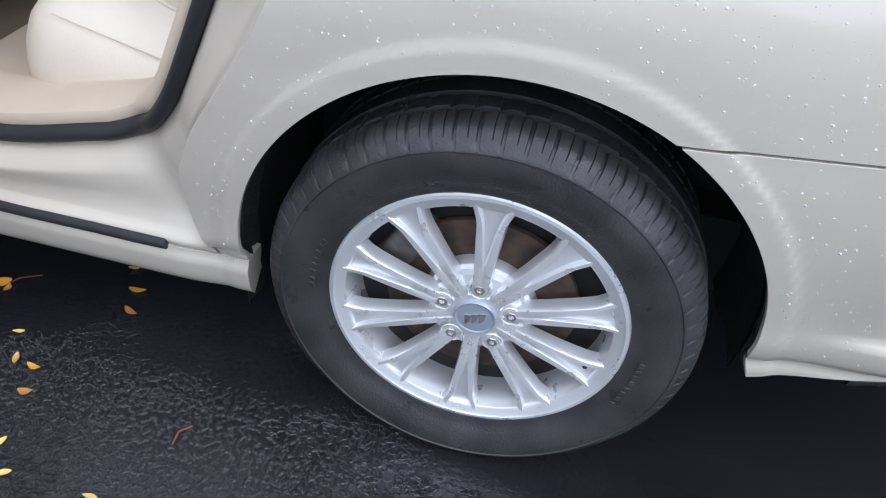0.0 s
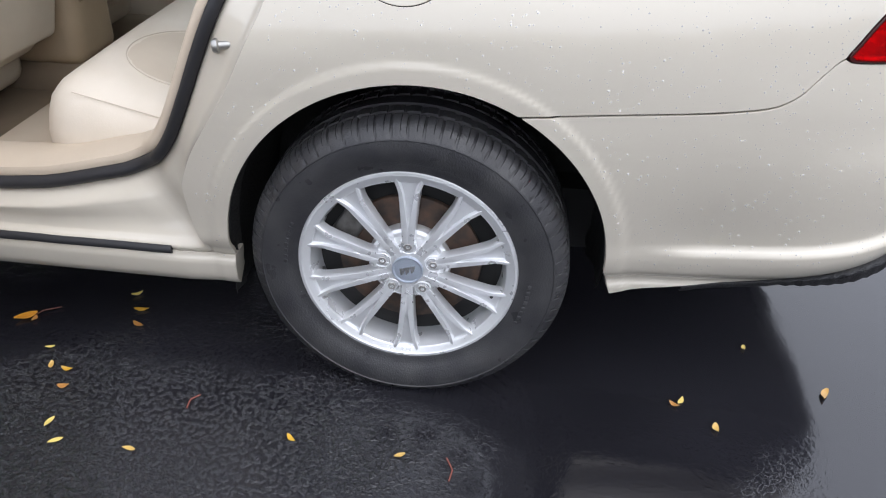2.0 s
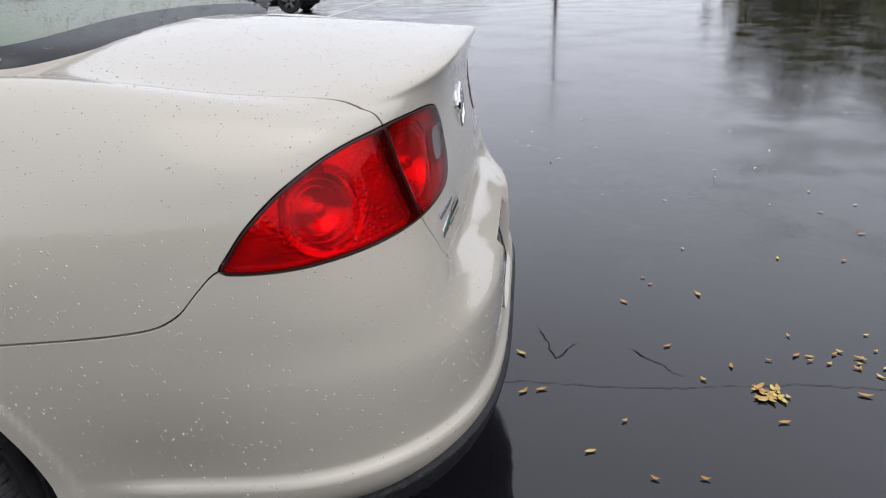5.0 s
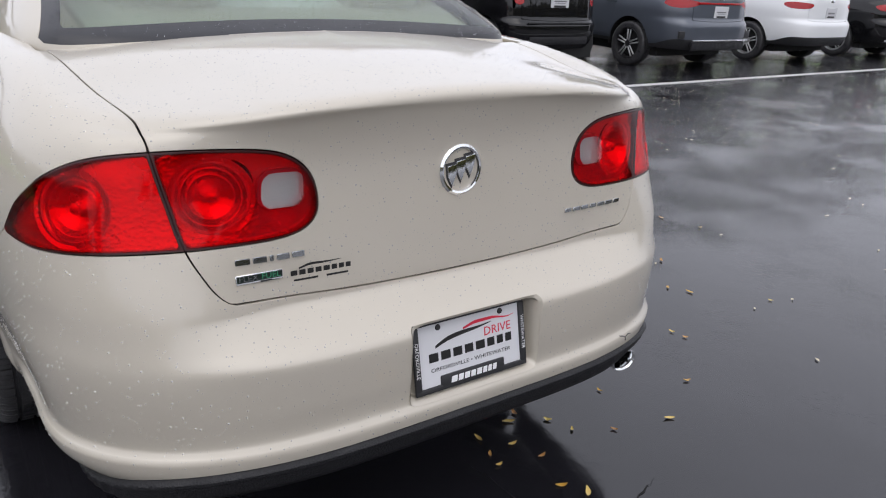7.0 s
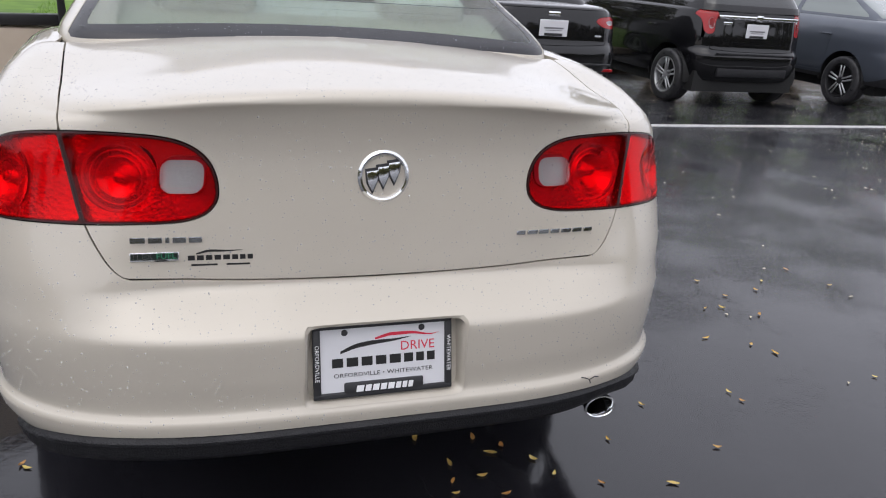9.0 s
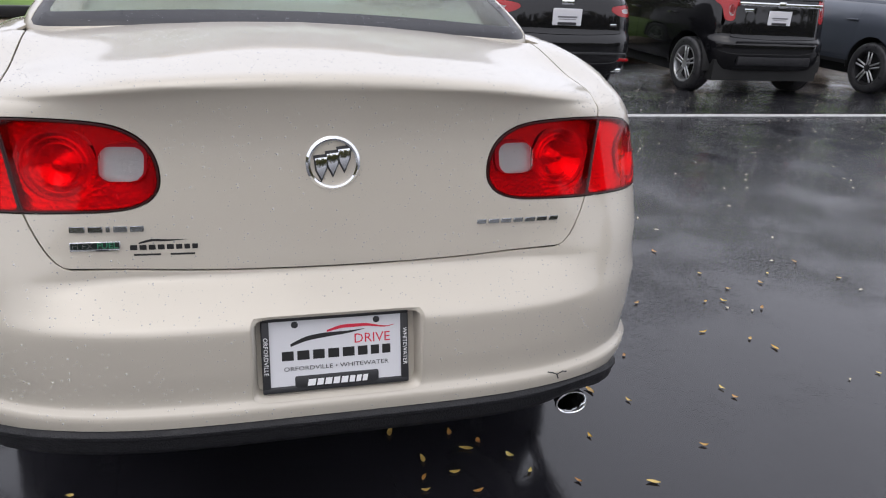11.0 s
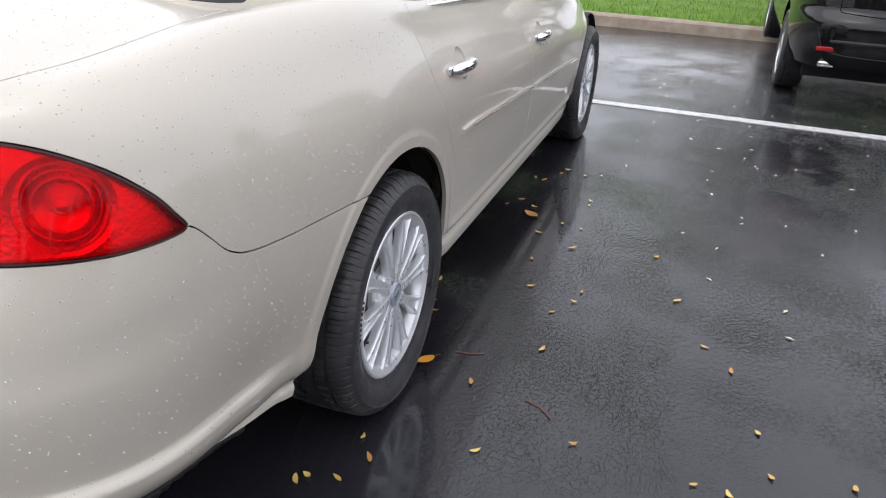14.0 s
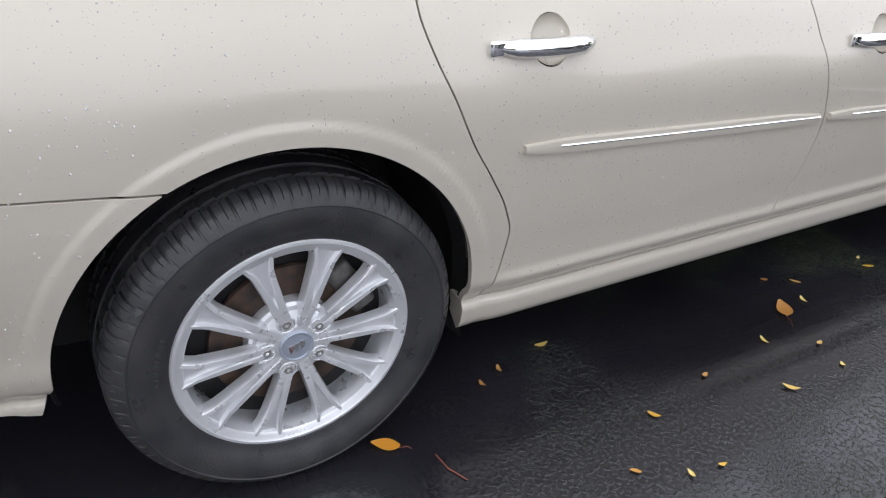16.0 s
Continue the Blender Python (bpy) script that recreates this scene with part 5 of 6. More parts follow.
part("dashboard", box_bm(1.35, 0.45, 0.36, (0, 2.28, 0.82), 0.08, 3), DARK_TRIM, sedan)
part("headliner", box_bm(1.0, 1.2, 0.02, (0, 0.95, 1.425), 0.005, 1), SEAT_BACK, sedan)

# ---- ground ----
ASPHALT = material("wet_sealed_asphalt", (0.02, 0.02, 0.022), 0.2)
at = where(ASPHALT)
feed(ASPHALT, "Base Color", mottle(ASPHALT, 1.3, 8, 0.3, 0.75, (0.009, 0.0088, 0.0110), (0.0195, 0.0192, 0.0238), at))
feed(ASPHALT, "Roughness", mottle(ASPHALT, 0.9, 6, 0.35, 0.68, 0.04, 0.15, at))
ASPHALT.node_tree.nodes["Principled BSDF"].inputs["IOR"].default_value = 1.58
pebble = node(ASPHALT, "TexNoise", {"Vector": at}, Scale=85.0, Detail=3.0)
grain = node(ASPHALT, "MapRange", {0: pebble.outputs[0]}, _1=0.50, _2=0.68, _3=0.0, _4=0.9)
wave = node(ASPHALT, "TexNoise", {"Vector": at}, Scale=7.0, Detail=3.0)
where_y = node(ASPHALT, "SeparateXYZ", {0: at})
along = node(ASPHALT, "MapRange", {0: where_y.outputs[1]}, _1=-0.25, _2=0.45, _3=0.07, _4=0.80)
across = node(ASPHALT, "MapRange", {0: where_y.outputs[0]}, _1=-1.20, _2=-0.88, _3=1.0, _4=0.10)
beyond = node(ASPHALT, "MapRange", {0: where_y.outputs[0]}, _1=0.95, _2=1.25, _3=0.0, _4=0.42)
worn = node(ASPHALT, "Math", {0: across.outputs[0], 1: beyond.outputs[0]})
worn.operation = "MAXIMUM"
coarse = node(ASPHALT, "Math", {0: along.outputs[0], 1: worn.outputs[0]})
coarse.operation = "MULTIPLY"
puddle = mottle(ASPHALT, 1.1, 5, 0.36, 0.58, 0.15, 1.0, at)
pool_mix = node(ASPHALT, "Math", {0: coarse.outputs[0], 1: puddle})
pool_mix.operation = "MULTIPLY"
pool = pool_mix.outputs[0]
fine = node(ASPHALT, "TexNoise", {"Vector": at}, Scale=300.0, Detail=2.0)
both_grains = node(ASPHALT, "Mix", {2: grain.outputs[0], 3: fine.outputs[0]}, _0=0.12)
relief = node(ASPHALT, "Math", {0: both_grains.outputs[0], 1: pool})
relief.operation = "MULTIPLY"
jitter = node(ASPHALT, "TexNoise", {"Vector": at}, Scale=14.0, Detail=4.0)
warp = node(ASPHALT, "Mix", {6: at, 7: jitter.outputs[1]}, _0=0.10)
warp.data_type = "RGBA"
ASPHALT.node_tree.links.new(at, warp.inputs[6])
ASPHALT.node_tree.links.new(jitter.outputs[1], warp.inputs[7])
crack = node(ASPHALT, "TexVoronoi", {"Vector": warp.outputs[2]}, Scale=44.0)
crack.feature = "DISTANCE_TO_EDGE"
line = node(ASPHALT, "MapRange", {0: crack.outputs[0]}, _1=0.0, _2=0.05, _3=0.8, _4=0.0)
patch = mottle(ASPHALT, 2.2, 5, 0.47, 0.60, 0.0, 1.0, at)
beside = node(ASPHALT, "Math", {0: pool, 1: patch})
beside.operation = "MULTIPLY"
lines = node(ASPHALT, "Math", {0: line.outputs[0], 1: beside.outputs[0]})
lines.operation = "MULTIPLY"
total = node(ASPHALT, "Math", {0: relief.outputs[0], 1: lines.outputs[0]})
total.operation = "SUBTRACT"
b1 = bump(ASPHALT, total.outputs[0], 1.0, 0.012)
b2 = node(ASPHALT, "Bump", {"Height": wave.outputs[0]}, Strength=0.05, Distance=0.02)
ASPHALT.node_tree.links.new(b2.outputs[0], b1.inputs["Normal"])


def fall(y):
    """The lot falls a little towards the kerb."""
    return -0.12 * float(step(4.9, 8.6, y))


def sheet(name, xs, ys, height, mat):
    bm = bmesh.new()
    rows = [[bm.verts.new((x, y, height(x, y))) for y in ys] for x in xs]
    for a, b in zip(rows, rows[1:]):
        for k in range(len(ys) - 1):
            bm.faces.new((a[k], b[k], b[k + 1], a[k + 1]))
    bmesh.ops.recalc_face_normals(bm, faces=bm.faces)
    return part(name, smooth_by(bm), mat)


KERB_Y = 8.55
ground = sheet("ground", [-900, -60, 0, 60, 900], [-900, -60, 0, 4.6, 5.2, 5.6, 6.0, 6.4, 6.8, 7.2, 7.6, 8.0, 8.3, KERB_Y + 0.05], lambda x, y: fall(y), ASPHALT)
tagged(ground, "dark wet sealed asphalt of a car park", "ground", kind="structure")
LINE_WHITE = material("worn_white_line_paint", (0.72, 0.72, 0.71), 0.35)
feed(LINE_WHITE, "Base Color", mottle(LINE_WHITE, 20, 8, 0.32, 0.6, (0.40, 0.40, 0.39), (0.68, 0.68, 0.67)))
stripe = box_bm(64, 0.105, 0.006, (14, 3.89, 0.001))
tagged(part("line_marking", stripe, LINE_WHITE), "long white painted line on the asphalt", "marking", kind="structure")
CONCRETE = material("damp_concrete", (0.36, 0.29, 0.22), 0.7)
feed(CONCRETE, "Base Color", mottle(CONCRETE, 6, 9, 0.3, 0.7, (0.26, 0.20, 0.15), (0.42, 0.35, 0.28)))
bump(CONCRETE, mottle(CONCRETE, 60, 6, 0.3, 0.7, 0, 1.0), 0.4, 0.01)
kerb_piece = prism_bm([(KERB_Y, -0.14), (KERB_Y + 0.02, 0.005), (KERB_Y + 0.05, 0.025), (KERB_Y + 0.20, 0.03), (KERB_Y + 0.20, -0.15)], 2.99)
kerb = thing("kerb", "tan damp concrete kerb", "kerb", kind="structure")
first = part("kerb_stone", kerb_piece, CONCRETE, kerb)
for k in range(-7, 16):
    for src, nm in ((first, "kerb_stone"),):
        o = hang(new(nm, src.data), kerb)
        o.location = (3.0 * k, 0, 0)
bpy.data.objects.remove(first)
GRASS_SOIL = material("grass_soil", (0.08, 0.16, 0.02), 0.9)
feed(GRASS_SOIL, "Base Color", mottle(GRASS_SOIL, 3, 8, 0.3, 0.7, (0.07, 0.15, 0.015), (0.15, 0.26, 0.03)))
lawn = sheet("lawn_ground", [-900, -30, -8, 20, 60, 900], [KERB_Y + 0.19, KERB_Y + 1, 14, 30, 900], lambda x, y: 0.028 + 0.04 * min(8, max(0, y - KERB_Y - 0.2)), GRASS_SOIL)
tagged(lawn, "lawn ground beyond the kerb", "ground", kind="structure")
GRASS = material("grass_blades", (0.13, 0.30, 0.02), 0.55)
gi = node(GRASS, "NewGeometry")
gr = node(GRASS, "ValToRGB", {"Fac": gi.outputs["Random Per Island"]})
gr.color_ramp.elements[0].color, gr.color_ramp.elements[1].color = (0.10, 0.24, 0.015, 1), (0.25, 0.42, 0.05, 1)
feed(GRASS, "Base Color", gr.outputs[0])
rng = np.random.default_rng(5)
vs, fs = [], []
for _ in range(26000):
    x, y = rng.uniform(-3, 13), KERB_Y + 0.2 + 4.5 * rng.random() ** 1.6
    z = 0.028 + 0.04 * (y - KERB_Y - 0.2)
    a, h, w = rng.uniform(0, 6.28), rng.uniform(0.03, 0.075), 0.005
    lx, ly = rng.normal(0, 0.02, 2)
    k = len(vs)
    vs += [(x - w * math.cos(a), y - w * math.sin(a), z), (x + w * math.cos(a), y + w * math.sin(a), z), (x + lx, y + ly, z + h)]
    fs.append((k, k + 1, k + 2))
me = bpy.data.meshes.new("grass")
me.from_pydata(vs, [], fs)
me.materials.append(GRASS)
tagged(new("grass", me), "bright green mown grass behind the kerb", "grass", kind="stuff")

# ---- the row of parked cars ----
LAMP_RED = material("red_lamp_plastic", (0.36, 0.003, 0.006), 0.2, Coat_Weight=0.35)
LAMP_CLEAR = material("clear_lamp_plastic", (0.60, 0.61, 0.62), 0.12, Coat_Weight=1.0)
PRIVACY = material("dark_glass", (0.012, 0.014, 0.014), 0.04, Coat_Weight=1.0)
PALE_GLASS = material("pale_glass", (0.20, 0.23, 0.22), 0.05, Coat_Weight=1.0)
RIM_MACHINED = material("machined_rim", (0.55, 0.56, 0.57), 0.3, 0.7)
RIM_DARK = material("dark_rim", (0.03, 0.03, 0.032), 0.35, 0.4)


PLATE_GREY = material("grey_print", (0.16, 0.16, 0.17), 0.5)


def plain_wheel(spokes, rim_mat, radius=0.32, face=None):
    """A simpler wheel for the cars behind; the outer face looks along +x."""
    tyre = lathe_bm([(0.215, 0.085), (0.225, 0.10), (0.27, 0.108), (radius - 0.02, 0.10), (radius - 0.004, 0.085), (radius, 0.06), (radius - 0.008, 0.055), (radius - 0.008, 0.045), (radius, 0.04), (radius, -0.06), (radius - 0.02, -0.1), (0.22, -0.1)], 64, "X")
    for v in tyre.verts:
        v.co.z = max(v.co.z, -radius + 0.01)
    rim = lathe_bm([(0.205, 0.085), (0.217, 0.094), (0.216, 0.099), (0.206, 0.098), (0.198, 0.08), (0.19, 0.0), (0.19, -0.09)], 48, "X")
    arms = []
    for k in range(spokes):
        for side in (-1, 1):
            arm = box_bm(0.020, 0.020, 0.165, (0.082, side * 0.022, 0.120), 0.005, 1, Matrix.Rotation(radians(-4 * side), 4, "X"))
            bmesh.ops.rotate(arm, verts=arm.verts, cent=(0, 0, 0), matrix=Matrix.Rotation(2 * math.pi * k / spokes, 3, "X"))
            arms.append(arm)
    hub = lathe_bm([(0.06, 0.05), (0.058, 0.086), (0.03, 0.092), (0.0, 0.093)], 24, "X")
    w = part("wheel", joined(rim, hub), rim_mat, None)
    for arm in arms:
        part("spoke", arm, face or rim_mat, w)
    part("tyre", tyre, TYRE, w, "black tyre")
    part("brake", lathe_bm([(0.188, 0.02), (0.0, 0.02)], 32, "X"), SHELL, w)
    return w


def parked_car(label, group, paint, at, rings, cab_rings, lamps, lid_box, plate_z, wheel, wheelbase, track, glass, extras):
    car = thing("parked_car", label, "car", group, at=at)
    arch = 0.365
    h = Hull(rings, 0.5, 1.9, 5.0, 3.0, step_z=0.02, cols=(80, 24, 24))
    keep = lambda x, y, z, u: np.minimum.reduce([np.hypot(y, z - 0.33) - arch, np.hypot(y - wheelbase, z - 0.33) - arch, z - 0.31])
    tail = lambda x, y, z, u: np.where(y < -0.1, np.minimum.reduce([lid_box[0] - np.abs(x), z - lid_box[1] - 0.05 * x * x, lid_box[2] - z, -0.05 - y]), -1.0)
    loops = [loop_distance(pts, 6) for pts, _ in lamps]
    lampf = lambda x, y, z, u: np.where(y < 0, np.maximum.reduce([g(np.abs(u), z) for g in loops]), -1.0)
    hole = lambda x, y, z, u: np.minimum.reduce([0.70 - np.abs(x), y - cab_rings[0][2] - 0.04, cab_rings[0][3] - 0.1 - y, z - 0.8])
    low = lambda x, y, z, u: z - 0.36 - 0.10 * step(-0.4, -0.8, y)
    doorf = lambda x, y, z, u: np.minimum.reduce([z - 0.40, np.abs(x) - 0.62, y - 0.30 - 0.25 * np.clip(0.9 - z, 0, 1) ** 2, 2.10 - y])
    for s in (-1, 1):
        for ya, yb in ((0.2, 1.19), (1.19, 2.2)):
            d = panel("door", h.cut(keep, doorf, lambda x, y, z, u: x * s, lambda x, y, z, u: np.minimum(y - ya, yb - y) - 0.003, outside(hole)), paint, car, "closed door")
            hy = yb - 0.80 if ya < 1 else yb - 0.90
            hx = float(np.abs(h.P[np.argmin((h.P[:, 0] * s < 0) * 9 + (h.P[:, 1] - hy) ** 2 + (h.P[:, 2] - 0.88) ** 2), 0]))
            part("door_handle", box_bm(0.03, 0.19, 0.024, (s * (hx + 0.012), hy, 0.88), 0.009, 2), paint, d)
    panel("body", h.cut(keep, outside(doorf, 0.003), outside(tail, 0.003), outside(lampf, 0.003), low, outside(hole)), paint, car)
    panel("lower_cladding", h.cut(keep, lambda x, y, z, u: -low(x, y, z, u) - 0.002), BLACK_PAINT if paint is BLACK_PAINT else BLACK_PLASTIC, car, out=-0.004)
    panel("tailgate", h.cut(inside(tail, 0.003), outside(lampf, 0.003)), paint, car, "rear lid")
    # another added near-black skin, filling in the shade of the panel gaps
    panel("liner", h.cut(keep, outside(hole)), SHELL, car, out=-0.02, depth=0)
    for g, (pts, mat) in zip(loops, lamps):
        for s in (-1, 1):
            panel("tail_lamp", h.cut(lambda x, y, z, u: x * s, lambda x, y, z, u: np.where(y < 0, g(np.abs(u), z), -1.0)), mat, car, "red and clear tail lamp")
    c = Hull(cab_rings, 0.9, 1.0, 8.0, 6.0, step_z=0.03, cols=(40, 4, 40))
    zt = cab_rings[0][0]
    win = lambda x, y, z, u: np.minimum.reduce([z - zt - 0.07, 1.38 - z + (0.05 if zt > 1.09 else 0), np.maximum(np.abs(np.abs(u) - 0.95) - 0.10, -1), np.abs(y - 1.2) - 0.04])
    panel("roof", c.cut(outside(win)), paint, car, depth=0.01)
    panel("glazing", c.cut(win), glass, car, "wet windows", out=-0.004, depth=0)
    for s in (-1, 1):
        for y in (0, wheelbase):
            w = copy_thing(wheel, pose(s * (track / 2 - 0.10), y, 0.31, 0, 0, 0 if s > 0 else 180))
            w.parent = car
            bm = lathe_bm([(arch + 0.01, 0.0), (arch + 0.01, -0.30), (0.1, -0.30)], 40, "X")
            bmesh.ops.transform(bm, matrix=Matrix.Translation((s * (rings[5][1] - 0.02), y, 0.33)) @ Matrix.Diagonal((s, 1, 1, 1)), verts=bm.verts)
            bmesh.ops.delete(bm, geom=[v for v in bm.verts if v.co.z < 0.22], context="VERTS")
            part("wheelhouse", bm, LINER, car)

    def rear_y(x, z):
        p = h.P[h.P[:, 1] < 0]
        return float(p[np.argmin((p[:, 0] - x) ** 2 + (p[:, 2] - z) ** 2), 1])

    py = rear_y(0, plate_z) - 0.006
    pl = part("plate", box_bm(0.31, 0.01, 0.16, (0, py, plate_z), 0.004, 1), PLATE_WHITE, car, "white dealer plate")
    part("plate_bar", box_bm(0.21, 0.003, 0.016, (0, py - 0.006, plate_z)), PLATE_GREY, pl)
    part("plate_line", box_bm(0.18, 0.003, 0.006, (0, py - 0.006, plate_z - 0.022)), PLATE_GREY, pl)
    part("plate_foot", box_bm(0.20, 0.004, 0.026, (0, py - 0.006, plate_z - 0.062), 0.001, 1), BLACK_PLASTIC, pl)
    part("underbody", box_bm(1.45, wheelbase + 0.9, 0.24, (0, wheelbase / 2, 0.30)), SHELL, car)
    part("rear_beam", box_bm(1.25, 0.06, 0.05, (0, -0.02, 0.24), 0.01, 1), STEEL, car)
    for name, size, place, mat, lab in extras:
        x, z = place[0], place[2]
        part(name, box_bm(*size, (x, rear_y(x, z) + place[1], z), min(size) * 0.3, 2), mat, car, lab)
    return car


def sedan_rings(w, rear, deck, front):
    return [(0.22, w - 0.09, rear + 0.20, front - 0.2), (0.30, w - 0.05, rear + 0.09, front - 0.1), (0.36, w - 0.03, rear + 0.04, front), (0.45, w - 0.01, rear + 0.005, front), (0.60, w, rear, front), (0.66, w, rear + 0.008, front),
            (0.70, w, rear + 0.04, front), (0.73, w, rear + 0.065, front), (0.80, w, rear + 0.07, front - 0.02), (deck - 0.12, w - 0.03, rear + 0.085, front - 0.1), (deck - 0.05, w - 0.07, rear + 0.10, front - 0.3),
            (deck - 0.015, w - 0.11, rear + 0.12, front - 0.5), (deck, w - 0.17, rear + 0.18, front - 0.7), (deck + 0.01, 0.55, rear + 0.3, front - 0.9), (deck + 0.02, 0.3, rear + 0.45, front - 1.1), (deck + 0.025, 0.02, rear + 0.6, front - 1.3)]


WHEEL_FIVE = plain_wheel(5, RIM_MACHINED)
WHEEL_FOUR = plain_wheel(5, RIM_DARK, 0.32, RIM_MACHINED)
ROW = "cars parked in the row"
cab_low = [(1.06, 0.74, -0.35, 2.5), (1.12, 0.72, -0.30, 2.3), (1.25, 0.66, 0.0, 2.0), (1.38, 0.60, 0.32, 1.6), (1.44, 0.52, 0.50, 1.4), (1.46, 0.3, 0.7, 1.2), (1.465, 0.02, 0.9, 1.0)]
black_sedan = parked_car("black midsize sedan with chrome-trimmed trunk, wet", ROW, BLACK_PAINT, (3.03, 5.36, fall(5.36)), sedan_rings(0.90, -0.98, 1.08, 3.75), cab_low,
    [([(0.50, 0.96), (0.60, 0.985), (0.78, 0.99), (0.93, 0.975), (1.02, 0.94), (0.92, 0.89), (0.78, 0.875), (0.62, 0.885), (0.52, 0.92)], LAMP_RED), ([(0.64, 0.945), (0.72, 0.955), (0.80, 0.95), (0.80, 0.915), (0.72, 0.91), (0.65, 0.92)], LAMP_CLEAR)],
    (0.62, 0.70, 1.05), 0.865, WHEEL_FIVE, 2.85, 1.78, PRIVACY,
    [("reflector", (0.20, 0.015, 0.030), (-0.62, -0.002, 0.465), LAMP_RED, "red bumper reflector"), ("reflector", (0.20, 0.015, 0.030), (0.62, -0.002, 0.465), LAMP_RED, "red bumper reflector"),
     ("exhaust", (0.12, 0.10, 0.05), (0.62, 0.05, 0.35), CHROME, "exhaust tip"), ("exhaust", (0.12, 0.10, 0.05), (-0.62, 0.05, 0.35), CHROME, "exhaust tip"), ("emblem", (0.13, 0.012, 0.05), (0, -0.004, 1.0), CHROME, "oval emblem plate"),
     ("badge", (0.07, 0.006, 0.02), (0.52, -0.003, 0.80), CHROME, "chrome badge bar"), ("bumper_step", (1.3, 0.03, 0.02), (0, -0.004, 0.53), BLACK_PLASTIC, "bumper step")])
hatch_rings = [(0.22, 0.76, -0.40, 3.2), (0.30, 0.80, -0.49, 3.3), (0.36, 0.82, -0.53, 3.3), (0.45, 0.835, -0.565, 3.3), (0.55, 0.845, -0.58, 3.3), (0.62, 0.845, -0.575, 3.3), (0.655, 0.845, -0.545, 3.3), (0.69, 0.845, -0.52, 3.3), (0.80, 0.84, -0.515, 3.25),
               (0.95, 0.83, -0.50, 3.15), (1.05, 0.815, -0.49, 3.0), (1.10, 0.80, -0.48, 2.8), (1.125, 0.76, -0.44, 2.6), (1.13, 0.55, -0.3, 2.4), (1.135, 0.3, -0.1, 2.2), (1.14, 0.02, 0.1, 2.0)]
hatch_cab = [(1.11, 0.76, -0.475, 2.3), (1.16, 0.745, -0.46, 2.2), (1.30, 0.69, -0.37, 1.9), (1.44, 0.62, -0.25, 1.5), (1.49, 0.54, -0.15, 1.3), (1.51, 0.3, 0.3, 1.1), (1.515, 0.02, 0.8, 0.9)]
parked_car("black compact hatchback with tall red tail lamps, wet", ROW, BLACK_PAINT, (5.95, 5.52, fall(5.52)), hatch_rings, hatch_cab,
    [([(0.60, 1.08), (0.68, 1.12), (0.80, 1.12), (0.92, 1.10), (0.98, 1.06), (0.86, 1.02), (0.80, 0.96), (0.76, 0.88), (0.70, 0.85), (0.62, 0.87), (0.62, 0.97)], LAMP_RED), ([(0.635, 1.02), (0.70, 1.03), (0.72, 0.97), (0.68, 0.91), (0.635, 0.92)], LAMP_CLEAR)],
    (0.60, 0.66, 1.10), 0.90, WHEEL_FIVE, 2.53, 1.66, PRIVACY,
    [("chrome_bar", (1.12, 0.025, 0.045), (0, -0.008, 1.045), CHROME, "chrome tailgate bar"), ("badge", (0.12, 0.008, 0.035), (-0.42, -0.004, 0.975), CHROME, "chrome badge bar"), ("emblem", (0.09, 0.012, 0.07), (0, -0.022, 1.045), CHROME, "square emblem plate"),
     ("bumper_sill", (1.1, 0.03, 0.02), (0, -0.005, 0.635), VALANCE, "bumper sill"), ("diffuser", (1.0, 0.04, 0.10), (0, 0.0, 0.42), VALANCE, "textured lower bumper"), ("tow_bar", (0.7, 0.05, 0.04), (0.05, 0.12, 0.26), STEEL, "steel cross tube"), ("tag", (0.10, 0.02, 0.03), (-0.20, 0.05, 0.28), WHITE_INK, "pale tag")])
slate_sedan = parked_car("slate blue sedan with a full-width red lamp bar, wet", ROW, BLUE_PAINT, (8.62, 5.40, fall(5.40)), sedan_rings(0.90, -0.95, 1.10, 3.7), cab_low,
    [([(0.46, 0.95), (0.58, 0.975), (0.80, 0.985), (0.98, 0.975), (1.08, 0.93), (0.95, 0.885), (0.80, 0.875), (0.62, 0.89), (0.48, 0.925)], LAMP_RED)],
    (0.58, 0.70, 1.06), 0.83, WHEEL_FOUR, 2.70, 1.76, PALE_GLASS,
    [("lamp_bar", (1.0, 0.02, 0.030), (0, -0.004, 0.945), LAMP_RED, "thin red lamp bar"), ("emblem", (0.12, 0.01, 0.04), (0, -0.004, 1.01), CHROME, "oval emblem plate"), ("vent_trim", (0.22, 0.03, 0.10), (-0.70, 0.004, 0.52), BLACK_PLASTIC, "black bumper vent"),
     ("vent_trim", (0.22, 0.03, 0.10), (0.70, 0.004, 0.52), BLACK_PLASTIC, "black bumper vent"), ("diffuser", (1.2, 0.05, 0.12), (0, 0.005, 0.37), VALANCE, "black diffuser"), ("diffuser_trim", (1.25, 0.02, 0.02), (0, -0.01, 0.45), CHROME, "silver diffuser trim")])
parked_car("white car with bright five-spoke wheels, wet", ROW, WHITE_PAINT, (11.62, 5.45, fall(5.45)), sedan_rings(0.92, -0.95, 1.12, 3.8), cab_low,
    [([(0.52, 0.97), (0.80, 0.99), (1.0, 0.98), (1.08, 0.95), (0.95, 0.90), (0.70, 0.89), (0.55, 0.91)], LAMP_RED)], (0.60, 0.70, 1.07), 0.84, WHEEL_FIVE, 2.80, 1.80, PRIVACY, [("emblem", (0.10, 0.01, 0.04), (0, -0.004, 1.02), CHROME, "emblem plate")])
for src, x, y in ((black_sedan, 14.5, 5.5), (slate_sedan, 20.2, 5.45)):
    copy_thing(src, pose(x, y, fall(y)))
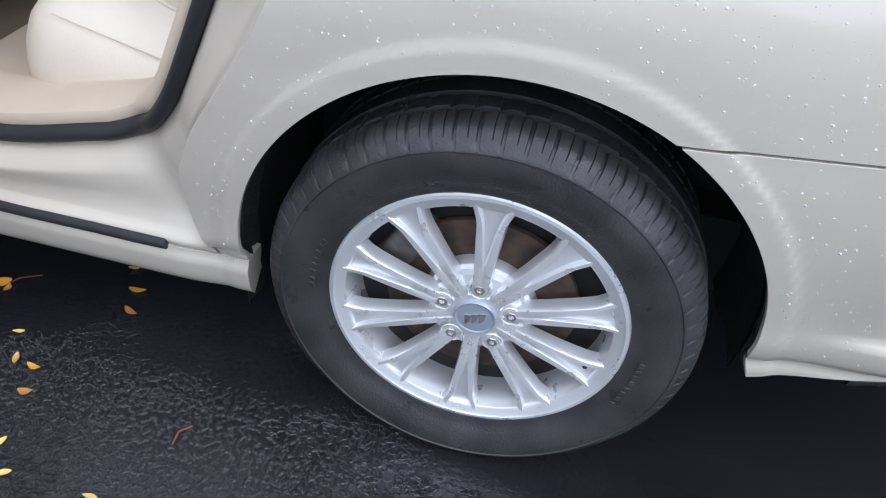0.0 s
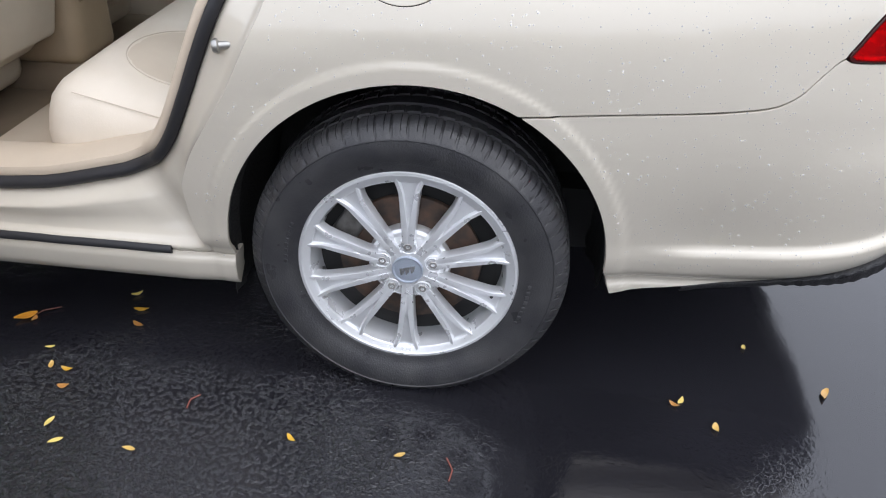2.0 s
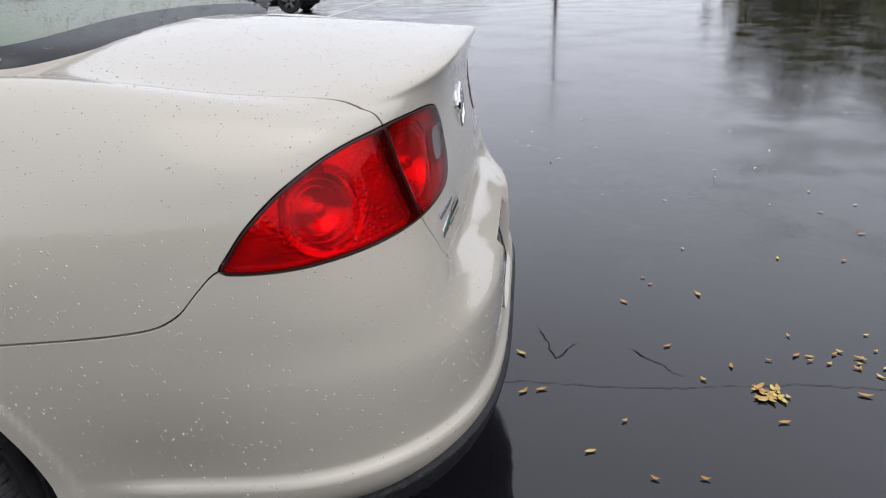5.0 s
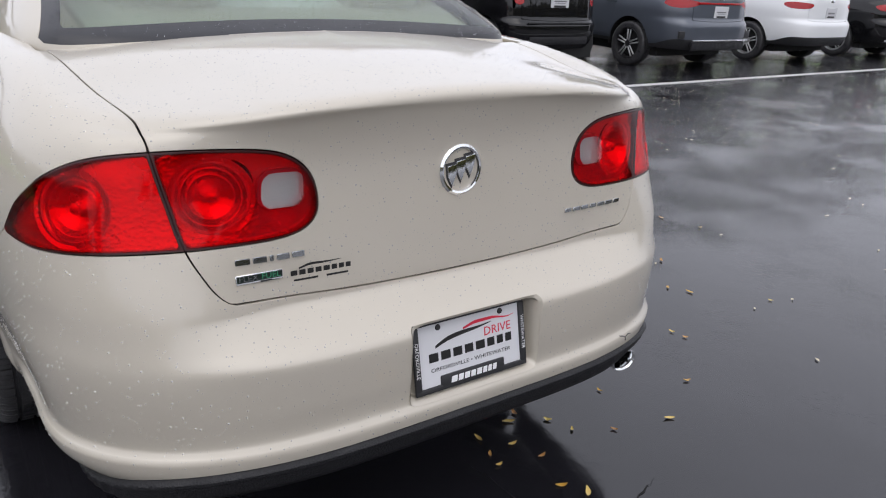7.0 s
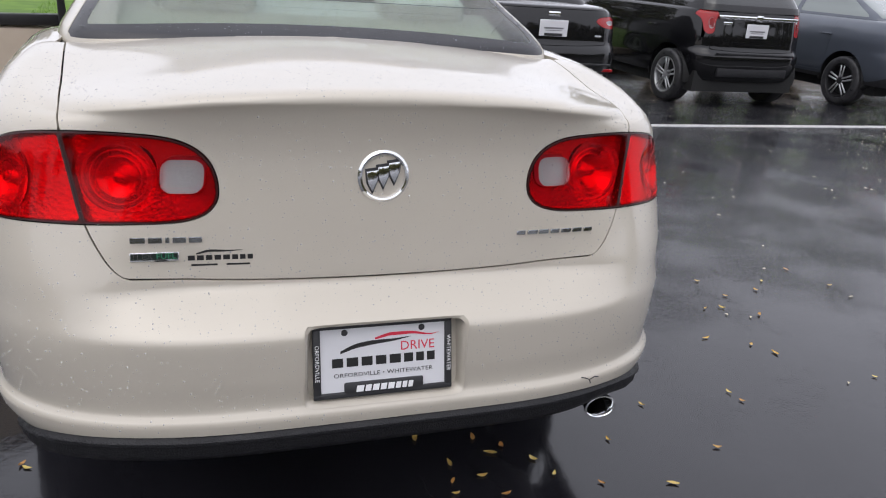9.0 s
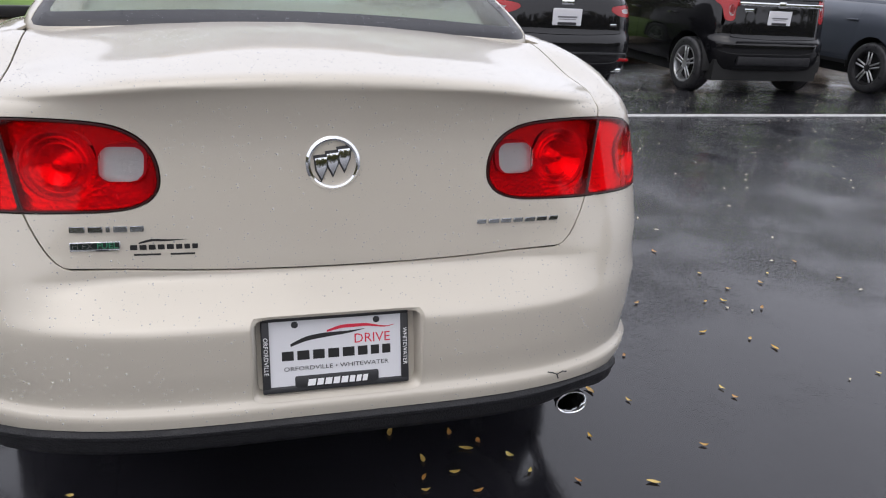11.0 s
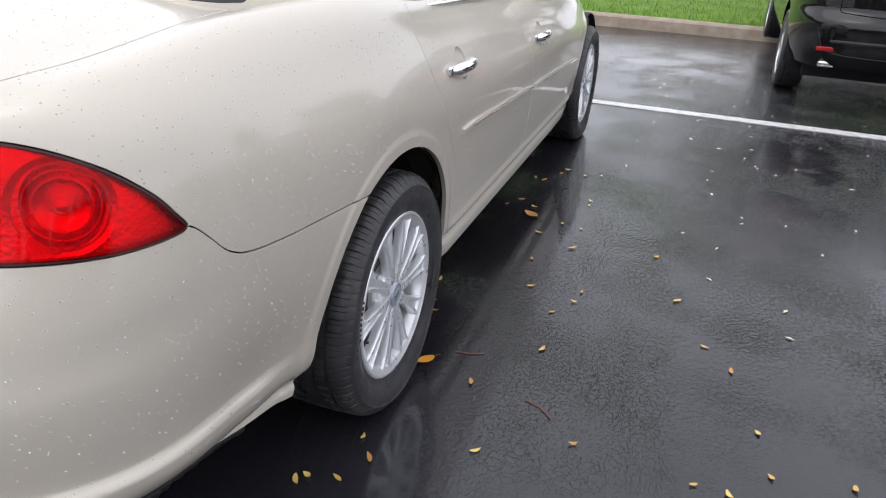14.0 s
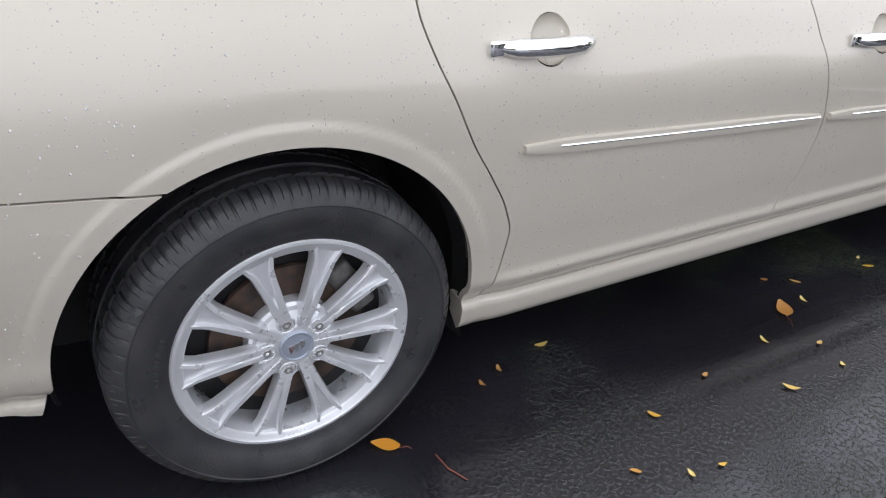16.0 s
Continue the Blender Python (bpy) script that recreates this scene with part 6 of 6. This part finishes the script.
for w in (WHEEL_FIVE, WHEEL_FOUR):
    for o in (*w.children_recursive, w):
        bpy.data.objects.remove(o)

# ---- trees behind the kerb and round the lot ----
BARK = material("bark", (0.10, 0.07, 0.05), 0.9)
feed(BARK, "Base Color", mottle(BARK, 14, 8, 0.3, 0.7, (0.06, 0.043, 0.03), (0.15, 0.11, 0.08)))
bump(BARK, mottle(BARK, 30, 6, 0.3, 0.7, 0.0, 1.0), 0.8, 0.03)
FOLIAGE = material("autumn_foliage", (0.10, 0.10, 0.03), 0.6)
fi = node(FOLIAGE, "NewGeometry")
fr = node(FOLIAGE, "ValToRGB", {"Fac": fi.outputs["Random Per Island"]})
fr.color_ramp.elements[0].color, fr.color_ramp.elements[1].color = (0.045, 0.07, 0.015, 1), (0.16, 0.13, 0.03, 1)
feed(FOLIAGE, "Base Color", fr.outputs[0])


def make_tree(seed, height):
    r = np.random.default_rng(seed)
    root = thing("tree", "autumn tree with olive and yellow leaves", "tree", "trees round the car park")
    limbs = [tube_bm([(0, 0, -0.1), (0.02, 0.03, height * 0.2), (0.05, 0, height * 0.5), (0, 0.05, height * 0.85)], [0.11, 0.085, 0.06, 0.02], 12)]
    tips = []
    for k in range(9):
        a, z0 = k * 2.4, height * (0.25 + 0.06 * k)
        ln = height * (0.34 - 0.022 * k)
        p = [(0.03, 0.02, z0), (ln * 0.5 * math.cos(a), ln * 0.5 * math.sin(a), z0 + ln * 0.35), (ln * math.cos(a), ln * math.sin(a), z0 + ln * 0.55)]
        tips.append(p)
        limbs.append(tube_bm(p, [0.06, 0.035, 0.012], 7))
    part("trunk", joined(*limbs), BARK, root)
    vs, fs = [], []
    for p in tips:
        for _ in range(420):
            t = r.random() ** 0.6
            c = np.array(p[1]) * (1 - t) + np.array(p[2]) * t + r.normal(0, height * 0.075, 3)
            d, e = r.normal(0, 1, 3), r.normal(0, 1, 3)
            d, e = d / np.linalg.norm(d) * 0.085, e / np.linalg.norm(e) * 0.045
            k = len(vs)
            vs += [tuple(c - d), tuple(c + e), tuple(c + d), tuple(c - e)]
            fs.append((k, k + 1, k + 2, k + 3))
    me = bpy.data.meshes.new("crown")
    me.from_pydata(vs, [], fs)
    me.materials.append(FOLIAGE)
    hang(new("crown", me), root)
    return root


tree = make_tree(3, 3.6)
tree.location = (2.55, 10.55, 0.10)
for x, y, turn, size in ((9.5, 12.5, 70, 1.0), (17.0, 13.5, 210, 1.2)):
    t2 = copy_thing(tree, pose(x, y, 0.1 if y > 9 else 0, 0, 0, turn))
    t2.scale = (size, size, size)

# far woods round the lot; the western half is unseen, added to darken reflections
wrng = np.random.default_rng(17)
vs, fs = [], []
for k in range(200):
    west = k >= 90
    ang = radians(100 + 148 * (k - 90 + wrng.random()) / 110) if west else radians(-112 + 96 * (k + wrng.random()) / 90)
    rad, tall = wrng.uniform(46, 62), wrng.uniform(3.5, 7.5)
    cx, cy = rad * math.cos(ang), rad * math.sin(ang)
    for _ in range(110):
        h = wrng.random()
        spread = 2.6 * (1 - 0.6 * h)
        c = np.array([cx, cy, 0.3 + tall * h]) + wrng.normal(0, 1, 3) * [spread * 0.5, spread * 0.5, 0.4]
        d, e = wrng.normal(0, 1, 3), wrng.normal(0, 1, 3)
        d, e = d / np.linalg.norm(d) * 0.85, e / np.linalg.norm(e) * 0.6
        k0 = len(vs)
        vs += [tuple(c - d), tuple(c + e), tuple(c + d), tuple(c - e)]
        fs.append((k0, k0 + 1, k0 + 2, k0 + 3))
me = bpy.data.meshes.new("far_woods")
me.from_pydata(vs, [], fs)
me.materials.append(FOLIAGE)
tagged(new("far_woods", me), "far olive autumn woods round the car park, western half added unseen", "woods", kind="stuff")

pole = thing("street_lamp", "slim dark lamp post standing across the lot", "street lamp", at=(37.0, -2.5, 0))
part("post", tube_bm([(0, 0, 0), (0, 0, 3), (0, 0, 6.5)], [0.09, 0.07, 0.05], 12), BLACK_PLASTIC, pole)
part("base", lathe_bm([(0.22, 0), (0.22, 0.5), (0.10, 0.55)], 16, "Z"), CONCRETE, pole)
part("lamp_head", box_bm(0.25, 0.7, 0.12, (0, 0.3, 6.5), 0.03, 2), BLACK_PLASTIC, pole)

# ---- leaves, twigs and cracks ----
LEAF = material("wet_yellow_leaf", (0.62, 0.40, 0.05), 0.35)
li = node(LEAF, "ObjectInfo")
lr = node(LEAF, "ValToRGB", {"Fac": li.outputs["Random"]})
lr.color_ramp.elements[0].color, lr.color_ramp.elements[1].color = (0.60, 0.36, 0.035, 1), (0.72, 0.56, 0.16, 1)
brown = lr.color_ramp.elements.new(0.12)
brown.color = (0.42, 0.19, 0.05, 1)
feed(LEAF, "Base Color", lr.outputs[0])
PALE_LEAF = material("pale_leaf", (0.62, 0.55, 0.40), 0.5)
ORANGE_LEAF = material("orange_leaf", (0.62, 0.27, 0.03), 0.4)
TWIG = material("red_brown_twig", (0.22, 0.06, 0.04), 0.6)


def leaf_mesh(length, width, curl, seed):
    r = random.Random(seed)
    bm = bmesh.new()
    rows = []
    for i in range(9):
        t = i / 8
        w = width * math.sin(math.pi * (0.04 + 0.92 * t) ** 0.85) * 0.5
        lift = curl * (4 * (t - 0.5) ** 2) + 0.0015
        bend = 0.12 * length * math.sin(t * 2.4)
        rows.append([bm.verts.new((bend + s * w, length * (t - 0.5), lift + abs(s) * curl * 0.5)) for s in (-1, 0, 1)])
    for a, b in zip(rows, rows[1:]):
        for k in range(2):
            bm.faces.new((a[k], a[k + 1], b[k + 1], b[k]))
    top = bmesh.ops.extrude_face_region(bm, geom=bm.faces[:])
    bmesh.ops.translate(bm, vec=(0, 0, 0.0008), verts=[g for g in top["geom"] if isinstance(g, bmesh.types.BMVert)])
    bmesh.ops.recalc_face_normals(bm, faces=bm.faces)
    me = bpy.data.meshes.new("fallen_leaf")
    smooth_by(bm, 60)
    bm.to_mesh(me)
    bm.free()
    return me


shapes = [leaf_mesh(0.034, 0.013, 0.002, 1), leaf_mesh(0.028, 0.012, 0.004, 2), leaf_mesh(0.040, 0.014, 0.003, 3), leaf_mesh(0.024, 0.014, 0.003, 4)]
for m_ in shapes:
    m_.materials.append(LEAF)
lrng = random.Random(11)


def drop_leaf(x, y, size=1.0, mesh=None, label="small yellow leaf lying on wet asphalt"):
    o = new("fallen_leaf", mesh or lrng.choice(shapes))
    o.matrix_basis = pose(x, y, fall(y) + 0.002, lrng.uniform(-3, 3), lrng.uniform(-3, 3), lrng.uniform(0, 360))
    s = size * lrng.uniform(0.8, 1.15)
    o.scale = (s, s, s)
    return tagged(o, label, "leaf", "fallen leaves")


for x, y in [(-0.81, 0.98), (-0.67, 0.77), (-0.73, 0.73), (-0.79, 0.71), (-0.91, 0.88), (-0.97, 0.84), (-0.975, 0.80), (-1.03, 0.78), (-1.14, 0.75), (-1.19, 0.71), (-1.19, 0.55), (-1.11, 0.22), (-1.13, -0.02), (-0.65, -0.85), (-0.87, -0.65), (-0.885, -0.635),
             (-0.95, -0.72), (-0.80, -1.01), (-1.15, -0.86)]:
    drop_leaf(x, y)
for x, y in [(-0.14, -1.43), (0.02, -1.54), (0.27, -1.82), (0.36, -1.93), (0.41, -2.06), (0.44, -2.20), (0.40, -2.25), (0.46, -2.29), (0.37, -2.34), (0.04, -2.00), (-0.24, -1.59), (-0.23, -1.72), (0.16, -1.24), (0.17, -1.30), (0.36, -1.17),
             (0.40, -1.23), (1.09, -1.74), (1.02, -1.76), (1.34, -2.36), (1.32, -2.64), (1.67, -2.85), (2.00, -2.77), (0.49, -1.74), (0.84, -1.63), (0.93, -1.93), (0.59, -2.18), (0.61, -2.45), (0.21, -2.29), (3.02, -1.40), (2.37, -2.84), (0.40, -1.04), (0.26, -1.01), (0.69, -1.06), (0.90, -1.11)]:
    drop_leaf(x, y)
for x, y in [(0.82, -0.87), (1.15, -0.98), (0.57, -0.99), (0.54, -0.91), (0.47, -0.83), (0.42, -0.86), (0.39, -0.77), (0.28, -0.88), (0.36, -0.95), (0.27, -0.96), (0.22, -0.74), (1.17, -0.43), (1.45, -0.02), (1.41, -0.70), (1.42, -0.76), (1.04, -0.71),
             (1.80, -0.48), (2.07, -0.72), (1.99, -0.16), (1.96, 0.05), (2.28, 0.18), (2.53, 0.30), (2.61, 0.08), (1.93, 0.23), (1.21, -0.15), (2.17, 0.09), (1.86, -0.06), (1.77, -0.06), (1.59, -0.31), (1.77, 0.65), (1.86, 0.53), (0.91, -0.22)]:
    drop_leaf(x, y)
for x, y in [(0.96, -0.29), (0.92, -0.39), (0.83, -0.43), (0.845, -0.41), (0.93, -0.63), (1.75, -0.40), (0.78, 0.73), (0.82, 0.57), (0.85, 0.50), (1.12, 0.83), (1.07, 1.06), (1.03, 1.34), (1.11, 1.48), (1.20, 1.46), (1.20, 1.24), (1.18, 1.83), (1.55, 1.30), (1.31, 0.86),
             (1.24, 0.66), (1.30, 0.77), (1.26, 0.41), (1.10, 0.14), (1.66, 0.94), (0.81, 1.60), (0.86, 1.69), (0.94, 1.63), (1.09, 2.19), (0.96, 2.16), (0.90, 2.02), (0.98, 2.24), (0.85, 2.04)]:
    drop_leaf(x, y)


def big_leaf(x, y, turn, length, width, mat, stem):
    me = leaf_mesh(length, width, 0.006, 9)
    me.materials.append(mat)
    o = drop_leaf(x, y, 1.0, me, "larger orange leaf with a stem on wet asphalt")
    o.matrix_basis = pose(x, y, 0.002, 0, 0, turn)
    part("stem", tube_bm([(0.0, -length * 0.45, 0.003), (0.004, -length * 0.75, 0.006), (0.0, -length * 0.45 - stem, 0.003)], 0.0010, 5), TWIG, o)
    return o


big_leaf(0.938, 0.187, 150, 0.066, 0.036, ORANGE_LEAF, 0.03)
big_leaf(0.946, 1.516, 60, 0.085, 0.050, LEAF, 0.05)
big_leaf(-0.81, 1.00, 40, 0.055, 0.028, ORANGE_LEAF, 0.06)
for k in range(22):
    drop_leaf(0.197 + lrng.gauss(0, 0.024), -2.004 + lrng.gauss(0, 0.024), 1.1)
for k in range(10):
    drop_leaf(0.42 + lrng.gauss(0, 0.05), -2.25 + lrng.gauss(0, 0.12), 0.9)


def twig(points):
    o = part("twig", tube_bm([(x, y, 0.003) for x, y in points], 0.0017, 6), TWIG)
    return tagged(o, "thin red-brown leaf stalk on wet asphalt", "twig", "fallen stalks")


twig([(1.004, 0.28), (1.05, 0.285), (1.096, 0.307)])
twig([(-1.013, 0.461), (-1.03, 0.478), (-1.058, 0.476)])
twig([(1.28, 0.12), (1.33, 0.10), (1.37, 0.06)])
twig([(-1.12, -0.12), (-1.15, -0.135), (-1.18, -0.13)])

# small leaves strewn farther off
srng = np.random.default_rng(8)
vs, fs = [], []
for _ in range(760):
    if _ < 420:
        x, y = srng.uniform(1.0, 13), srng.uniform(1.4, 5.4)
    elif _ < 460:
        x, y = srng.uniform(1.4, 5.0), srng.uniform(-3.5, 1.5)
    else:
        x, y = srng.uniform(2.5, 24), srng.uniform(-12, 1.0)
    a, ln, w = srng.uniform(0, 6.28), srng.uniform(0.009, 0.019), srng.uniform(0.004, 0.007)
    c, s = math.cos(a), math.sin(a)
    z = fall(y) + 0.004
    k = len(vs)
    vs += [(x - c * ln, y - s * ln, z), (x + s * w, y - c * w, z + 0.003), (x + c * ln, y + s * ln, z), (x - s * w, y + c * w, z + 0.003), (x, y, z + 0.005)]
    fs += [(k, k + 1, k + 4), (k + 1, k + 2, k + 4), (k + 2, k + 3, k + 4), (k + 3, k, k + 4)]
me = bpy.data.meshes.new("strewn_leaves")
me.from_pydata(vs, [], fs)
me.materials.append(PALE_LEAF)
tagged(new("strewn_leaves", me), "pale tiny leaves strewn over the wet asphalt", "leaves", kind="stuff")

CRACK = material("open_crack", (0.004, 0.004, 0.004), 0.8)


def crack_line(points, width, seed):
    r = random.Random(seed)
    bm = bmesh.new()
    p = [Vector((x, y, 0.0022)) for x, y in points]
    fine = []
    for a, b in zip(p, p[1:]):
        n = max(2, int((b - a).length / 0.025))
        for k in range(n):
            q = a.lerp(b, k / n)
            fine.append(q + Vector((r.uniform(-1, 1), r.uniform(-1, 1), 0)) * 0.007)
    rows = []
    for i, q in enumerate(fine):
        d = (fine[min(i + 1, len(fine) - 1)] - fine[max(i - 1, 0)]).normalized()
        s = Vector((-d.y, d.x, 0)) * width * (0.25 + r.random()) * min(1, 0.2 + i / 3, 0.2 + (len(fine) - 1 - i) / 3)
        rows.append((bm.verts.new(q - s), bm.verts.new(q + s)))
    for a, b in zip(rows, rows[1:]):
        bm.faces.new((a[0], a[1], b[1], b[0]))
    bmesh.ops.recalc_face_normals(bm, faces=bm.faces)
    for f in bm.faces:
        if f.normal.z < 0:
            f.normal_flip()
    return tagged(part("asphalt_crack", bm, CRACK), "dark open crack in the asphalt", "crack", kind="structure")


crack_line([(0.469, -1.606), (0.407, -1.651), (0.33, -1.72), (0.261, -1.777)], 0.0035, 1)
crack_line([(0.616, -1.289), (0.47, -1.33), (0.381, -1.347), (0.45, -1.40), (0.521, -1.44)], 0.0025, 2)
crack_line([(0.18, -0.9), (0.22, -1.25), (0.20, -1.6), (0.26, -2.1), (0.24, -2.8), (0.3, -4.2)], 0.0013, 3)

# ---- rain beads on the body ----
WATER = material("water", (0.96, 0.97, 0.98), 0.02, Transmission_Weight=1.0, IOR=1.33)
# the white, non-clear share paints in the skylight a drop would gather
BEAD = material("rain_bead_white_glint", (0.93, 0.93, 0.93), 0.04, Transmission_Weight=0.64, IOR=1.36)


def beads(name, hull_, pick, count, lo, hi, seed, lift=0.0, mat=BEAD):
    """Flattened domes of water strewn over the picked part of a hull."""
    r = np.random.default_rng(seed)
    q = hull_.quads
    idx = np.where(pick(hull_.P, hull_.N)[q].all(1))[0]
    vs, fs = [], []
    p0, p1, p3 = hull_.P[q[idx, 0]], hull_.P[q[idx, 1]], hull_.P[q[idx, 3]]
    chance = np.linalg.norm(np.cross(p1 - p0, p3 - p0), axis=1)
    for i in r.choice(len(idx), count, p=chance / chance.sum()):
        n = Vector(hull_.N[q[idx[i], 0]])
        a0, b0 = r.random(2)
        p = Vector(p0[i] + (p1[i] - p0[i]) * a0 + (p3[i] - p0[i]) * b0) + n * lift
        t = n.orthogonal().normalized()
        b = n.cross(t)
        rad = lo + (hi - lo) * float(r.random()) ** 3
        k = len(vs)
        for rr, hh in ((1.0, -0.10), (0.80, 0.55)):
            for a in range(7):
                ang = a * 2 * math.pi / 7
                vs.append(tuple(p + (t * math.cos(ang) + b * math.sin(ang)) * rad * rr + n * rad * hh))
        vs.append(tuple(p + n * rad * 0.85))
        for a in range(7):
            c = (a + 1) % 7
            fs += [(k + a, k + c, k + 7 + c, k + 7 + a), (k + 7 + a, k + 7 + c, k + 14)]
    me = bpy.data.meshes.new(name)
    me.from_pydata(vs, [], fs)
    me.polygons.foreach_set("use_smooth", [True] * len(me.polygons))
    me.materials.append(mat)
    o = new(name, me)
    o.visible_shadow = False
    return tagged(o, "rain beads standing on the car's wet surface", "water drops", kind="stuff")


def body_pick(P, N):
    x, y, z = P.T
    ok = (z > 0.3) & (y < 1.6) & (N[:, 2] > -0.35) & (arches(x, y, z, 0) > 0.01) & (over_bottom(x, y, z, 0) > 0.01) & (cabin(x, y, z, 0) < -0.01) & (plate_recess(x, y, z, 0) < -0.01)
    return ok & ~((x < 0) & (y > door_rear(z) - 0.01) & (y < door_split(z) + 0.01))


beads("rain_beads", hull, lambda P, N: body_pick(P, N) & (P[:, 2] < 1.085), 12000, 0.0006, 0.0021, 21)
beads("rain_beads", hull, lambda P, N: body_pick(P, N) & (P[:, 2] > 1.07) & (P[:, 1] < -0.3), 2600, 0.0006, 0.0019, 22)
beads("rain_beads", cab, lambda P, N: (rear_glass(P[:, 0], P[:, 1], P[:, 2], 0) > 0) & (P[:, 2] < 1.36), 3000, 0.0016, 0.0048, 23, 0.0, WATER)


def tyre_drops(seed, count):
    """Tiny drops clinging to the sidewall and the spokes' faces, in a wheel's own frame."""
    r = np.random.default_rng(seed)
    bm = bmesh.new()
    for _ in range(count):
        a = r.uniform(0, 2 * math.pi)
        rr = r.uniform(0.245, 0.325)
        x = 0.1075 + 0.0095 * math.sin(math.pi * (rr - 0.235) / 0.105)
        s = 0.0006 + 0.0011 * r.random() ** 3
        bmesh.ops.create_icosphere(bm, subdivisions=1, radius=s, matrix=Matrix.Translation((x, rr * math.sin(a), rr * math.cos(a))))
    return smooth_by(bm, 180)


for ob in [o for o in sedan.children if o.name.startswith("wheel") and not o.name.startswith("wheelhouse") and abs(o.location.y) < 0.5]:
    tagged(part("water_drops", tyre_drops(31, 520), WATER, ob), "tiny water drops on the tyre wall", kind="stuff")
